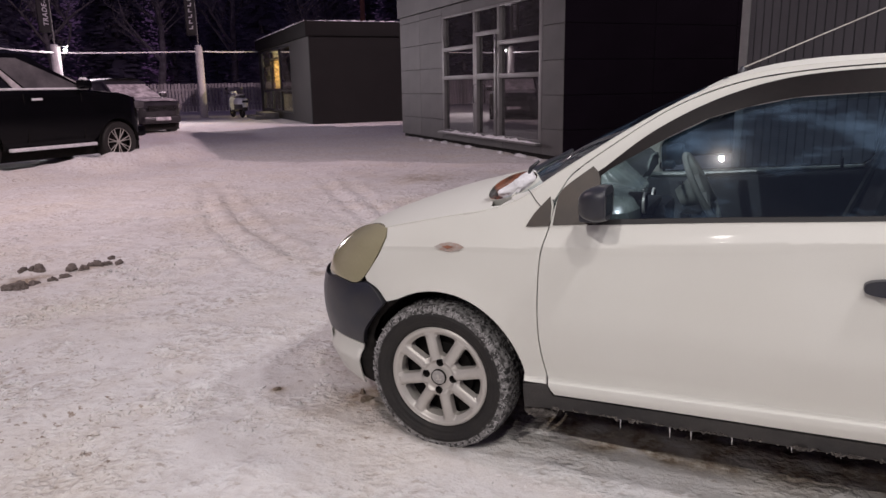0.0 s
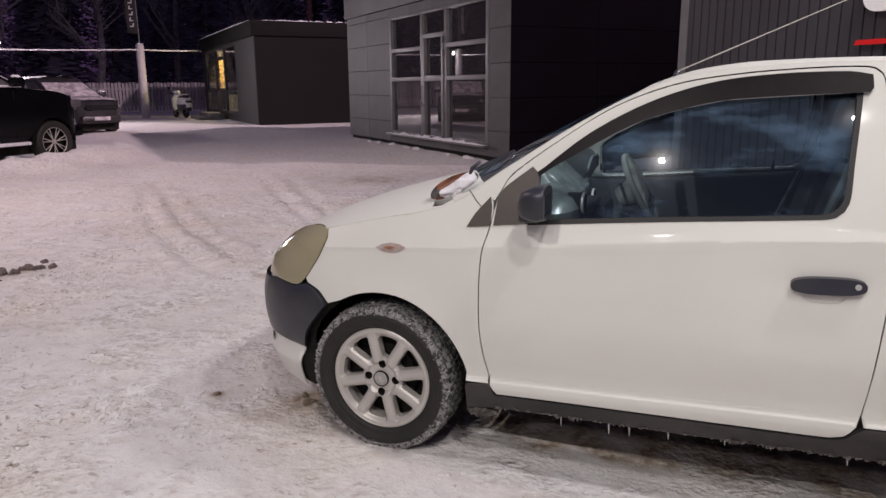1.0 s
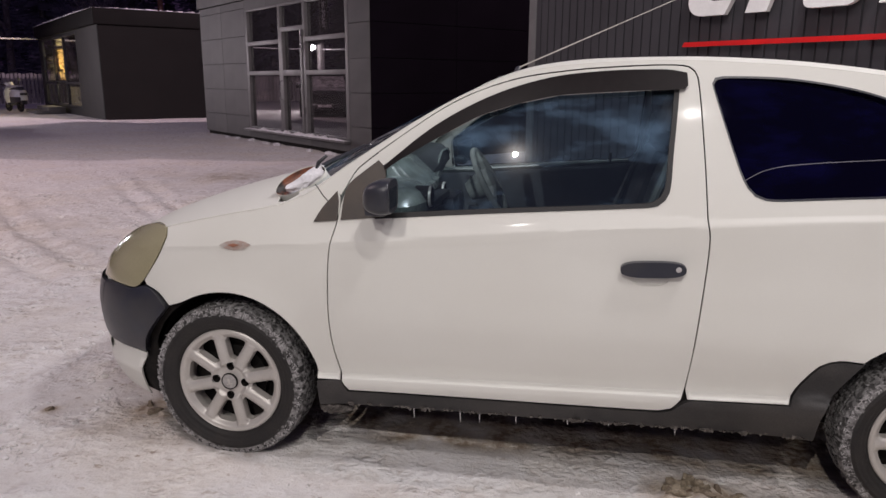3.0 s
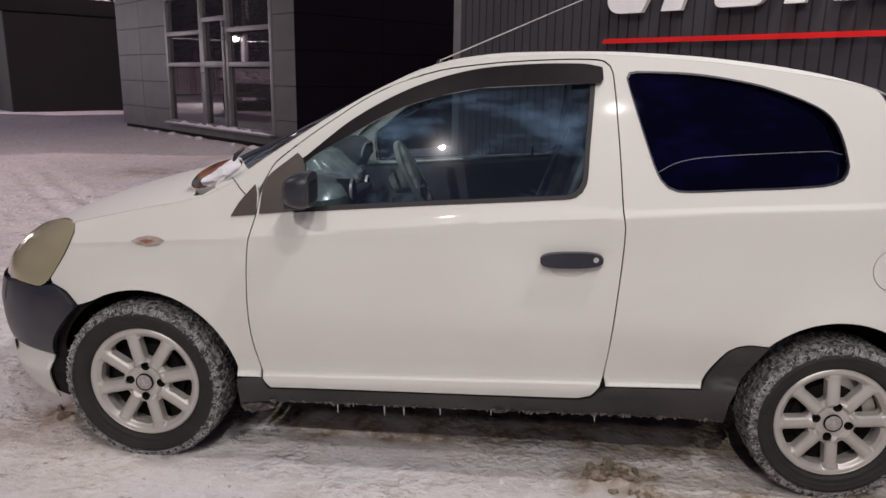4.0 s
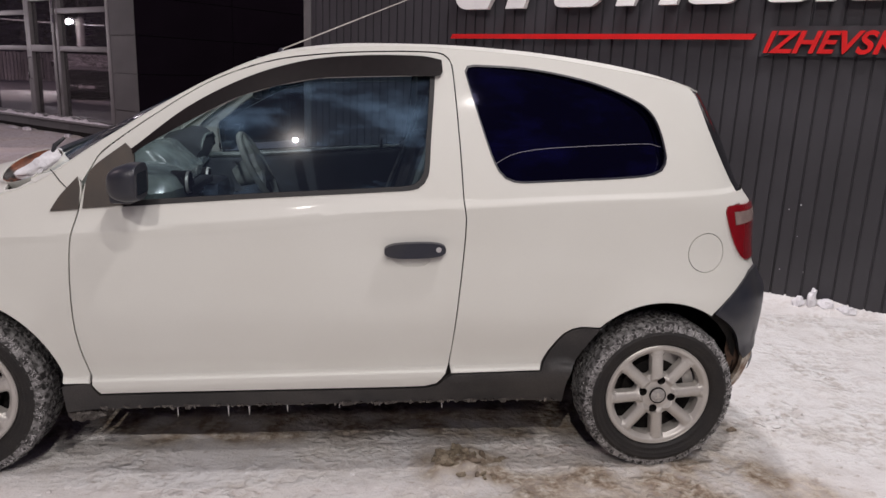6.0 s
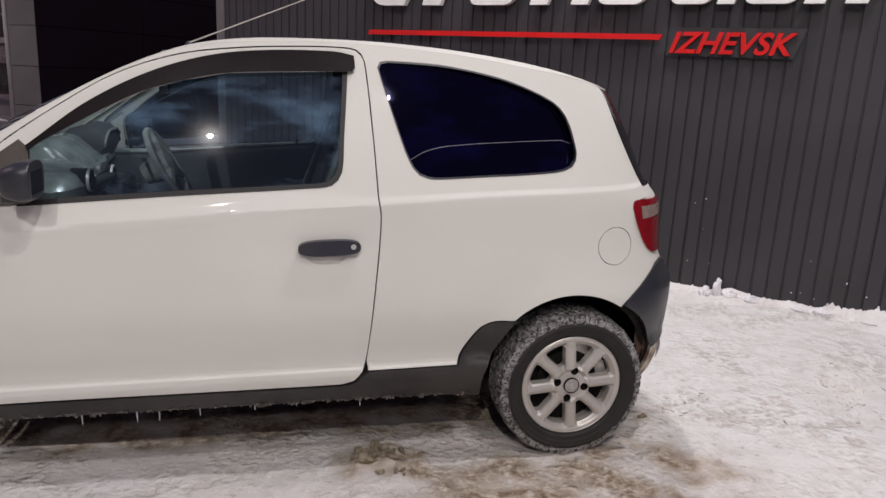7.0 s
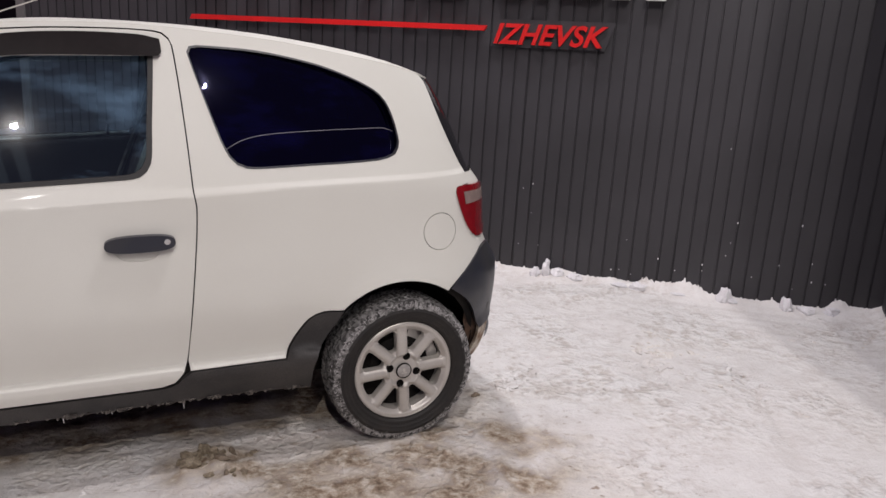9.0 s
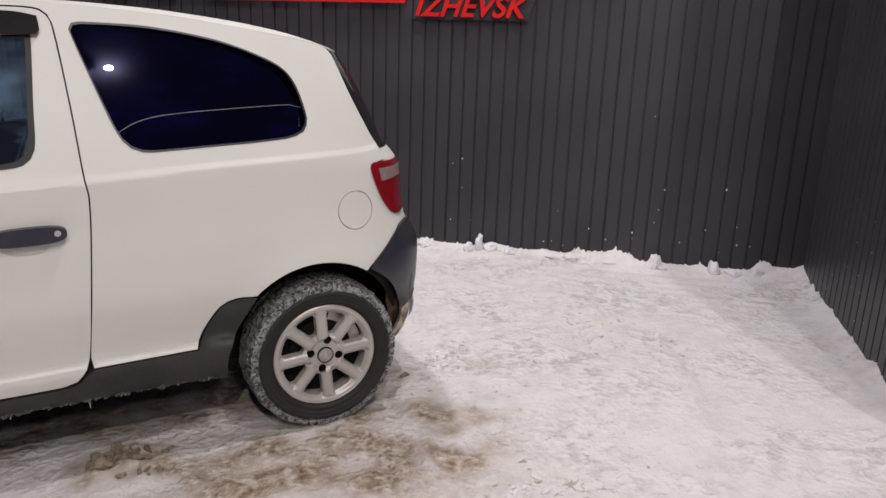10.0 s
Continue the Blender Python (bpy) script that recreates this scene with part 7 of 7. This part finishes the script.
def vehicle(name, m, L, W, H, belt, bonnet, wb, front_over, wheel_r, paint, label, screen_x, roof_x0, roof_x1, clear=0.28, snowy_glass=True, spokes=7, droop=0.0):
    """A parked vehicle: nose towards +x, near flank towards -y, x 0 at the front axle."""
    v = thing(name, m, label, "car", "parked vehicles")
    x1, x0 = front_over, front_over - L
    side = curve((clear, 0.90), (clear + 0.15, 0.97), (0.55 * belt + 0.2, 1.0), (belt - 0.05, 0.97), (belt + 0.05, 0.93))
    top = curve((x0, belt - 0.05), (x0 + 0.15, belt), (screen_x, belt), (screen_x + 0.15, bonnet), (x1 - 0.55, bonnet - 0.04 - 0.3 * droop), (x1 - 0.35, bonnet - 0.08 - 0.6 * droop), (x1 - 0.08, bonnet - 0.22 - droop), (x1, bonnet - 0.38 - droop))

    def width(x, z):
        kf = np.clip((x - (x1 - 0.9)) / 0.9, 0, 1)
        kr = np.clip(((x0 + 0.6) - x) / 0.6, 0, 1)
        return W / 2 * side(z) * (1 - kf ** 3.2 * 0.45) * (1 - kr ** 3.5 * 0.35)

    arches = []
    for wx in (0.0, -wb):
        arches.append([(wx + (wheel_r + 0.06) * math.cos(radians(a)), wheel_r + (wheel_r + 0.06) * math.sin(radians(a))) for a in range(180, -1, -12)])
    bottom = [(x0 + 0.05, clear + 0.12), (-wb - wheel_r - 0.07, clear)] + arches[1] + [(-wb + wheel_r + 0.07, clear), (-wheel_r - 0.07, clear)] + arches[0] + [(wheel_r + 0.07, clear), (x1 - 0.04, clear + 0.1)]
    upper = [(x, float(top(x))) for x in np.linspace(x1 - 0.005, x0 + 0.03, 40)]
    V, F = sheet_in(bottom + upper, (), 0.09)
    ar = np.cross(V[F[:, 1]] - V[F[:, 0]], V[F[:, 2]] - V[F[:, 0]])
    F = np.where((ar > 0)[:, None], F, F[:, ::-1])
    for s in (-1, 1):
        me, _ = formed(V, F, lambda x, z, d, s=s: (x, s * (width(x, z) - d), z), 0.03, flip=s > 0)
        part("flank", me, paint, v)
    X, Q = np.meshgrid(np.linspace(x0 + 0.02, x1 - 0.003, 46), np.linspace(-1, 1, 13))
    Zt = top(X)
    part("deck", grid_mesh("deck", np.stack([X, Q * width(X, Zt), Zt + 0.05 * (1 - Q * Q)], -1)), paint, v)
    for xe, name_e, sgn in ((x1, "front_face", 1), (x0 + 0.02, "rear_face", -1)):
        Zg, Qg = np.meshgrid(np.linspace(clear + 0.08, float(top(xe - sgn * 0.01)) + 0.04, 8), np.linspace(-1, 1, 13), indexing="ij")
        me = grid_mesh(name_e, np.stack([xe + sgn * 0.10 * (1 - Qg ** 2) - sgn * 0.01, Qg * width(np.full_like(Zg, xe - sgn * 0.01), Zg), Zg], -1))
        if sgn < 0:
            me.flip_normals()
        part(name_e, me, paint, v)
    # underbody drawn down past the sills, a dark block for the shade beneath
    part("underbody_shade", boxed(x0 + 0.2, x1 - 0.2, -W / 2 + 0.25, W / 2 - 0.25, max(clear - 0.22, 0.12), belt - 0.15), M_LINER, v)
    # greenhouse
    wb0, wt = W / 2 * 0.93, W / 2 * 0.74
    foot = [(screen_x + 0.12, belt - 0.02), (x0 + 0.10, belt - 0.02)]
    lofted("cabin", [[(foot[0][0], -wb0, foot[0][1]), (foot[0][0], wb0, foot[0][1]), (foot[1][0], wb0, foot[1][1]), (foot[1][0], -wb0, foot[1][1])],
                     [(roof_x1 + 0.10, -wt - 0.03, H - 0.07), (roof_x1 + 0.10, wt + 0.03, H - 0.07), (roof_x0 - 0.08, wt + 0.03, H - 0.07), (roof_x0 - 0.08, -wt - 0.03, H - 0.07)],
                     [(roof_x1 - 0.1, -wt + 0.08, H), (roof_x1 - 0.1, wt - 0.08, H), (roof_x0 + 0.1, wt - 0.08, H), (roof_x0 + 0.1, -wt + 0.08, H)]], paint, v)
    k = (H - 0.07 - belt) or 1
    for s in (-1, 1):
        def on(x, z, out=0.012):
            t = (z - belt) / k
            return (x, s * (wb0 + (wt + 0.03 - wb0) * t + out), z)
        xa, xb = screen_x + 0.0, x0 + 0.30
        spans = [(0.02, 0.37), (0.45, 0.76), (0.80, 0.98)]
        for i, (f0, f1) in enumerate(spans):
            z0, z1 = belt + 0.05, H - 0.15
            lowa, lowb = xa + (xb - xa) * f0, xa + (xb - xa) * f1
            hia = (roof_x1 - 0.02) + (roof_x0 + 0.05 - roof_x1) * f0
            hib = (roof_x1 - 0.02) + (roof_x0 + 0.05 - roof_x1) * f1
            bm = bmesh.new()
            q = [on(lowa, z0), on(lowb, z0), on(hib, z1), on(hia, z1)]
            f = [bm.verts.new(p) for p in q]
            b = [bm.verts.new((p[0], p[1] - s * 0.03, p[2])) for p in q]
            bm.faces.new(f), bm.faces.new(b[::-1])
            for j in range(4):
                bm.faces.new((f[j], b[j], b[(j + 1) % 4], f[(j + 1) % 4]))
            bmesh.ops.recalc_face_normals(bm, faces=bm.faces[:])
            part("side_window", bm, M_FROST if (snowy_glass and i == 0) else M_DARKGLASS, v, "frosted side window" if (snowy_glass and i == 0) else "dark side window")
        fb, fh = [xa + (xb - xa) * k for k in (0.385, 0.435)], [roof_x1 - 0.02 + (roof_x0 + 0.05 - roof_x1) * k for k in (0.385, 0.435)]
        lofted("door_pillar", [[on(fb[0], belt + 0.04, 0.020), on(fb[1], belt + 0.04, 0.020), on(fb[1], belt + 0.04, -0.01), on(fb[0], belt + 0.04, -0.01)],
                               [on(fh[0], H - 0.16, 0.020), on(fh[1], H - 0.16, 0.020), on(fh[1], H - 0.16, -0.01), on(fh[0], H - 0.16, -0.01)]], M_POWDER if snowy_glass else paint, v, "frosted door pillar")
        part("belt_snow", tube(bmesh.new(), [on(xa + 0.05, belt + 0.03, 0.02), on(0.5 * (xa + xb), belt + 0.03, 0.02), on(xb, belt + 0.03, 0.02)], 0.022, 6), M_SNOWCAP, v, "snow along the window ledge")
        part("side_step", boxed(-wb + wheel_r + 0.15, -wheel_r - 0.15, s * W / 2 * 0.98 - 0.05, s * W / 2 * 0.98 + 0.05, clear - 0.03, clear + 0.03, 0.015), M_SNOWCAP, v, "snow-covered side step")
        bm = boxed(-0.09, 0.09, -0.12, 0.12, -0.08, 0.09, 0.04)
        bmesh.ops.transform(bm, matrix=Matrix.Translation((screen_x - 0.12, s * (wb0 + 0.14), belt + 0.10)), verts=bm.verts[:])
        part("door_mirror", bm, paint, v)
        part("mirror_snow", lump((0.07, 0.10, 0.04), 7 + s), M_SNOWCAP if snowy_glass else M_POWDER, v).location = (screen_x - 0.12, s * (wb0 + 0.14), belt + 0.18)
        for hx in (screen_x - 1.15, screen_x - 2.1):
            part("door_handle", boxed(hx, hx + 0.2, s * (W / 2 * 0.99) - 0.02, s * (W / 2 * 0.99) + 0.02, belt - 0.17, belt - 0.13, 0.01), M_SNOWCAP, v, "snow-dusted door handle")
        for gx in (screen_x - 0.15, screen_x - 1.3):
            part("door_seam", boxed(gx, gx + 0.008, s * W / 2 * 0.975 - 0.015, s * W / 2 * 0.985 + 0.012, clear + 0.1, belt - 0.05), M_LINER, v)
        hl = boxed(x1 - 0.42, x1 - 0.08, s * W / 2 * 0.80 - 0.09, s * W / 2 * 0.80 + 0.05, bonnet - 0.34, bonnet - 0.19, 0.04)
        part("headlight", hl, M_FROST, v, "frosted headlight")
    # screen and its snow
    bm = bmesh.new()
    q = [(screen_x + 0.135, -wb0 * 0.92, belt + 0.05), (screen_x + 0.135, wb0 * 0.92, belt + 0.05), (roof_x1 + 0.13, wt * 0.95, H - 0.10), (roof_x1 + 0.13, -wt * 0.95, H - 0.10)]
    f = [bm.verts.new(p) for p in q]
    b = [bm.verts.new((p[0] - 0.03, p[1], p[2] - 0.02)) for p in q]
    bm.faces.new(f), bm.faces.new(b[::-1])
    for j in range(4):
        bm.faces.new((f[j], b[j], b[(j + 1) % 4], f[(j + 1) % 4]))
    bmesh.ops.recalc_face_normals(bm, faces=bm.faces[:])
    part("windscreen", bm, M_POWDER, v, "snow-dusted windscreen")
    X, Q = np.meshgrid(np.linspace(roof_x0 + 0.05, roof_x1, 20), np.linspace(-1, 1, 9))
    me = grid_mesh("roof_snow", np.stack([X, Q * (wt - 0.06), H + 0.05 * (1 - Q ** 4) * (1 + 0.5 * value_noise(X, Q, 0.4, 31)) - 0.012 * (np.abs(Q) > 0.95)], -1))
    part("roof_snow", me, M_SNOWCAP, v, "thin snow on the roof")
    X, Q = np.meshgrid(np.linspace(screen_x + 0.2, x1 - 0.25, 16), np.linspace(-0.9, 0.9, 9))
    me = grid_mesh("bonnet_snow", np.stack([X, Q * width(X, top(X)), top(X) + 0.055 * (1 - Q * Q) + 0.018 + 0.012 * value_noise(X, Q, 0.3, 32)], -1))
    part("bonnet_snow", me, M_POWDER, v, "thin powder snow on the bonnet")
    part("grille", boxed(x1 + 0.05, x1 + 0.10, -W * 0.26, W * 0.26, bonnet - 0.36, bonnet - 0.20, 0.02), M_LINER, v)
    for k in range(3):
        part("grille_bar", boxed(x1 + 0.09, x1 + 0.115, -W * 0.25, W * 0.25, bonnet - 0.34 + k * 0.05, bonnet - 0.325 + k * 0.05), M_CHROME, v)
    part("front_bumper", boxed(x1 - 0.30, x1 + 0.10, -W * 0.34, W * 0.34, clear + 0.04, clear + 0.28, 0.08), paint, v)
    part("number_plate", boxed(x1 + 0.10, x1 + 0.11, -0.26, 0.26, clear + 0.14, clear + 0.25), M_POWDER, v, "blank number plate")
    # wheels
    t_bm = spin(bmesh.new(), [(wheel_r * 0.66, 0.03), (wheel_r * 0.70, 0.0), (wheel_r * 0.92, -0.012), (wheel_r * 0.985, 0.02), (wheel_r, 0.06), (wheel_r, 0.18), (wheel_r * 0.95, 0.24), (wheel_r * 0.66, 0.24)], "Y", 48)
    t_me = mesh_of(t_bm, "wheel")
    t_me.materials.append(M_TYRE)
    r_bm = spin(bmesh.new(), [(wheel_r * 0.675, 0.012), (wheel_r * 0.66, 0.007), (wheel_r * 0.645, 0.02)], "Y", 40)
    spin(r_bm, [(0.0, 0.02), (wheel_r * 0.09, 0.02), (wheel_r * 0.12, 0.05)], "Y", 24)
    for kk in range(spokes):
        for dd in (-0.07, 0.07):
            a = 2 * math.pi * (kk + 0.3) / spokes
            rod(r_bm, (wheel_r * 0.12 * math.cos(a), 0.035, wheel_r * 0.12 * math.sin(a)), (wheel_r * 0.64 * math.cos(a + dd * 2), 0.02, wheel_r * 0.64 * math.sin(a + dd * 2)), 0.011, 0.008, 6)
    r_me = mesh_of(r_bm, "rim")
    bk_me = mesh_of(spin(bmesh.new(), [(0, 0.12), (wheel_r * 0.66, 0.12)], "Y", 24), "wheel_back")
    for wx in (0.0, -wb):
        for s in (-1, 1):
            o = part("wheel", t_me, M_TYRE, v, "snowy winter tyre")
            o.matrix_basis = Matrix.Translation((wx, s * (W / 2 - 0.02), wheel_r)) @ (Matrix.Rotation(math.pi, 4, "Z") if s > 0 else Matrix.Identity(4))
            part("rim", r_me, M_RIM, o, "silver multi-spoke rim")
            part("wheel_back", bk_me, M_LINER, o)
            part("arch_liner", spin(bmesh.new(), [(wheel_r + 0.06, -0.01), (wheel_r + 0.06, 0.35), (0, 0.35)], "Y", 20, None, 0, math.pi), M_LINER, o)
    return v


def stand(u, v, heading):
    """A pose on the snow: heading in degrees in the yard's axes."""
    p = lot(u, v)
    return Matrix.Translation((p.x, p.y, ground_z(p.x, p.y) - 0.02)) @ Matrix.Rotation(radians(-42 + heading), 4, "Z")


vehicle("off_road_car", stand(-18.2, -6.11, 131), 5.05, 1.98, 2.16, 1.44, 1.40, 2.85, 0.86, 0.41, M_DARKPAINT, "glossy black off-road car, snow on its ledges and roof", -0.62, -3.3, -1.80, 0.42, droop=0.10)
vehicle("estate_car", Matrix.Translation((-19.4, 18.1, -0.02)) @ Matrix.Rotation(radians(136.5 + 180 + 29), 4, "Z"), 4.70, 1.90, 1.80, 1.14, 1.12, 2.80, 0.90, 0.35, M_GREYPAINT, "dark grey estate car powdered with snow", -0.60, -3.3, -1.55, 0.30)

# ---- trees and mast ----
M_BARK = mat("frosted_bark", (0.10, 0.09, 0.10), 0.9, vary=0.3, scale=3, fine=20, second=(0.26, 0.235, 0.27), amount=0.6)
M_NEEDLE = cloth_lit_through("frosted_needles", (0.34, 0.32, 0.42))


def bare_tree(p, height, seed):
    """Trunk, limbs and twigs in two meshes."""
    rng = random.Random(seed)
    tree = thing("bare_tree", Matrix.Translation(p), "tall bare tree with frosted spreading branches", "tree", "bare trees")
    trunk, crown = bmesh.new(), bmesh.new()

    def limb(a, d, length, r, depth):
        pts, q = [a], a.copy()
        n = 4
        for k in range(n):
            d = (d + Vector((rng.uniform(-1, 1), rng.uniform(-1, 1), rng.uniform(-0.5, 0.8))) * 0.16).normalized()
            q = q + d * length / n
            pts.append(q.copy())
        rr = [max(r * (1 - 0.55 * k / n), 0.008) for k in range(n + 1)]
        tube(trunk if depth < 2 else crown, pts, rr, 7 if depth == 0 else 5 if depth == 1 else 3)
        if depth >= 4:
            return
        for k in range((6 if depth == 0 else 5 if depth < 3 else 4)):
            t = rng.uniform(0.35 if depth == 0 else 0.25, 1.0)
            i = min(int(t * n), n - 1)
            b = pts[i].lerp(pts[i + 1], t * n - i)
            az = rng.uniform(0, 2 * math.pi)
            out = Vector((math.cos(az), math.sin(az), rng.uniform(0.15, 0.9))).normalized()
            limb(b, (d * 0.45 + out).normalized(), length * rng.uniform(0.42, 0.62), r * 0.45, depth + 1)
    limb(Vector((0, 0, -0.2)), Vector((0, 0, 1)), height * 0.6, height * 0.022, 0)
    part("trunk", trunk, M_BARK, tree)
    part("crown", crown, M_BARK, tree, "fine frosted twigs", smooth=False)
    return tree


def conifer(p, height, seed):
    rng = random.Random(seed)
    tree = thing("conifer", Matrix.Translation(p), "dark frosted conifer behind the fence", "tree", "conifers")
    part("trunk", rod(bmesh.new(), (0, 0, -0.3), (0, 0, height * 0.97), height * 0.018, 0.02), M_BARK, tree)
    verts, faces = [], []
    n = int(height * 34)
    for k in range(n):
        t = (k / n) ** 0.85
        z = height * (0.06 + 0.92 * t)
        reach = height * 0.24 * (1 - t) ** 0.8 * rng.uniform(0.55, 1.1) + 0.12
        az = rng.uniform(0, 2 * math.pi)
        c, s = math.cos(az), math.sin(az)
        m = 5
        for j in range(m):
            r = reach * (j + 0.8) / m
            w = 0.16 + 0.10 * rng.random() + 0.05 * reach
            zz = z - 0.28 * r * r / max(reach, 0.3) + rng.uniform(-0.06, 0.06)
            for h in range(2):
                i = len(verts)
                tw = rng.uniform(-1, 1) * w
                verts += [(r * c - tw * s, r * s + tw * c, zz + 0.05), (r * c + w * s + 0.2 * c, r * s - w * c + 0.2 * s, zz - 0.10 * rng.random()), (r * c - w * s + 0.28 * c, r * s + w * c + 0.28 * s, zz - 0.14 * rng.random())]
                faces.append((i, i + 1, i + 2))
    me = bpy.data.meshes.new("crown")
    me.from_pydata(verts, [], faces)
    part("crown", me, M_NEEDLE, tree, "dense drooping frosted boughs", smooth=False)
    return tree


rng = random.Random(5)
for i, (u, v, h) in enumerate(((-58, -3.5, 14), (-62, 2.5, 15), (-60, -10, 13), (-66, 9, 16), (-55, 8, 12), (-64, -18, 15))):
    bare_tree(lot(u, v), h, 40 + i)
cons = [conifer(lot(-57, -14), 15, 3), conifer(lot(-63, -6), 18, 4), conifer(lot(-60, -22), 16, 5)]
for i in range(36):
    u, v = rng.uniform(-82, -60), -34 + i * 2.1 + rng.uniform(-0.8, 0.8)
    k = rng.uniform(0.8, 1.25)
    copy_thing(cons[i % 3], Matrix.Translation(lot(u, v)) @ Matrix.Rotation(rng.uniform(0, 6.3), 4, "Z") @ Matrix.Scale(k, 4))
for i in range(14):
    copy_thing(cons[i % 3], Matrix.Translation(lot(rng.uniform(-100, -86), 2 + i * 3.0 + rng.uniform(-0.8, 0.8))) @ Matrix.Rotation(rng.uniform(0, 6.3), 4, "Z") @ Matrix.Scale(rng.uniform(1.3, 1.6), 4))
pm = lot(-49.3, 9.2)
mast = thing("mast", Matrix.Translation((pm.x, pm.y, 0)), "rusty steel mast rising behind the kiosk", "mast")
part("tube", rod(bmesh.new(), (0, 0, -0.2), (0, 0, 12), 0.17, 0.15, 14), M_MAST, mast)
part("collar", rod(bmesh.new(), (0, 0, 7.0), (0, 0, 7.12), 0.21, 0.21, 14), M_MAST, mast)
